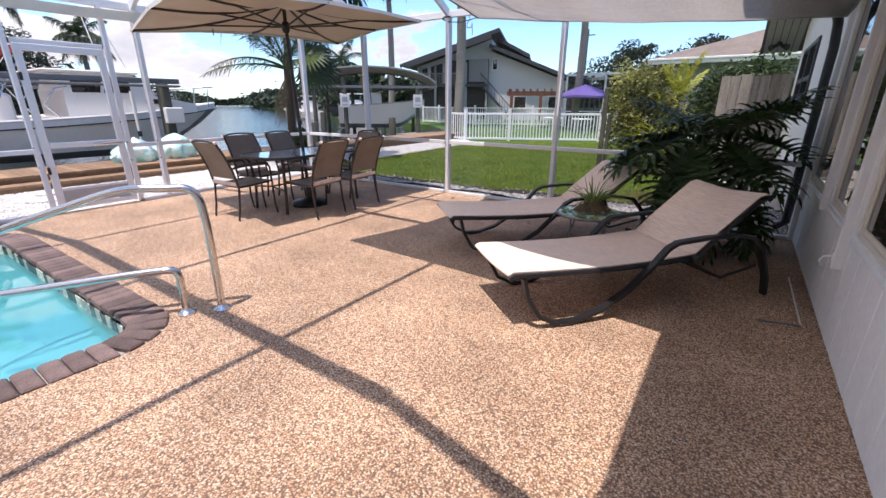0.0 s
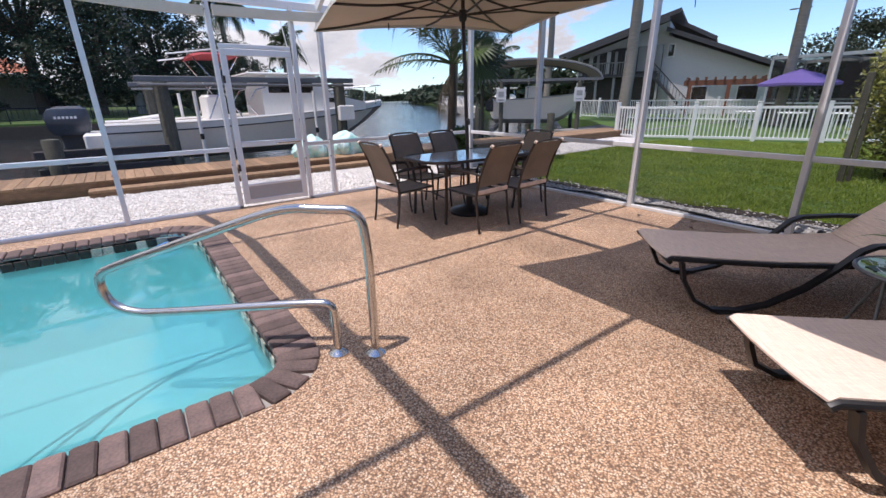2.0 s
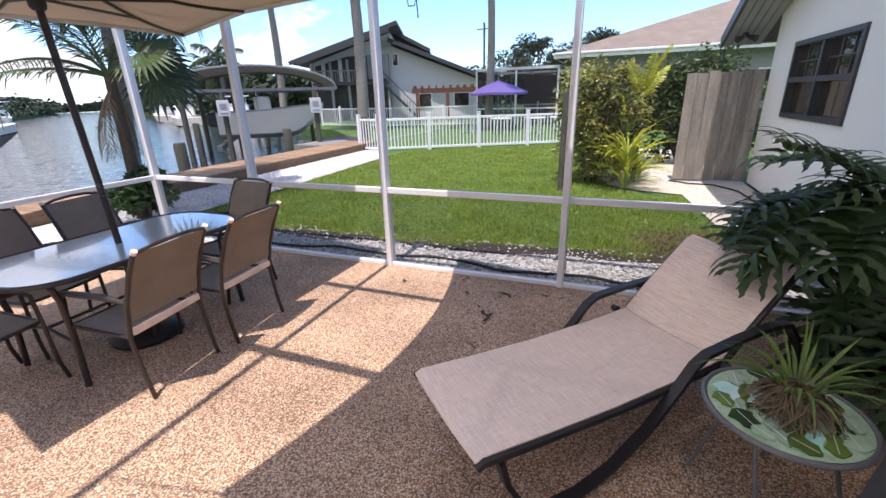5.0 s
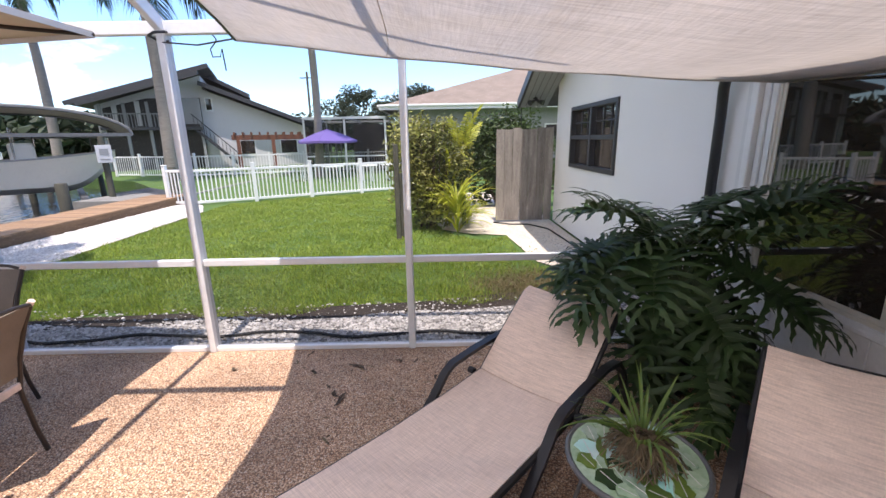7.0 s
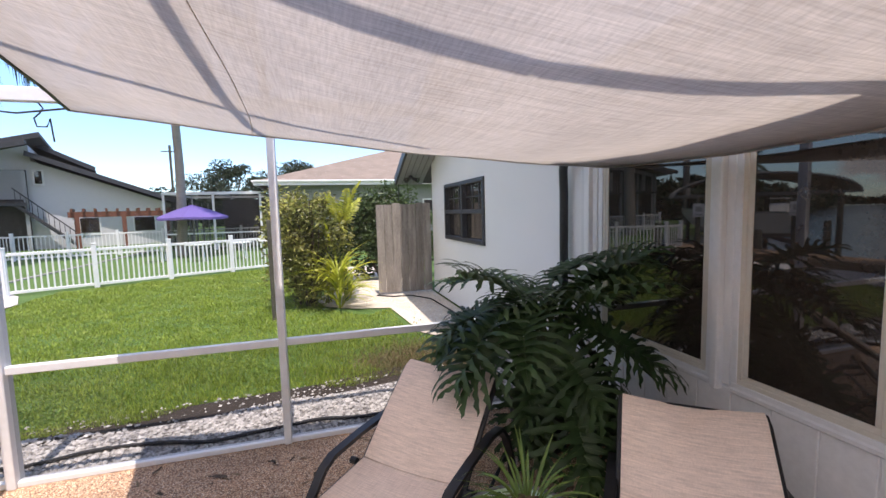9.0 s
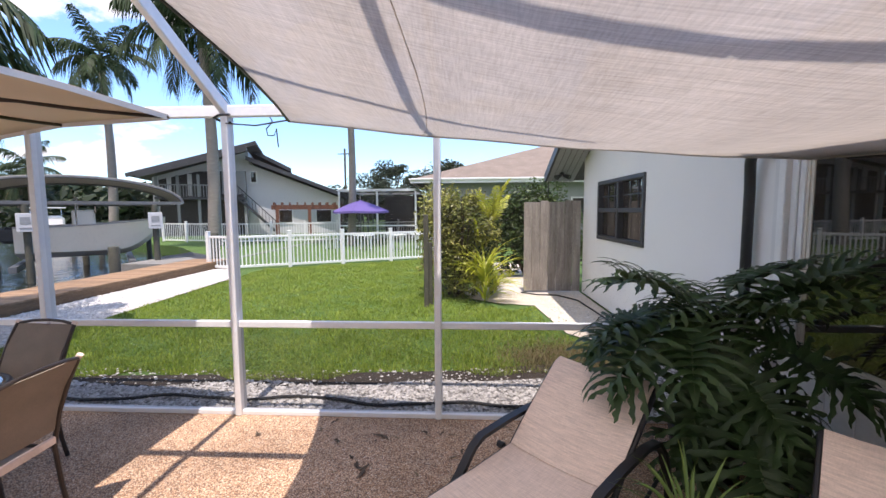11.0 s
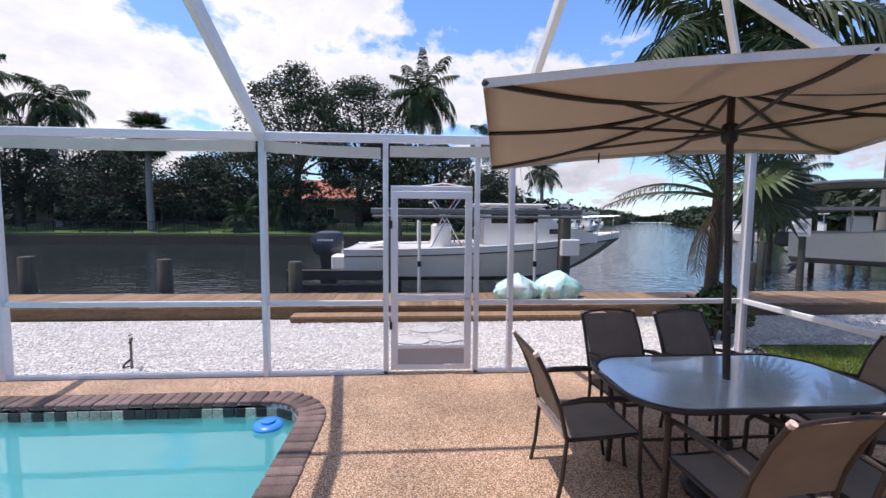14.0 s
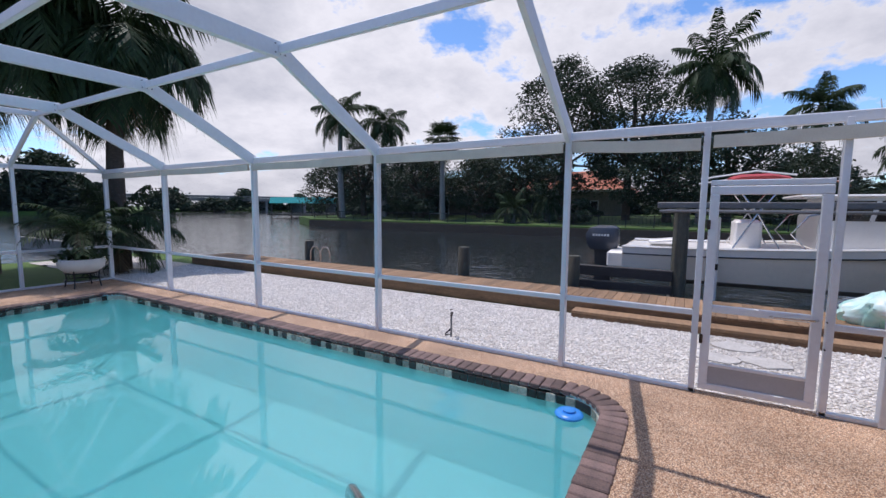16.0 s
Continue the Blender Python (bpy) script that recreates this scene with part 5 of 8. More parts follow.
rnd = random.Random(3)
hp = [(-7.3 + 0.12 * k, 6.74 + 0.05 * math.sin(k * 0.55) + 0.04 * math.sin(k * 0.21 + 1), -0.015 + 0.006 * math.sin(k * 1.3)) for k in range(66)]
hose = part("garden_hose", Geo().tube(hp, 0.016, 8), M_HOSE, None, "", True)
tagged(hose, "black garden hose lying along the pebble border", "hose")
hp = [(-0.2, 12.1, -0.02), (0.1, 11.85, -0.02), (0.5, 11.8, -0.02), (0.8, 11.3, -0.02), (0.86, 10.4, -0.02), (0.9, 9.6, -0.02), (1.0, 9.2, -0.02)]
hose = part("garden_hose", Geo().tube(hp, 0.014, 8), M_HOSE, None, "", True)
tagged(hose, "dark garden hose curving along the white wall", "hose")


def drain_rod():
    t = thing("metal_rod", "thin bent pale metal rod on the deck", "rod")
    part("rod", Geo().tube([(0.98, 5.1, 0.006), (0.985, 4.12, 0.006)], 0.006, 6), M_HEM, t)
    part("rod", Geo().tube([(0.76, 4.06, 0.006), (0.985, 4.12, 0.006)], 0.007, 6), M_GREYMETAL, t)


drain_rod()

for k in range(26):
    x, y = rnd.uniform(-2.6, -0.8), rnd.uniform(5.2, 6.3)
    lf = Geo()
    strap_leaf(lf, (x, y, 0.004), rnd.uniform(0, 6.28), rnd.uniform(0.03, 0.08), 0.008, 0.2, 0.12, 3)
    tagged(part("fallen_leaf", lf, M_DRY if k % 3 else M_BROWNTRUNK, None), "dry brown fallen leaf on the deck", "leaf", "fallen leaves")


# ---- dock ----
DOCK_Z = 0.19


def dock():
    d = thing("dock", "low timber dock with weathered tan boards", "dock")
    x0, x1 = -10.55, -9.32
    y0, y1 = -11.2, 16.7
    plank = Geo().box((0, 0, 0), (x1 - x0, 0.136, 0.035), bev=0.004).mesh("plank", M_WOOD)
    n = int((y1 - y0) / 0.14)
    for k in range(n):
        p = part("plank", plank, None, d)
        p.location = ((x0 + x1) / 2 + random.uniform(-0.008, 0.008), y0 + 0.07 + 0.14 * k, DOCK_Z - 0.018 + random.uniform(-0.002, 0.002))
        p.rotation_euler = (random.uniform(-0.01, 0.01), random.uniform(-0.004, 0.004), random.uniform(-0.004, 0.004))
    part("face_board", Geo().box((x1 - 0.03, (y0 + y1) / 2, 0.06), (0.05, y1 - y0, 0.20), bev=0.006), M_BEAM, d, "brown face board")
    part("face_board", Geo().box((x0 + 0.03, (y0 + y1) / 2, 0.05), (0.05, y1 - y0, 0.22), bev=0.006), M_BEAM, d, "brown face board")
    part("face_board", Geo().box(((x0 + x1) / 2, y1 - 0.02, 0.06), (x1 - x0 - 0.1, 0.05, 0.2), bev=0.006), M_BEAM, d, "brown face board")
    part("step", Geo().box((-9.15, 3.3, 0.06), (0.30, 5.4, 0.045), bev=0.005), M_WOOD, d, "low timber step along the dock")
    part("step_riser", Geo().box((-9.03, 3.3, 0.0), (0.04, 5.4, 0.08), bev=0.005), M_BEAM, d)
    part("ladder", Geo().tube([(-10.5, -6.8, 0.1), (-10.5, -6.8, 0.5), (-10.52, -6.72, 0.62), (-10.62, -6.68, 0.62), (-10.68, -6.64, 0.5), (-10.7, -6.6, 0.1)], 0.02, 8), M_STEEL, d, "steel ladder loop", True)
    part("ladder", Geo().tube([(-10.5, -7.2, 0.1), (-10.5, -7.2, 0.5), (-10.52, -7.12, 0.62), (-10.62, -7.08, 0.62), (-10.68, -7.04, 0.5), (-10.7, -7.0, 0.1)], 0.02, 8), M_STEEL, d, "steel ladder loop", True)


setting("seawall", Geo().box((-10.42, 0, -0.65), (0.2, 60, 1.25)), M_CONCRETE, "stained concrete seawall")


def pile(x, y, top, r=0.14, label="weathered grey-green timber pile"):
    g = Geo().lathe([(r * 1.04, -2.0), (r, 0.0), (r * 0.98, top - 0.03), (r * 0.9, top), (0.01, top + 0.015)], (x, y, 0), 14)
    tagged(part("mooring_pile", g, M_PILE, None, "", True), label, "pile", "mooring piles")


for x, y, z in ((-10.95, -2.44, 0.83), (-10.95, -5.08, 0.88), (-11.1, -7.9, 0.72), (-11.0, 0.15, 0.78), (-11.3, 10.4, 0.75), (-11.3, 14.3, 0.8), (-11.0, 18.6, 0.95)):
    pile(x, y, z)


def dock_bag(x, y, s, seed):
    rnd = random.Random(seed)
    rings = []
    n = 30
    fold = [rnd.uniform(0, 6.28) for _ in range(6)]
    for k in range(13):
        f = k / 12
        r = (0.80 + 0.8 * f * (1 - f)) * math.sqrt(1 - f ** 2.4) + 0.02
        z = 0.86 * f ** 0.85
        ring = []
        for j in range(n):
            a = 2 * math.pi * j / n
            q = r * (1 + 0.11 * math.sin(3 * a + fold[0] + f * 1.5) - 0.26 * abs(math.sin(2.5 * a + fold[1] + f * 2.2)) ** 6 - 0.16 * abs(math.sin(4.5 * a + fold[5] - f * 3.1)) ** 8 + 0.06 * math.sin(8 * a + fold[2] + f * 5) + rnd.uniform(-0.035, 0.035))
            ring.append((x + s * 0.40 * q * math.cos(a), y + s * 0.56 * q * math.sin(a), DOCK_Z + s * 0.58 * z * (1 + 0.16 * math.sin(2 * a + fold[3]) + 0.13 * math.sin(5 * a + fold[4] + f * 3) * (1 - f)) * (1 if k else 0)))
        rings.append(ring)
    tagged(part("bag", Geo().loft(rings), M_BAG, None, "", True), "bulging mint and white plastic sack on the dock", "bag", "sacks on the dock")


dock_bag(-9.95, 4.62, 0.86, 1)
dock_bag(-10.0, 5.45, 0.92, 4)


# ---- boat on its lift ----
def boat_hull(L_, W_, z0, sheer, name, parent, mats, flare=0.72):
    """A lofted planing hull, bow towards +y, from the stern at y = 0."""
    secs = []
    N_ = 14
    for k in range(N_ + 1):
        f = k / N_
        y = L_ * f
        wide = W_ / 2 * (1 - max(0, (f - 0.45) / 0.55) ** 2.2)
        wide = max(wide, 0.02)
        top = z0 + sheer[0] + (sheer[1] - sheer[0]) * f ** 2
        keel = z0 + 0.95 * max(0, (f - 0.62) / 0.38) ** 2.0 * (sheer[1] * 0.9)
        chine = keel + 0.28 * (1 - 0.2 * f)
        low = wide * (0.97 - (1 - flare) * f ** 1.6 * 1.5)
        secs.append((y, wide, top, keel, chine, max(low, 0.01)))
    bottom, side, cap = Geo(), Geo(), Geo()
    bottom.loft([[(-l, y, c), (0, y, kz), (l, y, c)] for y, w, t_, kz, c, l in secs], False)
    for s in (-1, 1):
        side.loft([[(s * l, y, c), (s * (l * 0.35 + w * 0.65), y, (c + t_) / 2), (s * w, y, t_)] for y, w, t_, kz, c, l in secs], False)
        cap.tube([(s * w, y, t_) for y, w, t_, kz, c, l in secs], 0.035, 6)
    y, w, t_, kz, c, l = secs[0]
    side.add([(-l, 0, c), (0, 0, kz), (l, 0, c), (w, 0, t_), (-w, 0, t_)], [(0, 1, 2, 3, 4)])
    part("hull_bottom", bottom, mats[0], parent, "worn bottom paint", True)
    part("hull_side", side, mats[1], parent, "", True)
    part("rub_rail", cap, mats[2], parent, "", True)
    deck = Geo().loft([[(-w * 0.98, y, t_ - 0.04), (0, y, t_ - 0.01), (w * 0.98, y, t_ - 0.04)] for y, w, t_, kz, c, l in secs], False)
    part("deck", deck, M_HULL, parent, "white moulded deck", True)
    return secs


def lift_boat():
    b = thing("boat", "white cabin fishing boat hung on a boat lift", "boat", pose(-13.55, 0.95, 0))
    secs = boat_hull(7.4, 2.6, 0.0, (0.93, 1.34), "boat", b, (M_HULLTAN, M_HULLSIDE, M_HULL))
    for s in (-1, 1):
        band = Geo()
        for k in range(len(secs) - 1):
            y, w, t_, *_ = secs[k]
            y2, w2, t2, *_ = secs[k + 1]
            band.add([(s * (w + 0.012), y, t_ - 0.02), (s * (w2 + 0.012), y2, t2 - 0.02), (s * (w2 * 0.985 + 0.012), y2, t2 - 0.16), (s * (w * 0.985 + 0.012), y, t_ - 0.16)], [(0, 1, 2, 3)])
        part("rub_strake", Geo().tube([(s * (w * 0.985 + 0.014), y, t_ - 0.165) for y, w, t_, *_ in secs], 0.016, 6), M_DARKFRAME, b, "thin dark rubbing strake", True)
        part("sheer_band", band, M_HULL, b, "white band under the gunwale")
    # cabin with raked windscreen
    cab = Geo()
    outline = [(3.45, 0.9), (3.45, 1.62), (3.6, 2.02), (4.85, 2.02), (5.0, 1.96), (5.35, 1.52), (6.4, 1.32), (6.4, 1.1)]
    cab.loft([[(x, y, z) for y, z in outline] for x in (-0.92, -0.86, 0.86, 0.92)])
    part("cabin", cab, M_HULL, b, "white wheelhouse")
    part("cabin_roof", Geo().box((0, 4.1, 2.05), (2.0, 1.9, 0.06), bev=0.025), M_HULL, b, "white hardtop")
    for s in (-1, 1):
        part("side_window", Geo().box((s * 0.925, 4.22, 1.77), (0.02, 1.2, 0.38), bev=0.008), M_WINDOW, b, "dark cabin window")
        part("window_post", Geo().bar((s * 0.938, 4.2, 1.58), (s * 0.938, 4.28, 1.96), 0.012, 0.07), M_HULL, b)
        part("grab_rail", Geo().tube([(s * 0.95, 3.3, 1.0), (s * 0.93, 3.05, 1.3), (s * 0.93, 3.3, 1.66), (s * 0.92, 3.55, 1.72)], 0.016, 6), M_STEEL, b, "", True)
        part("porthole", Geo().box((s * 0.925, 5.35, 1.38), (0.02, 0.45, 0.12), bev=0.01), M_WINDOW, b, "dark slit window")
        rail = [(s * 0.95, 5.4, 1.30), (s * 0.92, 5.5, 1.66), (s * 0.75, 6.2, 1.72), (s * 0.42, 7.0, 1.78), (0, 7.45, 1.80)]
        part("bow_rail", Geo().tube(rail, 0.016, 6), M_STEEL, b, "", True)
        for y, x in ((5.9, 0.84), (6.5, 0.64), (7.0, 0.42)):
            part("stanchion", Geo().tube([(s * x, y, 1.24), (s * x, y + 0.05, 1.74)], 0.012, 6), M_STEEL, b)
    part("windscreen", Geo().add([(-0.85, 5.02, 1.955), (0.85, 5.02, 1.955), (0.85, 5.36, 1.535), (-0.85, 5.36, 1.535)], [(0, 1, 2, 3)]), M_WINDOW, b, "dark windscreen")
    # folded red bimini on a tubular frame
    for s in (-1, 1):
        part("tower_leg", Geo().tube([(s * 0.95, 2.9, 0.95), (s * 0.85, 2.5, 1.7), (s * 0.75, 2.0, 2.42)], 0.018, 6), M_STEEL, b, "", True)
        part("tower_leg", Geo().tube([(s * 0.95, 2.1, 0.95), (s * 0.85, 2.5, 1.7), (s * 0.75, 3.0, 2.42)], 0.018, 6), M_STEEL, b, "", True)
    part("bimini", Geo().loft([[(-1.0, y, 2.40 + h), (-0.5, y, 2.48 + h), (0.5, y, 2.48 + h), (1.0, y, 2.40 + h), (0.5, y, 2.42 + h), (-0.5, y, 2.42 + h)] for y, h in ((2.0, 0), (2.2, 0.05), (2.7, 0.06), (3.0, 0.0))]), M_RED, b, "red canvas top", True)
    part("bimini_frame", Geo().tube([(-1.02, 1.45, 2.42), (-1.0, 2.4, 2.56), (-1.02, 3.05, 2.46)], 0.02, 6), M_HULL, b, "", True)
    part("bimini_frame", Geo().tube([(1.02, 1.45, 2.42), (1.0, 2.4, 2.56), (1.02, 3.05, 2.46)], 0.02, 6), M_HULL, b, "", True)
    part("antenna", Geo().tube([(-0.7, 4.9, 2.15), (-0.75, 4.6, 4.1)], 0.012, 5), M_HULL, b)
    part("antenna", Geo().tube([(0.75, 4.9, 2.15), (0.8, 4.4, 3.5)], 0.012, 5), M_HULL, b)
    part("console", Geo().box((0, 2.4, 1.2), (0.9, 0.5, 0.7), bev=0.06), M_HULL, b)
    part("hatch", Geo().box((0.3, 0.85, 1.05), (0.7, 0.75, 0.06), Euler((0.12, 0, 0)).to_matrix(), 0.02), M_HULL, b, "tilted white fish-box lid")
    part("swim_bracket", Geo().box((0, -0.2, 0.55), (1.4, 0.45, 0.4), bev=0.05), M_HULL, b)
    eng = part("outboard_engine", Geo().loft([[(x * w, y0_ + y * l, z) for x, y in ((-1, -0.8), (-0.8, -1), (0.8, -1), (1, -0.8), (1, 0.7), (0.7, 1), (-0.7, 1), (-1, 0.7))] for z, w, l, y0_ in ((0.72, 0.20, 0.30, -0.62), (0.85, 0.25, 0.38, -0.62), (1.12, 0.26, 0.40, -0.64), (1.28, 0.22, 0.34, -0.60), (1.34, 0.12, 0.2, -0.56))]), M_ENGINE, b, "blue-grey outboard motor cowl", True)
    part("engine_leg", Geo().loft([[(x * w, y0_ + y * l, z) for x, y in ((-1, -1), (1, -1), (1, 1), (-1, 1))] for z, w, l, y0_ in ((0.74, 0.13, 0.24, -0.6), (0.4, 0.11, 0.2, -0.6), (0.0, 0.07, 0.2, -0.62), (-0.35, 0.05, 0.22, -0.64))]), M_HULLDARK, eng, "dark lower leg")
    for k in range(6):
        part("letter_bar", Geo().box((0.262, -0.83 + 0.07 * k, 1.10), (0.006, 0.045, 0.055)), M_HULL, eng, "pale lettering bar")


def boat_lift():
    t = thing("boat_lift", "galvanised four-post boat lift with timber piles", "boat lift")
    for x in (-11.75, -15.4):
        for y in (2.1, 6.15):
            part("timber_post", Geo().lathe([(0.15, -2.5), (0.145, 1.75), (0.13, 1.8), (0.01, 1.81)], (x, y, 0), 14), M_PILE, t, "dark timber pile", True)
        part("top_beam", Geo().box((x, 4.1, 1.86), (0.13, 4.9, 0.12), bev=0.01), M_GREYMETAL, t, "long grey top beam")
        part("drive_shaft", Geo().tube([(x + 0.16, 1.7, 1.74), (x + 0.16, 6.5, 1.74)], 0.03, 8), M_GREYMETAL, t)
        part("power_box", Geo().box((x + 0.24, 6.2, 1.05), (0.16, 0.42, 0.38), bev=0.02), M_HULL, t, "white electric box")
    for y in (2.0, 6.1):
        part("cradle_beam", Geo().box((-13.55, y, -0.12), (3.9, 0.18, 0.2), bev=0.01), M_GREYMETAL, t)
        for x in (-11.85, -15.3):
            part("cable", Geo().tube([(x, y, 1.8), (x, y, -0.05)], 0.008, 5), M_GREYMETAL, t)
    for y in (2.75, 5.55):
        for x in (-12.05, -15.0):
            g = part("guide_pole", Geo().tube([(x, y, -0.2), (x, y, 1.62)], 0.04, 10), M_HULL, t, "white plastic guide pole", True)
            part("band", Geo().tube([(x, y, 0.55), (x, y, 0.68)], 0.043, 10), M_BLACK, g)
    part("walk_beam", Geo().box((-11.6, 0.9, 0.42), (0.14, 2.2, 0.22), bev=0.01), M_HULLDARK, t, "dark timber walk beam")
    part("walk_beam", Geo().box((-11.6, 0.9, 0.12), (0.14, 2.2, 0.16), bev=0.01), M_HULLDARK, t, "dark timber walk beam")


lift_boat()
boat_lift()


# ---- plants ----
def scatter_mesh(name, centers, sizes, rng, material, squash=0.6, cup=0.25):
    """Many small folded leaves, one fold line each, at the given places."""
    n = len(centers)
    d = rng.normal(size=(n, 3)); d[:, 2] *= squash
    d /= np.linalg.norm(d, axis=1, keepdims=True)
    e = np.cross(d, rng.normal(size=(n, 3)))
    e /= np.linalg.norm(e, axis=1, keepdims=True)
    up = np.cross(d, e)
    s = sizes[:, None]
    v = np.stack([centers - d * s, centers + e * s * 0.45 + up * s * cup, centers + d * s, centers - e * s * 0.45 + up * s * cup], 1).reshape(-1, 3)
    base = np.arange(n)[:, None] * 4
    f = np.concatenate([base + [0, 1, 2], base + [0, 2, 3]], 1).reshape(-1, 3)
    me = bpy.data.meshes.new(name)
    me.from_pydata(v.tolist(), [], f.tolist())
    me.materials.append(material)
    me.update()
    return me


def frond(g, base, yaw, lift, length, droop, leaflets=26, leaf=0.4, width=0.022, hang=0.5, rnd=random):
    """A feather frond: a bending rib with leaflets in two hanging rows."""
    d0, s = Vector((math.cos(yaw), math.sin(yaw), 0)), Vector((-math.sin(yaw), math.cos(yaw), 0))
    p, el, pts, dirs = Vector(base), lift, [], []
    n = 10
    for k in range(n + 1):
        d = d0 * math.cos(el) + Vector((0, 0, math.sin(el)))
        pts.append(p.copy()); dirs.append(d)
        p = p + d * (length / n)
        el -= droop / n
    g.tube(pts, [0.028 * length / 2 * (1 - 0.9 * k / n) + 0.004 for k in range(n + 1)], 4)
    for k in range(leaflets):
        f = 0.14 + 0.86 * k / (leaflets - 1)
        i = min(int(f * n), n - 1)
        q = pts[i].lerp(pts[i + 1], f * n - i)
        d = dirs[i]
        ln = leaf * (0.55 + 0.9 * math.sin(math.pi * min(1, 0.12 + 0.88 * f))) * rnd.uniform(0.85, 1.1)
        for sd in (-1, 1):
            out = (s * sd * rnd.uniform(0.55, 0.85) + d * 0.6).normalized()
            h = hang * rnd.uniform(0.5, 1.6)
            m1 = q + out * ln * 0.5 + Vector((0, 0, -0.18 * h * ln))
            tip = q + out * ln * 0.85 + Vector((0, 0, -0.75 * h * ln))
            w = d * width
            g.add([q - w * 0.6, q + w * 0.6, m1 + w, tip, m1 - w], [(0, 1, 2, 4), (4, 2, 3)])


def fan_leaf(g, base, yaw, lift, stalk, radius, rnd=random, roll=0.0):
    """A fan leaf on a stalk: pleated fingers round one hub."""
    d = Vector((math.cos(yaw) * math.cos(lift), math.sin(yaw) * math.cos(lift), math.sin(lift)))
    s = Vector((-math.sin(yaw), math.cos(yaw), 0))
    hub = Vector(base) + d * stalk
    g.tube([base, Vector(base) + d * stalk * 0.5 + Vector((0, 0, 0.04)), hub], [0.016, 0.012, 0.010], 5)
    fwd = (d + Vector((0, 0, -0.5))).normalized()
    s = s * math.cos(roll) + fwd.cross(s) * math.sin(roll)
    n = 26
    for k in range(n):
        a = radians(-125 + 250 * k / (n - 1))
        q = fwd * math.cos(a) + s * math.sin(a)
        side = fwd * -math.sin(a) + s * math.cos(a)
        ln = radius * (0.72 + 0.28 * math.cos(a * 0.6)) * rnd.uniform(0.92, 1.05)
        m = hub + q * ln * 0.62
        tip = hub + q * ln + Vector((0, 0, -0.16 * ln))
        w = side * ln * 0.05
        g.add([hub, m - w, m + Vector((0, 0, 0.015)), m + w, tip], [(0, 1, 2), (0, 2, 3), (1, 4, 2), (2, 4, 3)])


def palm(base, top, r, n_fronds, length, leaf, seed, label, kind="feather", group="", leaflets=40, trunk=None, dry=3, droop=1.5, shaft=False):
    rnd = random.Random(seed)
    t = thing("palm_tree", label, "palm tree", group=group)
    b, p = Vector(base), Vector(top)
    n = 12
    line = [b.lerp(p, k / n) + Vector((math.sin(k / n * 3.1) * 0.02 * (p.z - b.z), 0, 0)) for k in range(n + 1)]
    rad = [r * (1.25 - 0.45 * (k / n)) * (1 + 0.03 * (k % 2)) for k in range(n + 1)]
    part("trunk", Geo().tube(line, rad, 12), trunk or M_PALMTRUNK, t, "", True)
    if shaft:
        part("crown_shaft", Geo().tube([p, p + Vector((0, 0, 0.7)), p + Vector((0, 0, 1.2))], [r * 0.95, r * 0.85, r * 0.4], 10), M_STEM, t, "smooth green crown shaft", True)
        p = p + Vector((0, 0, 0.9))
    g, dg = Geo(), Geo()
    for k in range(n_fronds):
        yaw = k * 2.39996 + rnd.uniform(-0.2, 0.2)
        lift = 1.38 - 2.0 * (k / n_fronds) + rnd.uniform(-0.22, 0.22)
        if kind == "feather":
            frond(g, p, yaw, lift, length * rnd.uniform(0.85, 1.1), droop * (0.55 + 0.5 * max(0.1, 1 - ((lift - 0.35) / 1.0) ** 2)) * rnd.uniform(0.75, 1.3), leaflets, leaf * rnd.uniform(0.85, 1.15), 0.03 * length / 2.2, 1.0, rnd)
        else:
            fan_leaf(g, p, yaw, 1.45 - 2.5 * (k / n_fronds), length * rnd.uniform(0.38, 0.55), length * 0.5, rnd)
    part("crown", g, M_FROND, t, "arching green fronds")
    if dry:
        for k in range(dry):
            frond(dg, p - Vector((0, 0, 0.2)), rnd.uniform(0, 6.28), -0.7, length * 0.8, 0.9, 14, leaf * 0.8, 0.02, 1.2, rnd)
        part("dry_frond", dg, M_DRY, t, "hanging dry brown fronds")
    return t


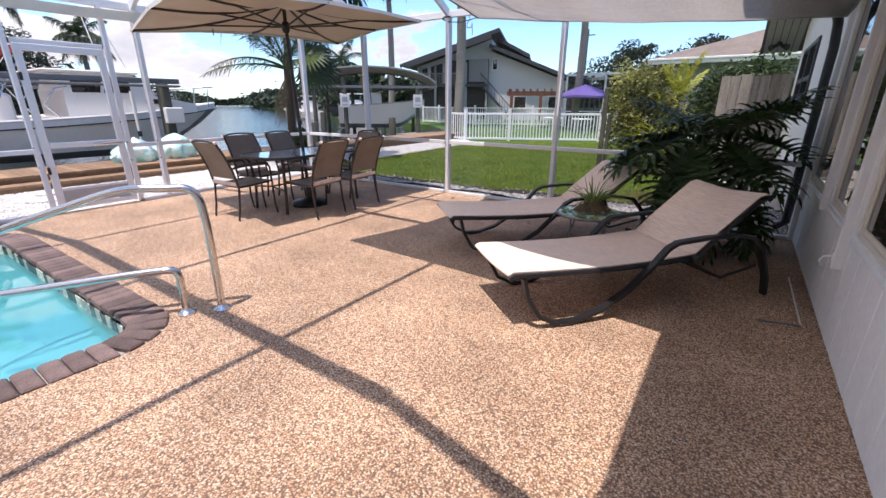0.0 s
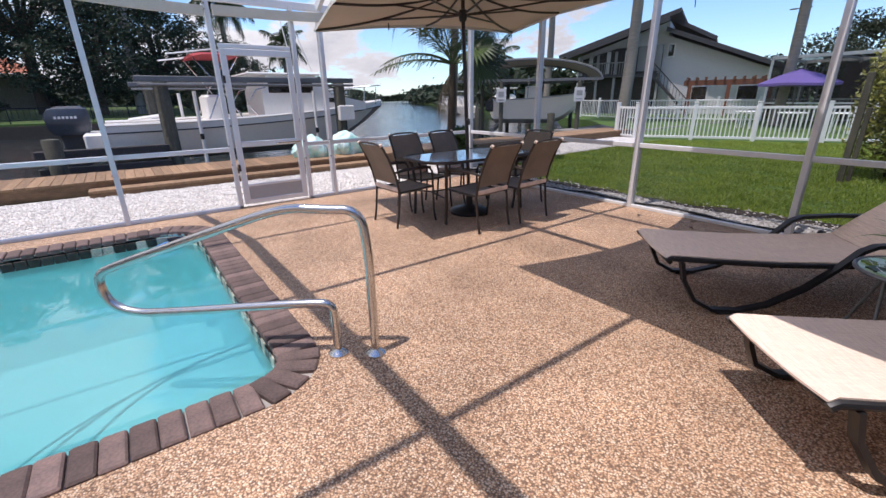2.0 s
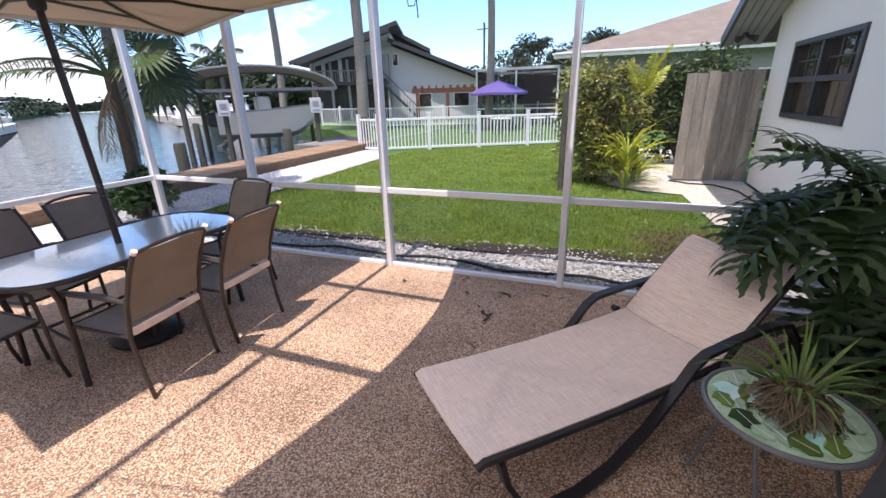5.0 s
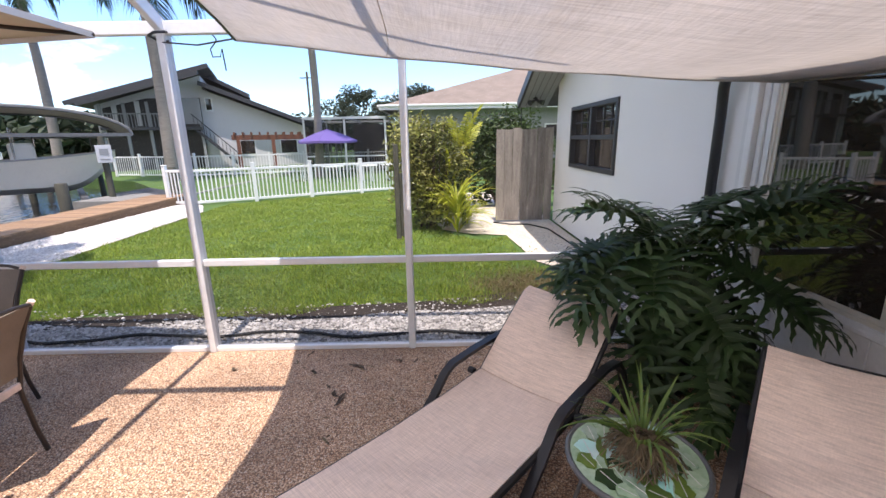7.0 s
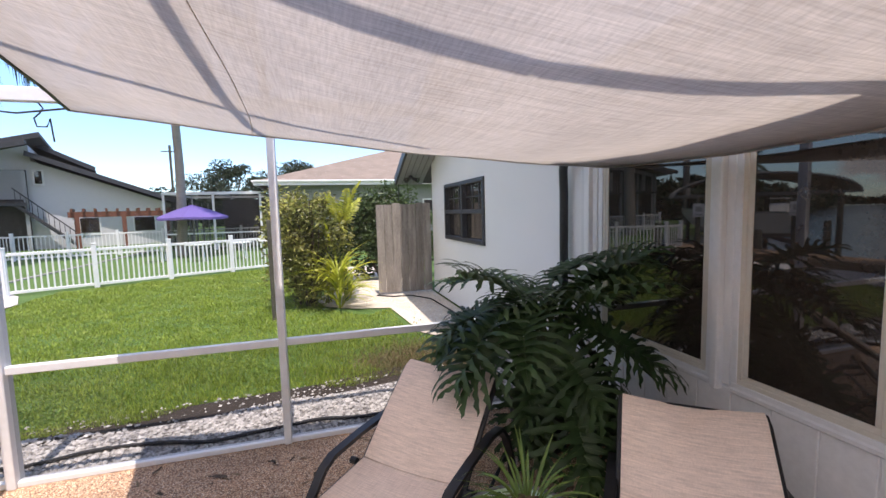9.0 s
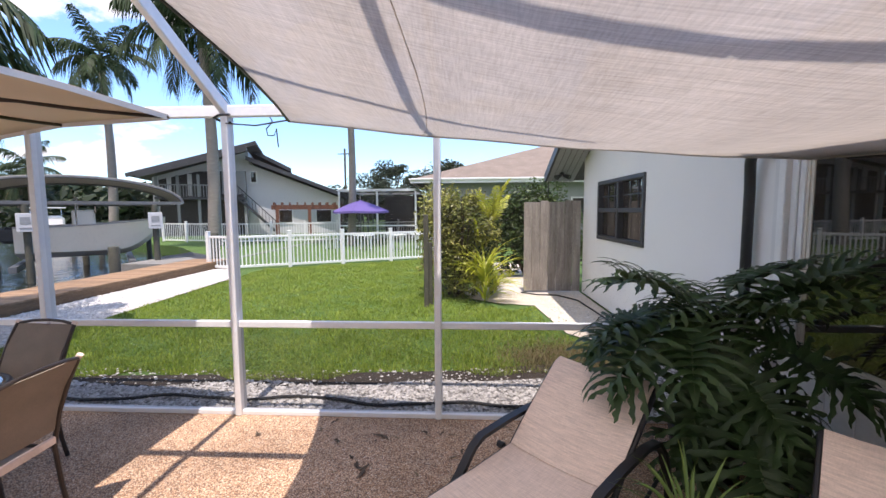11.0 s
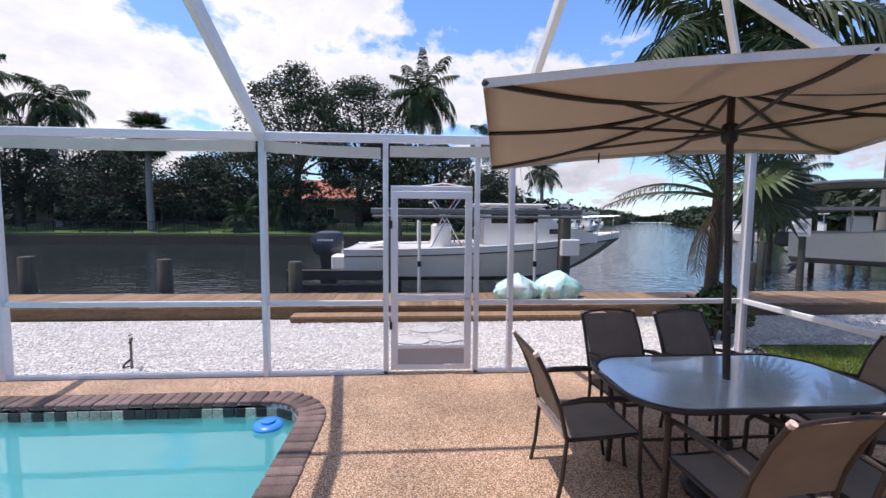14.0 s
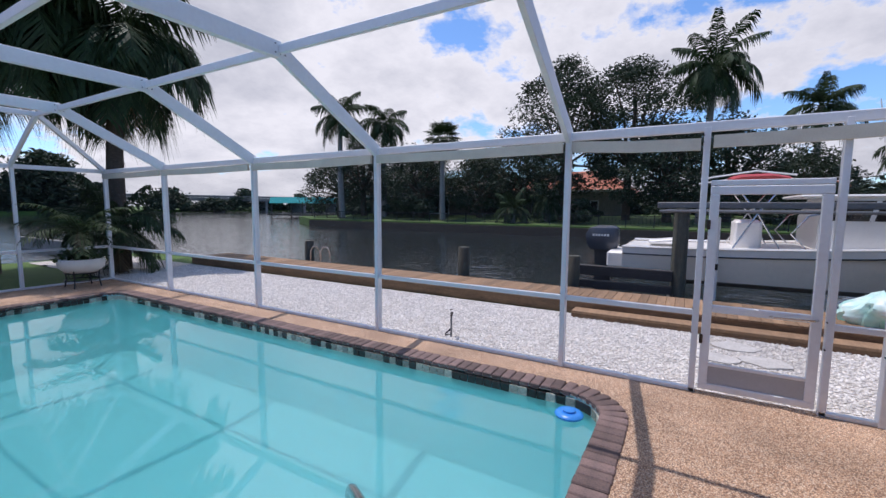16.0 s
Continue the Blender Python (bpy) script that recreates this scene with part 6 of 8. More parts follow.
def tree(base, height, spread, seed, label, leaves=5000, size=0.20, material=None, clumps=26, low=0.3, trunk_r=0.22, group=""):
    """A broadleaf tree: forked trunk, limbs to clumps, and many small leaves round each clump."""
    rng = np.random.default_rng(seed)
    rnd = random.Random(seed)
    t = thing("tree", label, "tree", group=group)
    b = Vector(base)
    part("trunk", Geo().tube([b, b + Vector((0.1, 0.05, height * 0.22)), b + Vector((0.0, 0.1, height * 0.42))], [trunk_r * 1.2, trunk_r, trunk_r * 0.8], 9), M_BROWNTRUNK, t, "", True)
    fork = b + Vector((0, 0.1, height * 0.36))
    pts, cl = [], []
    for k in range(clumps):
        a = k * 2.39996 + rnd.uniform(-0.3, 0.3)
        f = (k + 0.5) / clumps
        z = low + (1 - low) * (0.04 + 0.92 * f ** 0.85)
        rr = spread * math.sqrt(max(0.05, 1 - abs(2 * (z - low) / (1 - low) - 0.85) ** 2.2)) * rnd.uniform(0.35, 1.0)
        cl.append(b + Vector((rr * math.cos(a), rr * math.sin(a), z * height * rnd.uniform(0.9, 1.0))))
    for k, c in enumerate(cl):
        if k % 2 == 0:
            mid = fork.lerp(c, 0.55) + Vector((rnd.uniform(-0.3, 0.3), rnd.uniform(-0.3, 0.3), 0.2))
            part("limb", Geo().tube([fork + Vector((0, 0, rnd.uniform(-0.3, 0.3))), mid, c], [trunk_r * 0.45, trunk_r * 0.28, trunk_r * 0.1], 6), M_BROWNTRUNK, t, "", True)
    per = leaves // clumps
    for c in cl:
        rad = spread * rnd.uniform(0.20, 0.42)
        q = rng.normal(size=(per, 3))
        q /= np.linalg.norm(q, axis=1, keepdims=True)
        q *= (rng.random((per, 1)) ** 0.45) * rad
        q[:, 2] *= 0.62
        pts.append(q + np.array(c))
    pts = np.concatenate(pts)
    part("crown", scatter_mesh("crown", pts, rng.uniform(0.6, 1.3, len(pts)) * size, rng, material or M_FARLEAF), None, t, "uneven leafy crown with gaps")
    return t


# the palm by the table, its fan-leaved neighbour, and the vines at the foot
palm((-8.35, 7.25, -0.06), (-8.75, 7.75, 4.5), 0.085, 20, 2.3, 0.62, 21, "leaning palm with a slim grey trunk behind the table", trunk=M_PALMTRUNK, dry=2, droop=1.3)


def fan_palm():
    rnd = random.Random(8)
    t = thing("fan_palm", "young palm with broad fan leaves and dry skirts", "palm tree")
    part("trunk", Geo().tube([(-8.1, 7.1, -0.06), (-8.05, 7.1, 1.0), (-7.95, 7.05, 2.05)], [0.105, 0.085, 0.065], 10), M_BROWNTRUNK, t, "", True)
    top = Vector((-7.95, 7.05, 2.05))
    for k, (yaw, lift) in enumerate(((0.95, 0.30), (0.65, 0.0), (1.3, 0.55), (0.35, 0.5))):
        g = Geo()
        fan_leaf(g, top, yaw, lift, 0.55, 0.66, rnd, (1.25, 1.0, 1.4, 0.6)[k])
        part("leaf", g, M_FROND if k < 2 else M_YOUNGFROND, t, "")
    for k, (yaw, lift, ln, droop) in enumerate(((3.5, 0.45, 1.9, 0.9), (3.9, 0.25, 1.7, 0.7), (3.0, 0.9, 1.6, 0.8), (-1.2, 1.2, 1.5, 0.6), (0.5, 1.15, 1.6, 0.7), (1.6, 1.2, 1.5, 0.7), (2.3, 0.8, 1.5, 1.0), (4.6, 0.95, 1.4, 0.9))):
        g = Geo()
        frond(g, top, yaw, lift, ln, droop, 30, 0.36, 0.012, 0.35, rnd)
        part("leaf", g, M_YOUNGFROND, t, "")
    for k in range(4):
        g = Geo()
        frond(g, top - Vector((0, 0, 0.15)), 2.2 + 0.9 * k, -0.9, 1.0, 0.7, 14, 0.25, 0.012, 1.0, rnd)
        part("dry_leaf", g, M_DRY, t, "hanging dry leaf")


fan_palm()


def leafy(name, label, category, centre, radii, count, size, seed, material, squash=0.6, stems=6, group=""):
    rng = np.random.default_rng(seed)
    rnd = random.Random(seed)
    t = thing(name, label, category, group=group)
    c = Vector(centre)
    for k in range(stems):
        a = rnd.uniform(0, 6.28)
        tip = c + Vector((radii[0] * 0.6 * math.cos(a), radii[1] * 0.6 * math.sin(a), radii[2] * rnd.uniform(0.1, 0.7)))
        foot = Vector((c.x + 0.12 * math.cos(a), c.y + 0.12 * math.sin(a), c.z - radii[2]))
        part("stem", Geo().tube([foot, foot.lerp(tip, 0.5) + Vector((0.05, 0, 0.05)), tip], [0.022, 0.015, 0.007], 5), M_BROWNTRUNK, t, "", True)
    blobs = max(8, int(count / 220))
    pts = []
    for k in range(blobs):
        q = rng.normal(size=3); q /= np.linalg.norm(q); q *= rng.random() ** 0.4 * 0.82
        o = np.array(c) + q * np.array(radii)
        w = rng.normal(size=(count // blobs, 3)); w /= np.linalg.norm(w, axis=1, keepdims=True)
        w *= rng.random((len(w), 1)) ** 0.4 * rng.uniform(0.22, 0.42) * np.array(radii)
        pts.append(o + w)
    pts = np.concatenate(pts)
    pts = pts[pts[:, 2] > c.z - radii[2]]
    part("foliage", scatter_mesh("foliage", pts, rng.uniform(0.6, 1.4, len(pts)) * size, rng, material, squash), None, t, "dense small leaves")
    return t


leafy("vine", "dark green vines round the foot of the palm", "plant", (-7.9, 7.05, 0.42), (0.62, 0.5, 0.48), 1500, 0.075, 4, M_PHILO, stems=4)
# the sunlit bush by the path, its yellow companions and the ivy behind the gate
leafy("bush", "tall variegated yellow-green bush beside the sandy path", "bush", (-1.62, 11.85, 1.22), (0.92, 0.85, 1.32), 9500, 0.05, 6, M_BUSH, stems=14)
leafy("hedge", "dark ivy hedge along the boundary", "hedge", (0.4, 14.6, 1.15), (1.9, 0.7, 1.35), 12000, 0.07, 9, M_YOUNGFROND, stems=8)
leafy("hedge", "dark shaded shrubs behind the path", "hedge", (-1.4, 14.3, 0.7), (0.9, 0.8, 0.9), 3000, 0.07, 10, M_FROND, stems=5)


def croton(x, y, n, length, seed, lift0):
    rnd = random.Random(seed)
    t = thing("croton", "clump of bright yellow arching strap leaves", "plant", group="yellow plants by the path")
    for k in range(n):
        g = Geo()
        a = rnd.uniform(0, 6.28)
        strap_leaf(g, (x + 0.05 * math.cos(a), y + 0.05 * math.sin(a), -0.03 + rnd.uniform(0, lift0)), a, rnd.uniform(0.7, 1.1) * length, rnd.uniform(0.018, 0.03), rnd.uniform(0.8, 2.0), rnd.uniform(0.7, 1.4), 6)
        part("leaf", g, M_CROTON, t, "", True)


croton(-1.02, 11.25, 80, 0.95, 1, 0.7)
croton(-0.8, 12.1, 44, 0.7, 2, 0.2)
croton(-1.15, 11.6, 36, 0.6, 3, 1.4)
croton(-1.0, 12.9, 22, 0.6, 4, 0.3)


def yellow_frond():
    t = thing("yellow_palm", "young palm with bright yellow fronds in the bush", "plant")
    rnd = random.Random(2)
    part("stem", Geo().tube([(-0.85, 11.9, -0.05), (-0.85, 11.9, 1.5)], [0.05, 0.03], 6), M_STEM, t)
    for k in range(8):
        g = Geo()
        frond(g, (-0.85, 11.9, 1.40), k * 2.4, rnd.uniform(1.05, 1.5), rnd.uniform(0.7, 1.1), 0.6, 18, 0.17, 0.018, 0.3, rnd)
        part("leaf", g, M_YELLOWFROND, t)


yellow_frond()


def dark_post():
    t = thing("fence_post", "dark weathered post standing in the bush", "post")
    part("post", Geo().box((-2.12, 10.75, 0.8), (0.09, 0.07, 1.75), bev=0.008), M_PILE, t)
    part("post", Geo().box((-2.06, 10.98, 0.55), (0.07, 0.05, 1.2), bev=0.008), M_PILE, t)


dark_post()


# ---- white picket fence ----
FENCES = []


def picket_fence(points, height, z, step, label):
    f = thing("picket_fence", label, "fence")
    picket = Geo().box((0, 0, height * 0.5), (0.038, 0.022, height - 0.14), bev=0.003).mesh("picket", M_FENCE)
    post_m = Geo().box((0, 0, height / 2 + 0.03), (0.11, 0.11, height + 0.06), bev=0.008).box((0, 0, height + 0.075), (0.13, 0.13, 0.03), bev=0.01).mesh("post", M_FENCE)
    for (x0, y0), (x1, y1) in zip(points, points[1:]):
        a, b = Vector((x0, y0, z)), Vector((x1, y1, z))
        d = b - a
        ang = math.atan2(d.y, d.x)
        bays = max(1, round(d.length / 1.85))
        for k in range(bays + 1):
            p = part("post", post_m, None, f)
            p.location, p.rotation_euler = a.lerp(b, k / bays), (0, 0, ang)
        for zz in (0.10, height - 0.09):
            part("rail", Geo().bar(a + Vector((0, 0, zz)), b + Vector((0, 0, zz)), 0.045, 0.075, 0.005), M_FENCE, f)
        n = int(d.length / step)
        for k in range(n):
            p = part("picket", picket, None, f)
            p.location, p.rotation_euler = a.lerp(b, (k + 0.5) / n), (0, 0, ang)
    return f


picket_fence([(-9.55, 15.9), (-8.7, 15.7), (-2.6, 18.9), (-0.4, 20.0)], 1.12, -0.06, 0.118, "white vinyl picket fence across the lawn")
picket_fence([(-20.5, 28.6), (-15.0, 27.2), (-4.0, 31.0)], 1.2, -0.06, 0.15, "white vinyl fence round the next garden")


def gate():
    g = thing("wooden_gate", "grey weathered board gate beside the house", "gate")
    x0, x1, y = -0.145, 1.06, 12.185
    n = 7
    w = (x1 - x0) / n
    rnd = random.Random(4)
    for k in range(n):
        h = 1.93 + rnd.uniform(-0.02, 0.02)
        part("board", Geo().box((x0 + w * (k + 0.5), y + rnd.uniform(-0.004, 0.004), h / 2), (w - 0.006, 0.02, h), Euler((0, rnd.uniform(-0.006, 0.006), 0)).to_matrix(), 0.003), M_GATE, g)
    for z in (0.35, 1.62):
        part("cross_rail", Geo().box(((x0 + x1) / 2, y + 0.035, z), (x1 - x0, 0.04, 0.09), bev=0.004), M_GATE, g)


gate()


def wall_lamp():
    l = thing("security_lamp", "dark twin-head lamp under the gable eave", "lamp")
    part("bracket", Geo().tube([(0.72, 12.55, 2.50), (0.72, 12.55, 2.62)], 0.05, 10), M_BLACK, l)
    for s in (-1, 1):
        part("head", Geo().tube([(0.72 + s * 0.03, 12.5, 2.5), (0.72 + s * 0.14, 12.4, 2.45)], [0.03, 0.06], 10), M_BLACK, l, "", True)


wall_lamp()

chain = [(0.50, 12.95, 2.45 - 0.06 * k) for k in range(8)]
ch = thing("rain_chain", "short black rain chain hanging at the eave", "chain")
for a, b in zip(chain, chain[1:]):
    part("link", Geo().tube([a, ((a[0] + 0.012), a[1], (a[2] + b[2]) / 2), b], 0.012, 5), M_BLACK, ch)


# ---- neighbours ----
def box_house(name, label, x0, y0, x1, y1, h, ridge, wall_m, roof_m, along="x", over=0.6, windows=(), hip=0.0, z=-0.1, yaw=0.0):
    t = thing(name, label, "house")
    cx, cy = (x0 + x1) / 2, (y0 + y1) / 2
    sx, sy = (x1 - x0) / 2, (y1 - y0) / 2
    t.matrix_world = pose(cx, cy, z, 0, 0, yaw)
    w = Geo().box((0, 0, h / 2), (2 * sx, 2 * sy, h))
    if not hip:
        if along == "x":
            w.loft([[(x, -sy, h), (x, sy, h), (x, 0, ridge)] for x in (-sx, sx)])
        else:
            w.loft([[(-sx, y, h), (sx, y, h), (0, y, ridge)] for y in (-sy, sy)])
    part("wall", w, wall_m, t)
    r = Geo()
    th = 0.16
    ox, oy = sx + over, sy + over
    if along == "x":
        e = [(-ox, -oy, h - 0.1), (ox, -oy, h - 0.1), (ox, oy, h - 0.1), (-ox, oy, h - 0.1)]
        a, b = (-ox + hip, 0, ridge), (ox - hip, 0, ridge)
    else:
        e = [(-ox, -oy, h - 0.1), (ox, -oy, h - 0.1), (ox, oy, h - 0.1), (-ox, oy, h - 0.1)]
        a, b = (0, -oy + hip, ridge), (0, oy - hip, ridge)
    up = lambda p: (p[0], p[1], p[2] + th)
    if along == "x":
        faces = [(0, 1, 5, 4), (1, 2, 5), (2, 3, 4, 5), (3, 0, 4)]
    else:
        faces = [(0, 1, 4), (1, 2, 5, 4), (2, 3, 5), (3, 0, 4, 5)]
    pts = e + [a, b]
    r.add([up(p) for p in pts], faces)
    r.add(e + [up(p) for p in e], [(k, (k + 1) % 4, 4 + (k + 1) % 4, 4 + k) for k in range(4)] + [(3, 2, 1, 0)])
    part("roof", r, roof_m, t)
    for (ax, ay), (bx, by) in (((-ox, -oy), (ox, -oy)), ((-ox, -oy), (-ox, oy)), ((ox, -oy), (ox, oy))):
        side = Vector(((ax + bx) / 2, (ay + by) / 2, 0)).normalized() * 0.03
        part("fascia", Geo().bar((ax + side.x, ay + side.y, h - 0.04), (bx + side.x, by + side.y, h - 0.04), 0.04, 0.26), M_WHITE, t)
        part("gutter", Geo().bar((ax + 3 * side.x, ay + 3 * side.y, h + 0.06), (bx + 3 * side.x, by + 3 * side.y, h + 0.06), 0.12, 0.11, 0.02), M_WHITE, t, "white rain gutter")
    for face, u, zc, ww, hh in windows:
        win = None
        if face == "-y":
            win = part("window", Geo().box((u, -sy - 0.02, zc), (ww + 0.16, 0.06, hh + 0.16)), M_WHITE, t)
            part("pane", Geo().box((u, -sy - 0.06, zc), (ww, 0.03, hh)), M_WINDOW, win, "dark glass")
            part("mullion", Geo().box((u, -sy - 0.08, zc), (0.06, 0.02, hh)), M_WHITE, win)
        elif face == "-x":
            win = part("window", Geo().box((-sx - 0.02, u, zc), (0.06, ww + 0.16, hh + 0.16)), M_WHITE, t)
            part("pane", Geo().box((-sx - 0.06, u, zc), (0.03, ww, hh)), M_WINDOW, win, "dark glass")
            part("mullion", Geo().box((-sx - 0.08, u, zc), (0.02, 0.06, hh)), M_WHITE, win)
        else:
            win = part("window", Geo().box((sx + 0.02, u, zc), (0.06, ww + 0.16, hh + 0.16)), M_WHITE, t)
            part("pane", Geo().box((sx + 0.06, u, zc), (0.03, ww, hh)), M_WINDOW, win, "dark glass")
            part("mullion", Geo().box((sx + 0.08, u, zc), (0.02, 0.06, hh)), M_WHITE, win)
    return t


# wall takes the dark soffit grey: the eave's shade put into its colour
box_house("house", "single-storey house with brown shingle hip roof", -3.7, 28.5, 14, 40, 3.62, 6.3, M_SOFFIT, M_SHINGLE, "x", 0.9, (("-y", -4.5, 1.9, 1.6, 1.3), ("-y", 0.5, 1.9, 1.6, 1.3)), hip=8.8)


def two_storey():
    t = thing("house", "grey two-storey canal house with asymmetric gable and dark porch", "house", pose(-19.3, 36.8, -0.1, 0, 0, 22))
    prof = [(-6.6, 0.0), (-6.6, 4.55), (0.2, 6.75), (0.25, 5.75), (7.7, 2.95), (7.7, 0.0)]
    part("wall", Geo().loft([[(x, 0.0, z) for x, z in prof[::-1]], [(x, 11.0, z) for x, z in prof[::-1]]]), M_GREYHOUSE, t, "grey painted gable wall")
    for (xa, za), (xb, zb), ya, yb in (((-7.9, 4.55), (0.9, 7.25), -1.2, 11.5), ((-7.0, 4.45), (0.3, 6.62), -2.2, -1.2), ((0.1, 6.1), (8.3, 2.95), -0.9, 11.5), ((0.2, 7.2), (3.4, 5.6), 3.0, 11.5)):
        part("roof", Geo().loft([[(xa, y, za), (xb, y, zb), (xb, y, zb + 0.2), (xa, y, za + 0.2)] for y in (ya, yb)]), M_DARKROOF, t, "dark sloping roof plane")
        part("barge_board", Geo().bar((xa, ya - 0.03, za + 0.02), (xb, ya - 0.03, zb + 0.02), 0.05, 0.28), M_DARKFRAME, t)
    # flat slab on the wall; its near-black paints the shade of the recess
    part("porch", Geo().loft([[(x, y, z) for x, z in ((-6.1, 0.05), (-6.1, 4.35), (-3.4, 5.05), (0.0, 5.15), (0.0, 0.05))][::-1] for y in (-0.25, 0.02)]), M_PORCHSHADE, t, "near-black slab standing in for the shaded screened porch")
    part("stair_wall", Geo().box((-0.9, -0.3, 4.2), (1.7, 0.1, 1.85)), M_SOFFIT, t, "grey wall beside the stair head")
    for x in (-6.1, -4.7, -3.3, -1.9, -0.05):
        part("porch_post", Geo().box((x, -0.9, 2.3), (0.18, 0.16, 4.6 + 0.12 * (x + 6.1))), M_SOFFIT, t)
    for x in (-5.4, -4.0, -2.6):
        part("curtain", Geo().box((x, -0.32, 4.0), (0.3, 0.06, 1.7)), M_GREYHOUSE, t, "pale strip of blind behind the screen")
    part("balcony", Geo().box((-3.1, -0.6, 2.95), (6.2, 1.1, 0.2)), M_DARKFRAME, t, "dark balcony slab")
    part("balcony_rail", Geo().bar((-6.1, -1.1, 3.95), (-1.9, -1.1, 3.95), 0.07, 0.08), M_SOFFIT, t)
    bal = Geo().box((0, 0, 0), (0.04, 0.04, 0.95)).mesh("baluster", M_SOFFIT)
    for k in range(22):
        p = part("baluster", bal, None, t)
        p.location = (-6.05 + 0.195 * k, -1.1, 3.48)
    part("stair", Geo().bar((-0.6, -0.7, 3.0), (2.3, -0.7, 0.1), 0.8, 0.18), M_DARKFRAME, t, "dark outside stair")
    part("stair_rail", Geo().bar((-0.6, -1.1, 3.95), (2.3, -1.1, 1.0), 0.06, 0.07), M_DARKFRAME, t)
    for k in range(12):
        part("baluster", Geo().box((-0.5 + 0.24 * k, -1.1, 3.35 - 0.243 * k), (0.035, 0.035, 0.95)), M_DARKFRAME, t)
    for x, z, w, h in ((2.9, 1.5, 1.0, 1.0), (6.0, 1.5, 1.2, 1.0), (0.55, 4.7, 0.35, 0.8)):
        win = part("window", Geo().box((x, -0.03, z), (w + 0.2, 0.08, h + 0.2)), M_WHITE, t)
        part("pane", Geo().box((x, -0.08, z), (w, 0.04, h)), M_WINDOW, win, "dark glass")
    pg = thing("pergola", "red-brown timber pergola against the house", "pergola", pose(-14.0, 36.3, -0.1, 0, 0, 22))
    part("beam", Geo().box((0, -1.6, 2.2), (5.4, 0.18, 0.34)), M_REDWOOD, pg)
    for k in range(10):
        part("rafter", Geo().box((-2.5 + 0.55 * k, -0.8, 2.46), (0.12, 2.5, 0.2)), M_REDWOOD, pg)
    for x in (-2.3, 0, 2.3):
        part("post", Geo().box((x, -1.6, 1.1), (0.24, 0.22, 2.2)), M_REDWOOD, pg)


two_storey()


def screen_room():
    t = thing("screen_room", "neighbour's dark screened pool room with white frame", "screen room")
    x0, x1, y0, y1, h = -9.0, -4.4, 28.0, 33.0, 3.0
    xm = (x0 + x1) / 2
    for x in (x0, xm, x1):
        for y in (y0, y1):
            part("post", Geo().box((x, y, h / 2), (0.1, 0.1, h)), M_WHITE, t)
        part("beam", Geo().box((x, (y0 + y1) / 2, h), (0.08, y1 - y0, 0.12)), M_WHITE, t)
    for y in (y0, y1):
        part("beam", Geo().box((xm, y, h), (x1 - x0 + 0.1, 0.1, 0.14)), M_WHITE, t)
    part("chair_rail", Geo().box((xm, y0, 0.9), (x1 - x0, 0.06, 0.07)), M_WHITE, t)
    for a, b in ((x0, xm), (xm, x1)):
        part("screen_panel", quad((a, y0, 0.05), (b, y0, 0.05), (b, y0, h), (a, y0, h)), M_DENSESCREEN, t, "dark fly screen")
        part("roof_screen", quad((a, y0, h + 0.05), (b, y0, h + 0.05), (b, y1, h + 0.05), (a, y1, h + 0.05)), M_DENSESCREEN, t, "dark fly screen")
    part("screen_panel", quad((x0, y0, 0.05), (x0, y1, 0.05), (x0, y1, h), (x0, y0, h)), M_DENSESCREEN, t, "dark fly screen")
    # near-black wall paints in the shade at the back of the room
    part("back_wall", Geo().box((xm + 0.9, y1 - 0.3, 1.4), (x1 - x0 - 1.9, 0.1, 2.8)), M_PORCHSHADE, t, "near-black wall standing in for shade inside the porch")
    for k in range(7):
        part("slat", Geo().box((x0 + 0.35 + 0.3 * k, y0 + 0.8, 1.3), (0.07, 0.05, 2.4)), M_SOFFIT, t, "grey upright of the porch")
    u = thing("garden_umbrella", "purple garden umbrella beyond the fence", "umbrella", pose(-7.0, 25.2, 0))
    part("pole", Geo().tube([(0, 0, -0.1), (0, 0, 2.3)], 0.03, 8), M_GREYMETAL, u)
    n = 8
    g = Geo()
    rings = [[(r * math.cos(2 * math.pi * k / n), r * math.sin(2 * math.pi * k / n), z - (0.04 if k % 2 else 0)) for k in range(n)] for r, z in ((0.02, 2.34), (0.75, 2.1), (1.5, 1.78), (1.5, 1.68))]
    g.loft(rings)
    part("canopy", g, M_PURPLE, u, "purple canvas")
    for k, (x, y) in enumerate(((-6.2, 22.6), (-4.7, 22.9), (-3.6, 23.3), (-8.0, 23.4))):
        c = thing("patio_table", "pale garden furniture behind the fence", "table", pose(x, y, -0.06), "garden furniture")
        part("tabletop", Geo().lathe([(0.02, 0.68), (0.5, 0.68), (0.52, 0.7), (0.5, 0.72), (0.02, 0.72)], (0, 0, 0), 16), M_FENCE, c)
        for q in range(4):
            a = radians(45 + 90 * q)
            part("leg", Geo().tube([(0.35 * math.cos(a), 0.35 * math.sin(a), 0), (0.3 * math.cos(a), 0.3 * math.sin(a), 0.68)], 0.025, 6), M_FENCE, c)


screen_room()


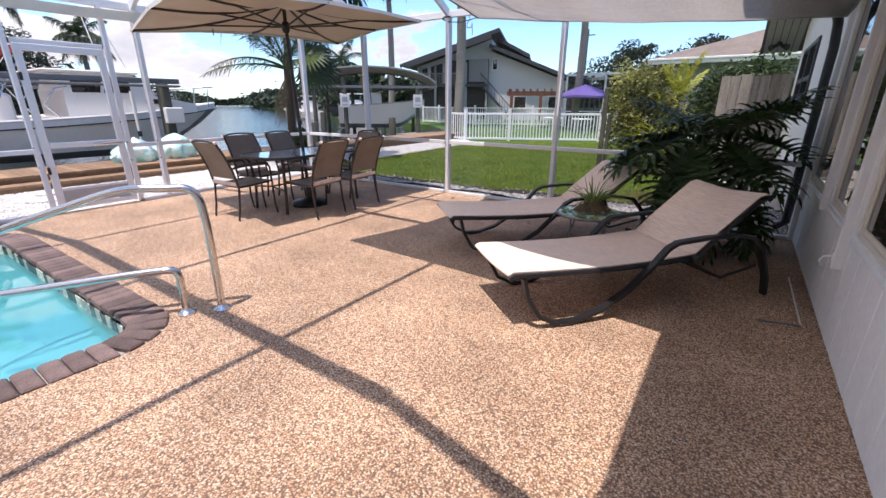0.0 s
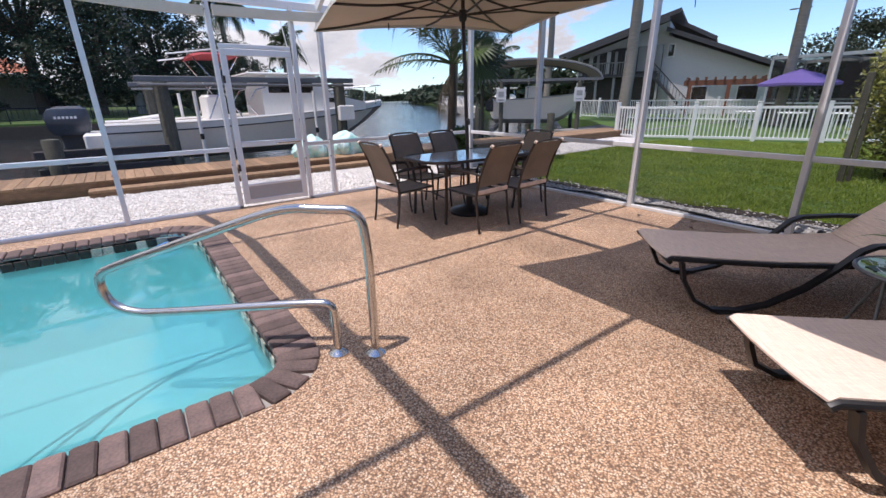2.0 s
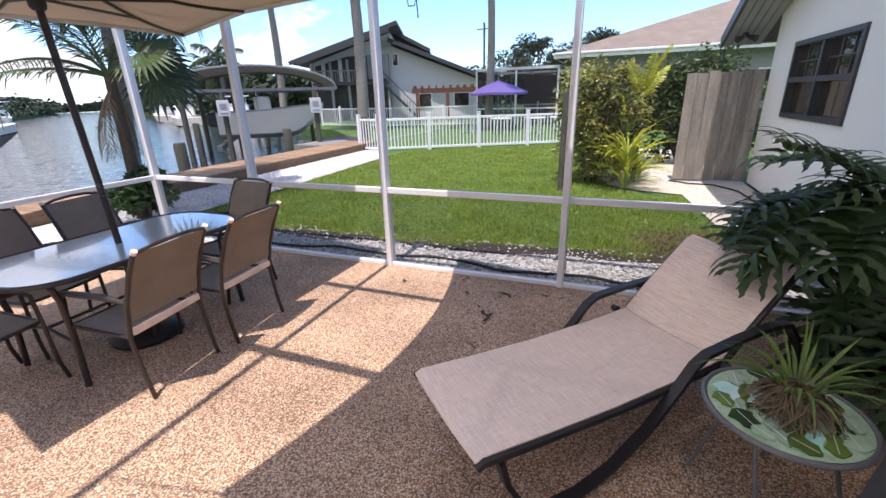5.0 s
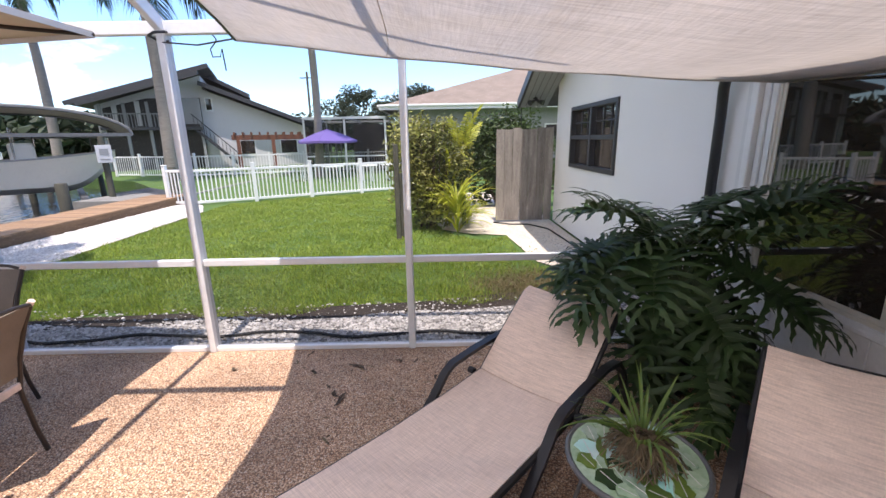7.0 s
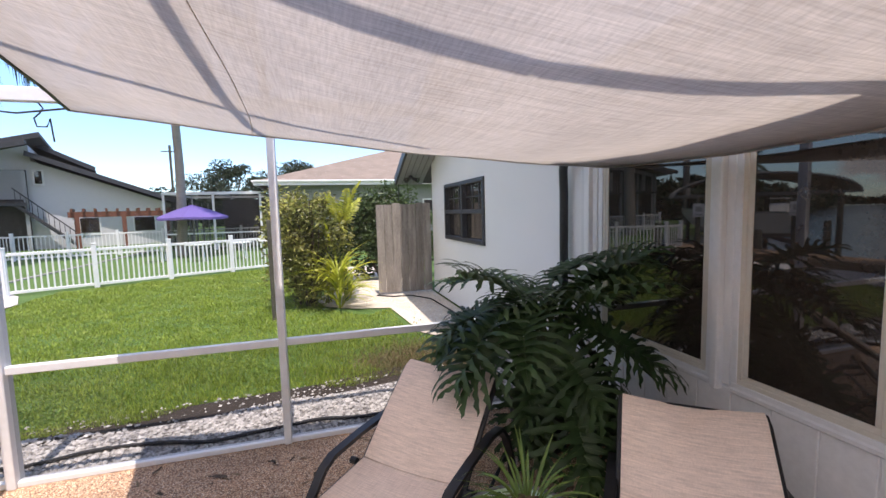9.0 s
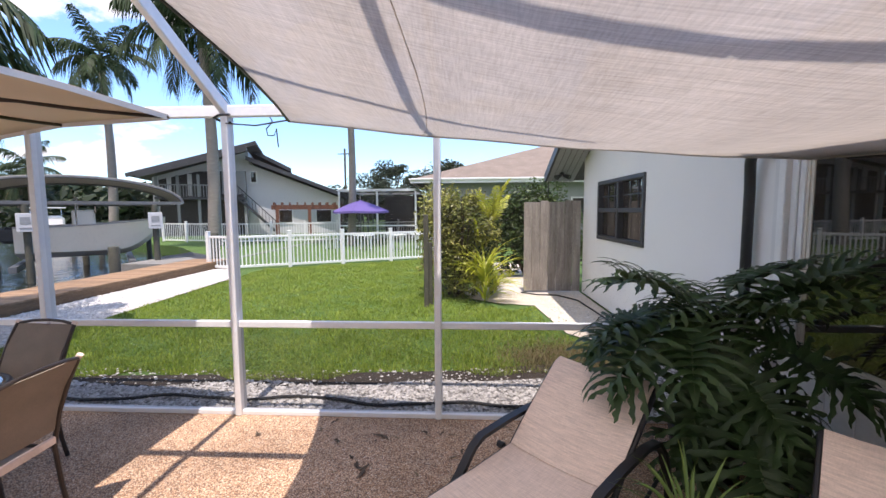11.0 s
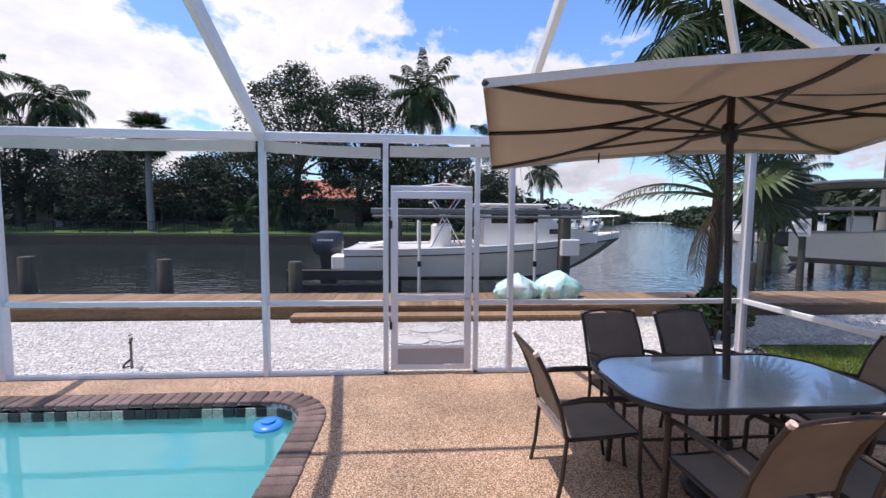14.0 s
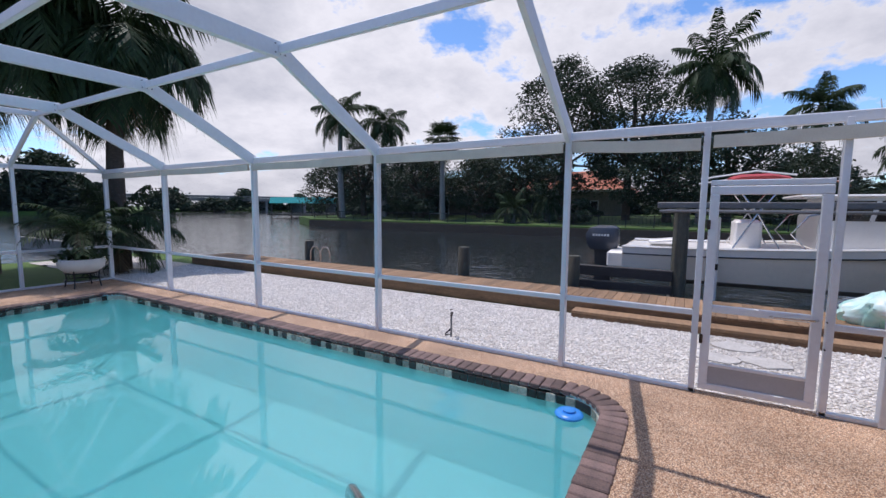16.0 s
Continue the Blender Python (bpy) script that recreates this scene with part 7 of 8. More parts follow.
def covered_lift():
    m = pose(-16.8, 18.95, 0, 0, 0, -48.7)
    t = thing("boat_canopy", "arched grey boat canopy on dark piles", "boat canopy", m)
    n = 14
    rings = []
    for x in (-2.3, 2.3):
        row = [Vector((x, -3.4 * math.cos(math.pi * k / n), 2.15 + 0.95 * math.sin(math.pi * k / n))) for k in range(n + 1)]
        rings.append(row + [p - Vector((0, 0, 0.05)) for p in reversed(row)])
    part("canopy", Geo().loft(rings), M_GREYCANOPY, t, "arched grey canvas", True)
    for x in (-2.3, 2.3):
        part("edge_beam", Geo().box((x, 0, 2.12), (0.12, 6.7, 0.12)), M_GREYMETAL, t)
        part("hoop", Geo().tube([(x, -3.36 * math.cos(math.pi * k / n), 2.1 + 0.93 * math.sin(math.pi * k / n)) for k in range(n + 1)], 0.05, 6), M_GREYMETAL, t, "", True)
        for y in (-2.7, -1.2, 2.4):
            part("timber_post", Geo().lathe([(0.115, -2.5), (0.105, 2.05), (0.02, 2.07)], (x, y, 0), 10), M_PILE, t, "dark timber pile", True)
    for y in (-1.2, 2.4):
        s = part("sign", Geo().box((2.5, y, 1.45), (0.03, 0.46, 0.62), bev=0.01), M_GREYHOUSE, t, "pale grey notice board with dark emblem")
        part("emblem", Geo().box((2.52, y, 1.52), (0.012, 0.26, 0.22)), M_SOFFIT, s)
        part("letter_bar", Geo().box((2.52, y, 1.26), (0.012, 0.30, 0.05)), M_SOFFIT, s)
    b = thing("boat", "white open fishing boat under the canopy", "boat", pose(-18.0, 17.75, 0.0, 0, 0, -48.7))
    boat_hull(4.6, 2.2, 0.05, (1.2, 1.5), "boat", b, (M_HULLSIDE, M_HULLSIDE, M_HULLGREY))
    part("console", Geo().box((0, 1.9, 1.4), (0.8, 0.7, 0.95), bev=0.06), M_HULL, b, "white centre console")
    part("windscreen", Geo().box((0, 2.25, 1.95), (0.75, 0.04, 0.4)), M_WINDOW, b)
    for s in (-1, 1):
        part("frame_tube", Geo().tube([(s * 0.7, 1.7, 0.9), (s * 0.65, 1.7, 2.4)], 0.03, 6), M_STEEL, b)
    part("engine", Geo().box((0, -0.25, 0.95), (0.4, 0.55, 0.6), bev=0.1), M_ENGINE, b, "dark outboard motor", True)
    lb_ = thing("boat_lift", "dark steel cradle under the covered boat", "boat lift", pose(-16.8, 18.95, 0, 0, 0, -48.7))
    for x in (-1.6, 1.6):
        part("cradle_beam", Geo().box((0, x, -0.12), (5.2, 0.2, 0.2)), M_GREYMETAL, lb_)
    ramp = thing("jet_ski_ramp", "dark floating ramp beside the covered boat", "ramp", pose(-13.0, 19.8, -0.25, 6, 0, -40))
    part("ramp_deck", Geo().box((0, 0, 0), (3.6, 1.6, 0.28), bev=0.1), M_DARKFRAME, ramp)


covered_lift()
setting("seawall_north", Geo().box((-12.2, 40, -0.7), (3.4, 45, 1.2)), M_CONCRETE, "stained concrete seawall of the next plot")

GREY_PALM = "tall grey-trunked royal palm with a dark green crown"
palm((-15.1, 25.2, -0.1), (-15.1, 25.1, 10.2), 0.27, 20, 4.2, 1.0, 31, GREY_PALM, group="royal palms", shaft=True, dry=0)
palm((-27.8, 33.2, -0.1), (-27.8, 33.2, 12.0), 0.26, 19, 3.6, 0.85, 32, GREY_PALM, group="royal palms", shaft=True, dry=0)
palm((-7.75, 26.0, -0.1), (-7.85, 26.0, 9.9), 0.18, 20, 4.2, 1.0, 33, GREY_PALM, group="royal palms", shaft=True, dry=0)
palm((-42.5, 40.9, -0.1), (-42.5, 40.9, 6.0), 0.25, 16, 3.2, 0.7, 34, "bushy dark palm on the far bank", dry=2)
palm((-46.0, 43.0, -0.1), (-46.0, 43.0, 5.0), 0.25, 14, 3.0, 0.7, 35, "bushy dark palm on the far bank", dry=2)
for k, (x, y, h, s) in enumerate(((-9, 47, 6.8, 4.2), (-3, 50, 7.5, 4.5), (-28, 52, 7.0, 5.0), (5, 46, 7.0, 4.0))):
    tree((x, y, -0.1), h, s, 60 + k, "dark leafy tree behind the neighbouring houses", 9000, 0.15, clumps=26, low=0.2, group="trees behind the houses")
pole = part("utility_pole", Geo().tube([(-15.5, 52, 0), (-15.5, 52, 9.0)], 0.12, 8).bar((-16.3, 52, 8.4), (-14.7, 52, 8.4), 0.1, 0.1), M_PILE, None)
tagged(pole, "slim grey utility pole with a cross arm", "pole")

# ---- far bank ----
BANK = -37.0
setting("far_lawn", Geo().loft([[(BANK - 0.9, y, 0.24), (-48, y, 0.75), (-62, y, 1.3), (-62, y, 0.0), (BANK - 0.9, y, 0.0)] for y in (-36, -10, 7)]), M_LAWN, "sloping mown lawn across the canal")
setting("far_bank", Geo().slab([(-400, -46), (-44, -46), (BANK, -36), (BANK, 8), (-120, 56), (-400, 220)], -2.0, 0.25), M_GRASS, "grassy bank across the canal")
setting("far_seawall", Geo().box((BANK + 0.1, -14, -0.75), (0.35, 44, 1.75)), M_BROWNTRUNK, "dark stained seawall across the canal")
setting("far_seawall_along", Geo().bar((BANK + 0.05, 8.1, -0.6), (-120, 56.1, -0.6), 0.35, 1.75), M_PILE, "dark stained seawall along the canal")
setting("north_bank", Geo().slab([(-10.6, 19.0), (-10.6, 600), (-200, 600), (-200, 128), (-140, 95), (-34, 34.6), (-17, 25.0), (-13.8, 21.5)], -2.0, -0.08), M_GRASS, "grassy canal bank of the next plots")


def iron_fence():
    f = thing("iron_fence", "low black metal fence along the far bank", "fence")
    for z in (0.45, 1.15):
        part("rail", Geo().bar((BANK - 0.6, -36, z), (BANK - 0.6, 8, z), 0.04, 0.05), M_BLACK, f)
    pm = Geo().box((0, 0, 0.5), (0.06, 0.06, 1.1)).mesh("post", M_BLACK)
    bm_ = Geo().box((0, 0, 0.75), (0.02, 0.02, 0.75)).mesh("bar", M_BLACK)
    for k in range(23):
        part("post", pm, None, f).location = (BANK - 0.6, -36 + 2 * k, 0.2)
    for k in range(160):
        part("bar", bm_, None, f).location = (BANK - 0.6, -36 + 0.275 * k, 0.05)


iron_fence()
box_house("house", "low beige house with dark hip roof across the canal", -62, -36, -48, -20, 2.9, 5.4, M_ROOM, M_SHINGLE, "y", 0.9, (("+x", -3, 1.5, 2.2, 1.3), ("+x", 3, 1.5, 2.6, 1.6)), hip=4, z=0.25)
box_house("house", "pink house with terracotta roof across the canal", -66, -17, -52, -4, 3.4, 6.0, M_GATE, M_ORANGE, "y", 0.8, (("+x", -3, 1.6, 1.6, 1.3), ("+x", 3, 1.6, 1.6, 1.3)), hip=4, z=0.25)
box_house("house", "white house with terracotta roof along the canal", -88, 12, -76, 24, 2.6, 5.4, M_STUCCO, M_ORANGE, "y", 0.8, (("+x", -3, 1.6, 1.8, 1.3), ("+x", 3, 1.6, 1.8, 1.3)), hip=4, z=0.25)
box_house("house", "grey-roofed house further along the canal", -100, 30, -88, 40, 2.4, 4.4, M_STUCCO, M_GREYMETAL, "y", 0.8, (("+x", -3, 1.6, 1.8, 1.3),), hip=4, z=0.25)


def teal_shed():
    t = thing("boat_house", "boat shelter with a teal canvas roof", "boat shelter", pose(-60, -62, 0))
    part("roof", Geo().loft([[(-4, y, 2.2), (-3.6, y, 3.3), (3.6, y, 3.3), (4, y, 2.2)] for y in (-6, 6)]), M_TEAL, t, "teal canvas")
    for x in (-3.8, 3.8):
        for y in (-5.5, 0, 5.5):
            part("post", Geo().box((x, y, 0.8), (0.2, 0.2, 3.0)), M_PILE, t)
    part("dock_floor", Geo().box((0, 0, 0.05), (8.5, 12.5, 0.2)), M_PILE, t)


teal_shed()


def bridge():
    t = thing("bridge", "long low concrete road bridge across the water", "bridge")
    a, b = Vector((-40, -150, 3.6)), Vector((-150, -118, 3.6))
    part("deck", Geo().bar(a, b, 8, 1.0), M_CONCRETE, t)
    part("parapet", Geo().bar(a + Vector((1.2, 4, 0.9)), b + Vector((1.2, 4, 0.9)), 0.3, 0.7), M_CONCRETE, t)
    for k in range(8):
        p = a.lerp(b, (k + 0.5) / 8)
        part("pier", Geo().box((p.x, p.y, 0.8), (1.0, 6.5, 5.0)), M_CONCRETE, t)


bridge()
DARK_TREE = "tall dark broadleaf tree on the far bank"
for k, (x, y, h, s, lv) in enumerate(((-44, -34, 10.0, 5.2, 5200), (-47, -28, 9.0, 5.6, 5200), (-50, -20, 8.5, 4.6, 4200), (-44.5, -8.8, 16.0, 5.6, 8500), (-45.5, -3.0, 15.5, 5.6, 8500), (-46, 5.0, 9.5, 5.0, 5600), (-50, 11, 7.0, 4.4, 3600), (-44, 0.5, 9.5, 5.4, 6000), (-47, -14, 9.0, 4.4, 4200), (-46, -40, 8.6, 5.4, 5200), (-43, -24.5, 7.6, 4.4, 4200), (-45, -18, 7.0, 4.2, 4000))):
    tree((x, y, 0.2), h, s, 80 + k, DARK_TREE, int(lv * 1.8), 0.16, clumps=44, low=0.16, trunk_r=0.35, group="trees on the far bank")
palm((-39.5, -33.4, 0.2), (-39.5, -33.4, 12.2), 0.30, 20, 4.0, 1.0, 41, "tall royal palm standing on the far bank", group="far bank palms", dry=2)
palm((-44.0, -30.5, 0.2), (-44.0, -30.5, 11.6), 0.28, 20, 3.8, 1.0, 42, "tall drooping palm on the far bank", group="far bank palms", dry=3, droop=2.0)
palm((-40.0, -19.9, 0.2), (-40.0, -19.9, 8.4), 0.24, 34, 2.6, 0.6, 43, "fan palm with a round crown on the far bank", "fan", "far bank palms")
palm((-42.0, -9.5, 0.2), (-42.0, -9.5, 2.4), 0.2, 18, 2.4, 0.6, 47, "low bushy palm on the far bank", group="far bank palms", dry=0)
palm((-39.6, -12.0, 0.2), (-39.6, -12.0, 1.6), 0.2, 16, 2.2, 0.6, 48, "low bushy palm on the far bank", group="far bank palms", dry=0)
palm((-43.8, 3.0, 0.2), (-43.8, 3.4, 13.2), 0.27, 28, 4.2, 0.95, 44, "very tall coconut palm on the far bank", group="far bank palms", dry=3, droop=1.7)
palm((-55.0, 12.4, 0.2), (-55.0, 12.4, 11.4), 0.27, 20, 3.8, 0.9, 45, "tall palm on the far bank", group="far bank palms", dry=2)
palm((-66.0, 22.0, 0.2), (-66.0, 22.0, 8.6), 0.27, 18, 3.6, 0.9, 46, "tall palm on the far bank", group="far bank palms", dry=2)
for k, (x, y, r, h) in enumerate(((-40, -23.5, 2.2, 1.7), (-41, -6, 2.4, 1.4), (-40.5, 8, 2.0, 1.5), (-42, -27, 2.0, 1.5))):
    leafy("bush", "clipped dark shrub on the far bank", "bush", (x, y, 0.2 + h * 0.8), (r, r, h * 0.9), 1500, 0.22, 120 + k, M_FARLEAF, stems=3, group="shrubs on the far bank")


def far_woods():
    """Belts of woods at the water's end and round the horizon."""
    rng = np.random.default_rng(77)
    pts, size = [], []
    belts = [((-16, -130), (-52, -122), 13, 2600), ((20, -100), (-16, -130), 14, 2600), ((40, -70), (20, -100), 13, 1800), ((-62, -128), (-150, -140), 7, 1200), ((-150, -118), (-260, -60), 8, 1500),
             ((-64, -58), (-70, -30), 6, 900), ((-58, 14), (-150, 66), 4.6, 2600), ((-150, 66), (-230, 118), 5, 1500), ((-230, 118), (-205, 150), 4, 900), ((-205, 135), (-34, 44), 5.2, 4200), ((-62, -46), (-58, -14), 7, 1500), ((-60, -10), (-58, 12), 6, 1400), ((-40, 70), (60, 160), 7, 2600), ((60, 160), (90, 60), 9, 1500)]
    for (x0, y0), (x1, y1), h, n in belts:
        n *= 7
        f = rng.random(n)
        L_ = math.hypot(x1 - x0, y1 - y0)
        top = h * (0.62 + 0.25 * np.sin(f * L_ / 5.0 + x0) + 0.18 * np.sin(f * L_ / 2.1 + y0))
        z = rng.random(n) ** 0.8 * top
        w = rng.normal(size=n) * 2.2
        pts.append(np.stack([x0 + (x1 - x0) * f + w, y0 + (y1 - y0) * f + w, z], 1))
        size.append(np.full(n, 0.30 + 0.0025 * min(200, math.hypot(x0, y0))))
    pts, size = np.concatenate(pts), np.concatenate(size)
    ob = new("far_woods", scatter_mesh("far_woods", pts, size * rng.uniform(0.7, 1.4, len(pts)), rng, M_FARLEAF))
    tagged(ob, "dark belt of distant trees along the water", "woods", kind="stuff")


far_woods()
setting("far_land", Geo().slab([(-400, -400), (400, -400), (400, -160), (60, -60), (24, -92), (-14, -124), (-52, -117), (-64, -135), (-150, -146), (-400, -60)], -2.0, 0.1), M_GRASS, "low wooded land beyond the bridge")


def moored(x, y, yaw, L_, seed):
    b = thing("boat", "white motor boat moored along the canal", "boat", pose(x, y, -0.75, 0, 0, yaw), "moored boats")
    boat_hull(L_, 2.7, 0.0, (1.0, 1.4), "boat", b, (M_HULLDARK, M_HULLSIDE, M_HULL))
    part("cabin", Geo().box((0, L_ * 0.45, 1.7), (1.8, L_ * 0.3, 1.3), bev=0.2), M_HULL, b, "white cabin")
    part("side_window", Geo().box((0, L_ * 0.45, 1.95), (1.86, L_ * 0.22, 0.35)), M_WINDOW, b, "dark cabin window")
    part("hardtop", Geo().box((0, L_ * 0.42, 2.9), (1.9, L_ * 0.28, 0.08)), M_HULL, b)
    for s in (-1, 1):
        part("frame_tube", Geo().tube([(s * 0.8, L_ * 0.35, 1.2), (s * 0.8, L_ * 0.38, 2.9)], 0.03, 5), M_STEEL, b)
        part("bow_rail", Geo().tube([(s * 0.95, L_ * 0.7, 1.3), (s * 0.8, L_ * 0.75, 1.9), (s * 0.2, L_ * 0.98, 2.05)], 0.025, 5), M_STEEL, b)


for k, (x, y, yaw, L_) in enumerate(((-38.0, 11.0, 62, 8.0), (-48.5, 17.0, 60, 8.5), (-60, 23.8, 60, 8.5), (-74, 31.8, 58, 9.0), (-90, 41, 60, 9.0), (-28.5, 29.5, 57, 6.5), (-44, 37.3, 60, 7.5), (-58, 45.3, 60, 8.0))):
    moored(x, y, yaw, L_, k)
for k, (x, y) in enumerate(((-19, 21.5), (-20.5, 24), (-17.2, 15.8), (-24.5, 26.5), (-33, 31.6), (-39, 34.6), (-40.5, 12.5), (-50, 18.2))):
    pile(x, y, 0.9, 0.13)


# ---- urn and palms at the far end of the cage ----
def urn_planter():
    t = thing("urn_planter", "wide white bowl planter with a small palm", "planter", pose(-5.85, -9.2, 0))
    part("bowl", Geo().lathe([(0.16, 0.30), (0.30, 0.34), (0.40, 0.44), (0.42, 0.55), (0.38, 0.62), (0.34, 0.60), (0.30, 0.56)], (0, 0, 0), 24), M_CERAMIC, t, "white glazed bowl", True)
    part("soil", Geo().lathe([(0.005, 0.57), (0.33, 0.575), (0.335, 0.57)], (0, 0, 0), 16), M_DIRT, t)
    for k in range(4):
        a = radians(45 + 90 * k)
        part("stand_leg", Geo().tube([(0.34 * math.cos(a), 0.34 * math.sin(a), 0), (0.30 * math.cos(a), 0.30 * math.sin(a), 0.2), (0.33 * math.cos(a), 0.33 * math.sin(a), 0.42)], 0.014, 6), M_BLACK, t, "black iron stand", True)
    for z in (0.16, 0.32):
        part("stand_ring", Geo().tube(arc((0, 0, z), 0.31, 0, 360, 20, "xy"), 0.012, 6, False), M_BLACK, t, "", True)
    part("trunk", Geo().tube([(0, 0, 0.55), (0.02, 0, 0.9), (0, 0, 1.2)], [0.11, 0.09, 0.05], 8), M_BROWNTRUNK, t, "", True)
    rnd = random.Random(12)
    for k in range(13):
        g = Geo()
        frond(g, (0, 0, 1.15), k * 2.4, 1.25 - 0.09 * k, 1.15, 1.3, 18, 0.3, 0.018, 0.5, rnd)
        part("leaf", g, M_FROND, t)
    rng = np.random.default_rng(5)
    q = rng.normal(size=(320, 3)) * np.array([0.2, 0.2, 0.07]) + np.array([0, 0, 0.68])
    tagged(part("underplanting", scatter_mesh("underplanting", q, rng.uniform(0.04, 0.08, 320), rng, M_FROND), None, t, "small dark leaves round the trunk"), kind="stuff")


urn_planter()
palm((-7.6, -11.6, -0.06), (-8.2, -12.4, 6.4), 0.2, 38, 2.9, 0.9, 51, "dark shaggy palm outside the far end of the cage", trunk=M_BROWNTRUNK, dry=7, droop=2.0, leaflets=44)
palm((-5.4, -13.6, -0.06), (-5.9, -13.4, 6.8), 0.2, 40, 3.1, 0.95, 52, "dark shaggy palm outside the far end of the cage", trunk=M_BROWNTRUNK, dry=7, droop=2.0, leaflets=44)
palm((-7.3, -11.0, -0.06), (-7.3, -11.0, 1.2), 0.10, 18, 1.6, 0.45, 53, "low spreading palm outside the screen", trunk=M_BROWNTRUNK, dry=1)
palm((-3.6, -14.5, -0.06), (-3.6, -14.5, 7.2), 0.2, 40, 3.4, 0.95, 54, "dark shaggy palm outside the far end of the cage", trunk=M_BROWNTRUNK, dry=7, droop=2.0, leaflets=44)
tree((-1.5, -15.5, -0.06), 8.5, 4.2, 99, "dense dark tree beyond the far end of the cage", 6000, 0.17, clumps=30, low=0.1)


# ---- pieces: coping bricks, waterline tiles, boards, stones, grass ----
def along(outline, pitch):
    """Evenly spaced places and headings along a closed outline."""
    pts = [Vector((x, y, 0)) for x, y in outline]
    seg = [(pts[k], pts[(k + 1) % len(pts)]) for k in range(len(pts))]
    total = sum((b - a).length for a, b in seg)
    n = round(total / pitch)
    out, want, run = [], 0.0, 0.0
    for a, b in seg:
        ln = (b - a).length
        while want < run + ln - 1e-9 and len(out) < n:
            p = a.lerp(b, (want - run) / ln)
            out.append((p, (b - a).normalized()))
            want += total / n
        run += ln
    return out


MID = rounded(-6.055, -7.985, -2.365, 1.765, (0.39, 0.39, 0.31, 0.49), 7)
coping = thing("pool_coping", "red-brown brick coping round the pool", "coping")
brick_m = [Geo().box((0, 0, 0), (0.098 + 0.002 * k, 0.235, 0.06), bev=0.009).mesh("brick", M_BRICK) for k in range(3)]
random.seed(2)
for k, (p, d) in enumerate(along(MID, 0.107)):
    b = part("brick", brick_m[k % 3], None, coping)
    b.location = (p.x + random.uniform(-0.003, 0.003), p.y + random.uniform(-0.003, 0.003), -0.012 + random.uniform(-0.002, 0.003))
    b.rotation_euler = (0, 0, math.atan2(d.y, d.x) + random.uniform(-0.015, 0.015))
band = thing("waterline_tiles", "speckled dark and pale mosaic tiles at the waterline", "tiles")
tile_m = [Geo().box((0, 0, 0), (0.092, 0.012, 0.145), bev=0.003).mesh("tile", m) for m in (M_TILE, M_TILEDARK)]
for k, (p, d) in enumerate(along(POOL_IN, 0.098)):
    t_ = part("tile", tile_m[0 if random.random() < 0.55 else 1], None, band)
    nrm = Vector((-d.y, d.x, 0))
    t_.location = (p.x + nrm.x * 0.004, p.y + nrm.y * 0.004, -0.118)
    t_.rotation_euler = (0, 0, math.atan2(d.y, d.x))
dock()


def stones(name, region, n, size, material, seed, z, label, keep=None):
    """Loose stones: squashed, uneven octahedra, one island each."""
    rng = np.random.default_rng(seed)
    x0, y0, x1, y1 = region
    c = np.stack([rng.uniform(x0, x1, n), rng.uniform(y0, y1, n), np.full(n, z)], 1)
    if keep is not None:
        c = c[keep(c[:, 0], c[:, 1])]
    n = len(c)
    s = rng.uniform(0.5, 1.3, n)[:, None, None] * size
    base = np.array([(1, 0, 0), (0, 1, 0), (-1, 0, 0), (0, -1, 0), (0, 0, 0.62), (0, 0, -0.5)], float)
    jit = rng.uniform(0.65, 1.3, (n, 6, 1))
    ang = rng.uniform(0, 6.28, n)
    ca, sa = np.cos(ang), np.sin(ang)
    v = base[None] * jit * s
    v = np.stack([v[..., 0] * ca[:, None] - v[..., 1] * sa[:, None], v[..., 0] * sa[:, None] + v[..., 1] * ca[:, None], v[..., 2]], -1) + c[:, None]
    f0 = np.array([(0, 1, 4), (1, 2, 4), (2, 3, 4), (3, 0, 4), (1, 0, 5), (2, 1, 5), (3, 2, 5), (0, 3, 5)])
    f = (np.arange(n)[:, None, None] * 6 + f0).reshape(-1, 3)
    me = bpy.data.meshes.new(name)
    me.from_pydata(v.reshape(-1, 3).tolist(), [], f.tolist())
    me.materials.append(material)
    me.update()
    tagged(new(name, me), label, "gravel", kind="stuff")


stones("gravel_stones", (-9.2, -11.0, -6.72, 8.2), 52000, 0.0185, M_STONE, 1, -0.028, "loose white crushed stones", lambda x, y: x < -6.72 - np.clip(y - 6.4, 0, 2) * 0.75)
stones("border_stones", (-7.4, 6.5, 1.05, 7.3), 9000, 0.022, M_GREYSTONE, 2, -0.035, "loose grey and white pebbles", lambda x, y: y < 6.98 + 0.05 * (x + 7) + 0.08 * np.sin(x * 3))


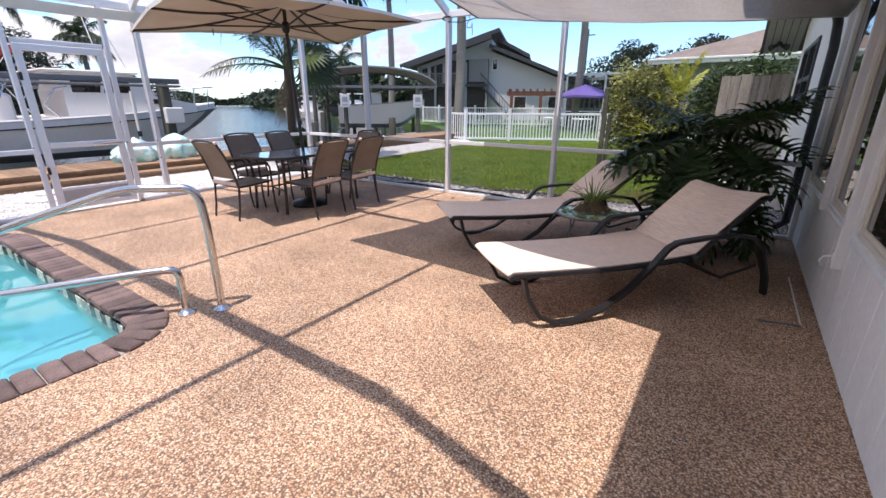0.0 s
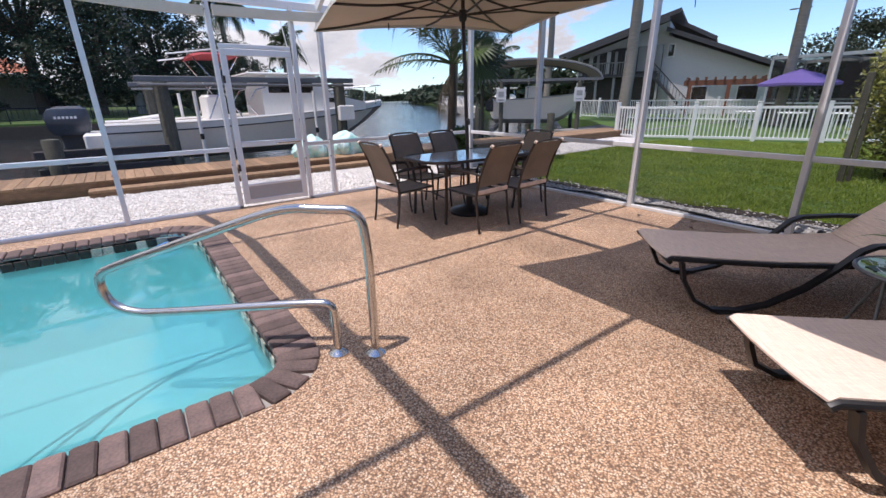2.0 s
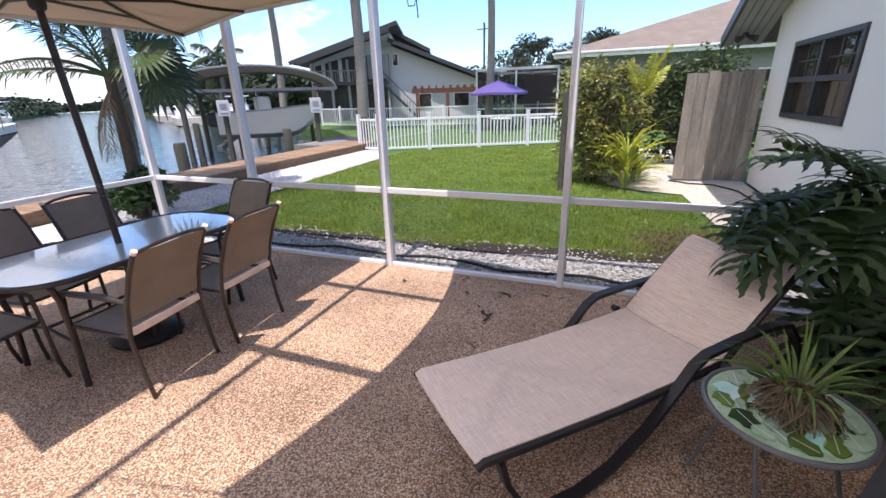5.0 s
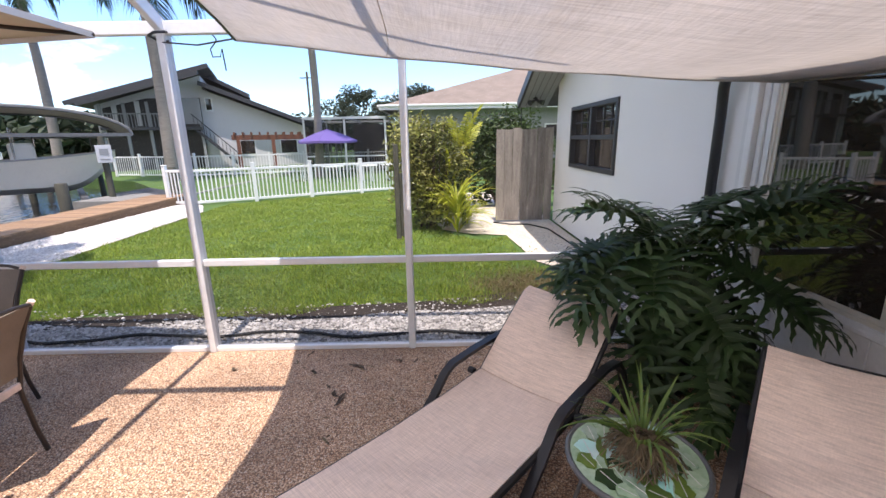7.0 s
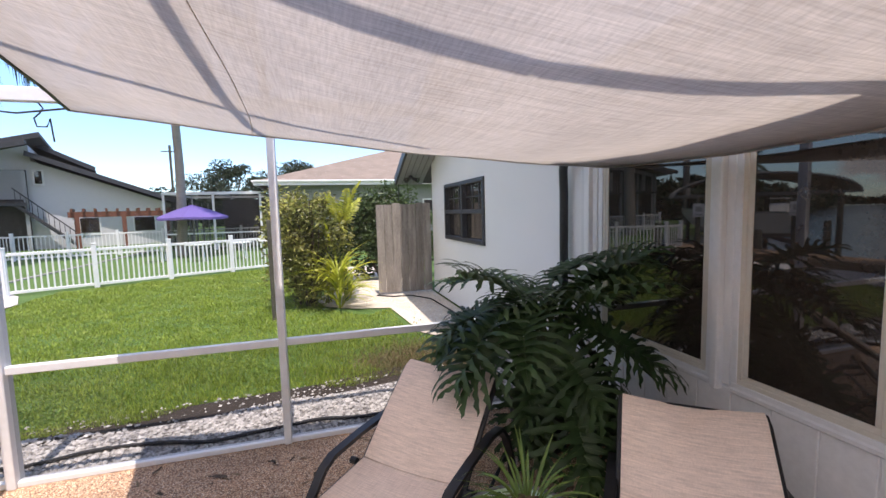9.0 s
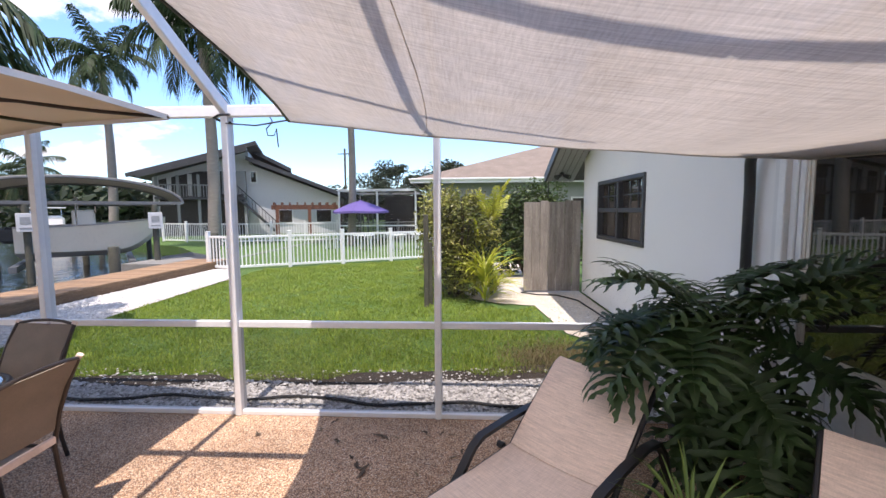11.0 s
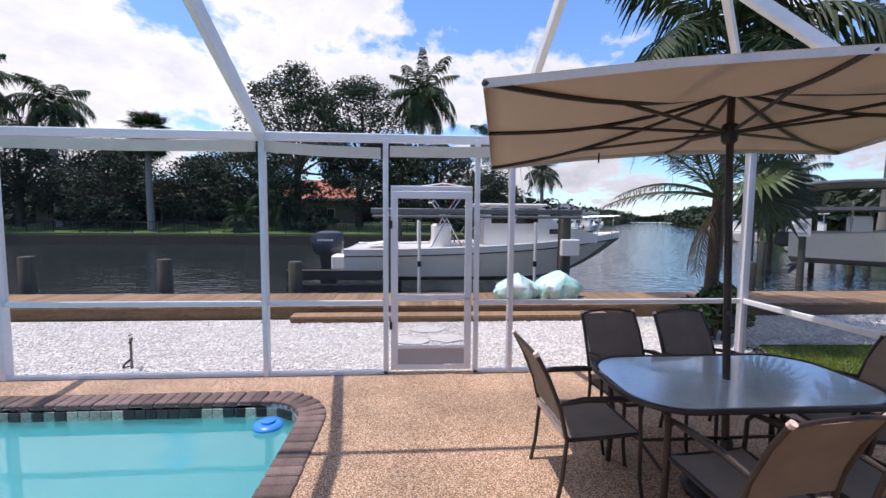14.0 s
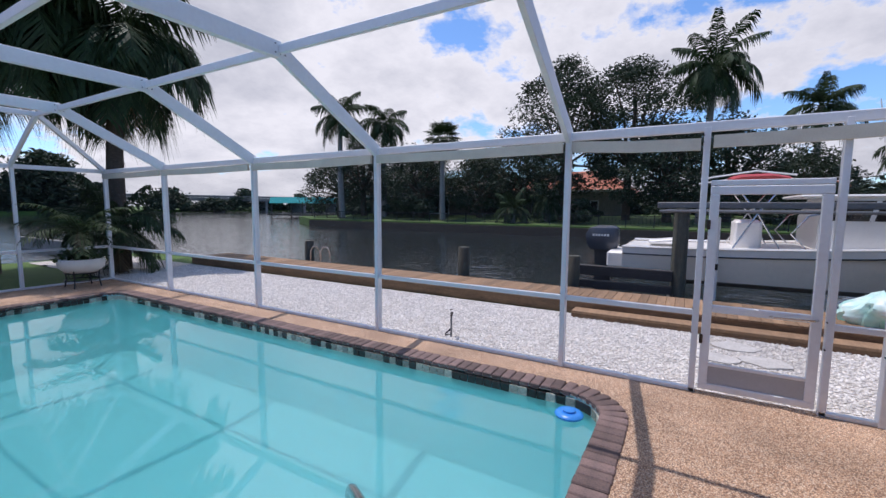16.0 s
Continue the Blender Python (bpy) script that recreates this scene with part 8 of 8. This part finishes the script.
stones("bank_stones", (-9.3, 8.0, -7.5, 15.6), 13000, 0.021, M_STONE, 21, -0.028, "loose white crushed stones beside the dock", lambda x, y: (x < -7.62 - 0.045 * np.clip(y - 9, 0, 5) - 0.55 * np.clip(y - 14.2, 0, 2)) & (x > -9.28))
stones("path_stones", (-1.3, 8.3, 1.05, 14.0), 7000, 0.013, M_STONE, 22, -0.036, "fine pale stones strewn over the sandy path", lambda x, y: ((x > 0.22 - 0.08 * (y - 9.1) + 0.08 * np.sin(y * 5)) & (y > 9.0)) | ((y > 11.35 + 0.1 * np.sin(x * 6)) & (x > -1.15)))
stones("soil_pebbles", (-7.4, 6.9, 0.4, 7.75), 1100, 0.016, M_GREYSTONE, 12, -0.040, "scattered pale pebbles on the bare soil", lambda x, y: np.abs(y - 7.2 - 0.07 * np.clip(x + 3.5, 0, 5)) < 0.30)


def stepping_stones():
    for k, (x, y, r) in enumerate(((-7.3, 2.75, 0.28), (-7.9, 2.6, 0.26), (-8.0, 3.1, 0.27), (-8.5, 2.85, 0.27))):
        rnd = random.Random(k)
        pts = [(x + r * rnd.uniform(0.8, 1.1) * 0.75 * math.cos(a), y + r * rnd.uniform(0.85, 1.1) * math.sin(a)) for a in [2 * math.pi * j / 11 for j in range(11)]]
        tagged(part("stepping_stone", Geo().slab(pts, -0.05, -0.008), M_GREYSTONE, None), "flat pale stepping stone in the gravel", "stone", "stepping stones")


stepping_stones()


def dry_patch(n, seed):
    rng = np.random.default_rng(seed)
    x, y = rng.normal(-0.15, 0.42, n), rng.normal(8.05, 0.33, n)
    ok = (y > 7.55) & (x < 0.75)
    x, y = x[ok], y[ok]
    n = len(x)
    a, h, w = rng.uniform(0, 6.28, n), rng.uniform(0.025, 0.06, n), rng.uniform(0.003, 0.006, n)
    v = np.stack([np.stack([x - np.cos(a) * w, y - np.sin(a) * w, np.full(n, -0.06)], 1), np.stack([x + np.cos(a) * w, y + np.sin(a) * w, np.full(n, -0.06)], 1), np.stack([x + np.sin(a) * h, y - np.cos(a) * h, h - 0.055], 1)], 1).reshape(-1, 3)
    me = bpy.data.meshes.new("dry_grass")
    me.from_pydata(v.tolist(), [], np.arange(3 * n).reshape(-1, 3).tolist())
    me.materials.append(M_DRYBLADE)
    me.update()
    tagged(new("dry_grass", me), "patch of brown dried-out grass by the border", "grass", kind="stuff")


dry_patch(9000, 6)


def grass(n, seed):
    rng = np.random.default_rng(seed)
    x, y = rng.uniform(-8.2, 0.6, n), 7.25 + (18.8 - 7.25) * rng.random(n) ** 1.5
    edge = 7.32 + 0.10 * np.clip(x + 3.5, 0, 6) + 0.10 * np.sin(x * 2.3) + 0.06 * np.sin(x * 7.1)
    ok = (y > edge) & (((x + 0.15) / 0.7) ** 2 + ((y - 8.0) / 0.5) ** 2 > rng.uniform(0.4, 1.6, len(x))) & (x > -7.55 - 0.03 * (y - 9)) & ~((x > -1.5 - 0.25 * np.sin(y * 2)) & (y > 11.0 + 0.4 * np.sin(x * 3)) & (y < 18)) & ~((x > -0.1 + np.clip(9.5 - y, 0, 3) * 0.35) & (y > 8.3)) & (y < 20.1 + 0.53 * x)
    x, y = x[ok], y[ok]
    n = len(x)
    a, t_ = rng.uniform(0, 6.28, n), rng.uniform(0.2, 0.9, n)
    clump = np.sin(x * 3.1 + 1.7 * np.sin(y * 2.3)) * np.sin(y * 2.7 + 1.3 * np.sin(x * 1.9)) + 0.6 * np.sin(x * 9.1 + y * 4.0) * np.sin(y * 8.3 - x * 3.0)
    h = rng.uniform(0.022, 0.05, n) * (1.15 + 0.5 * clump)
    w = rng.uniform(0.003, 0.006, n) * (1 + (y - 7) * 0.12)
    px, py = np.cos(a) * w, np.sin(a) * w
    lx, ly = np.sin(a) * h * t_, -np.cos(a) * h * t_
    z0 = np.full(n, -0.062)
    v = np.stack([np.stack([x - px, y - py, z0], 1), np.stack([x + px, y + py, z0], 1), np.stack([x + lx, y + ly, z0 + h], 1)], 1).reshape(-1, 3)
    f = np.arange(3 * n).reshape(-1, 3)
    me = bpy.data.meshes.new("grass")
    me.from_pydata(v.tolist(), [], f.tolist())
    me.materials.append(M_BLADE)
    me.update()
    tagged(new("grass", me), "short dense green lawn grass", "grass", kind="stuff")


grass(230000, 3)


def clover(n, seed):
    """Low broad-leaved weeds in drifts over the front of the lawn."""
    rng = np.random.default_rng(seed)
    x, y = rng.uniform(-7.3, 0.3, n), 7.4 + 6.5 * rng.random(n) ** 1.6
    drift = np.sin(x * 2.3 + 1.1 * np.sin(y * 1.7)) * np.sin(y * 1.9 + x)
    ok = (drift + rng.uniform(-0.5, 0.5, n) > 0.25) & (y > 7.45 + 0.1 * np.clip(x + 3.5, 0, 6)) & ~((x > -1.6) & (y > 10.8))
    c = np.stack([x, y, rng.uniform(-0.045, -0.012, n)], 1)[ok]
    me = scatter_mesh("clover", c, rng.uniform(0.010, 0.022, len(c)), rng, M_CLOVER, 0.25, 0.15)
    tagged(new("clover", me), "low broad-leaved weeds scattered in the lawn", "weeds", kind="stuff")


clover(26000, 8)
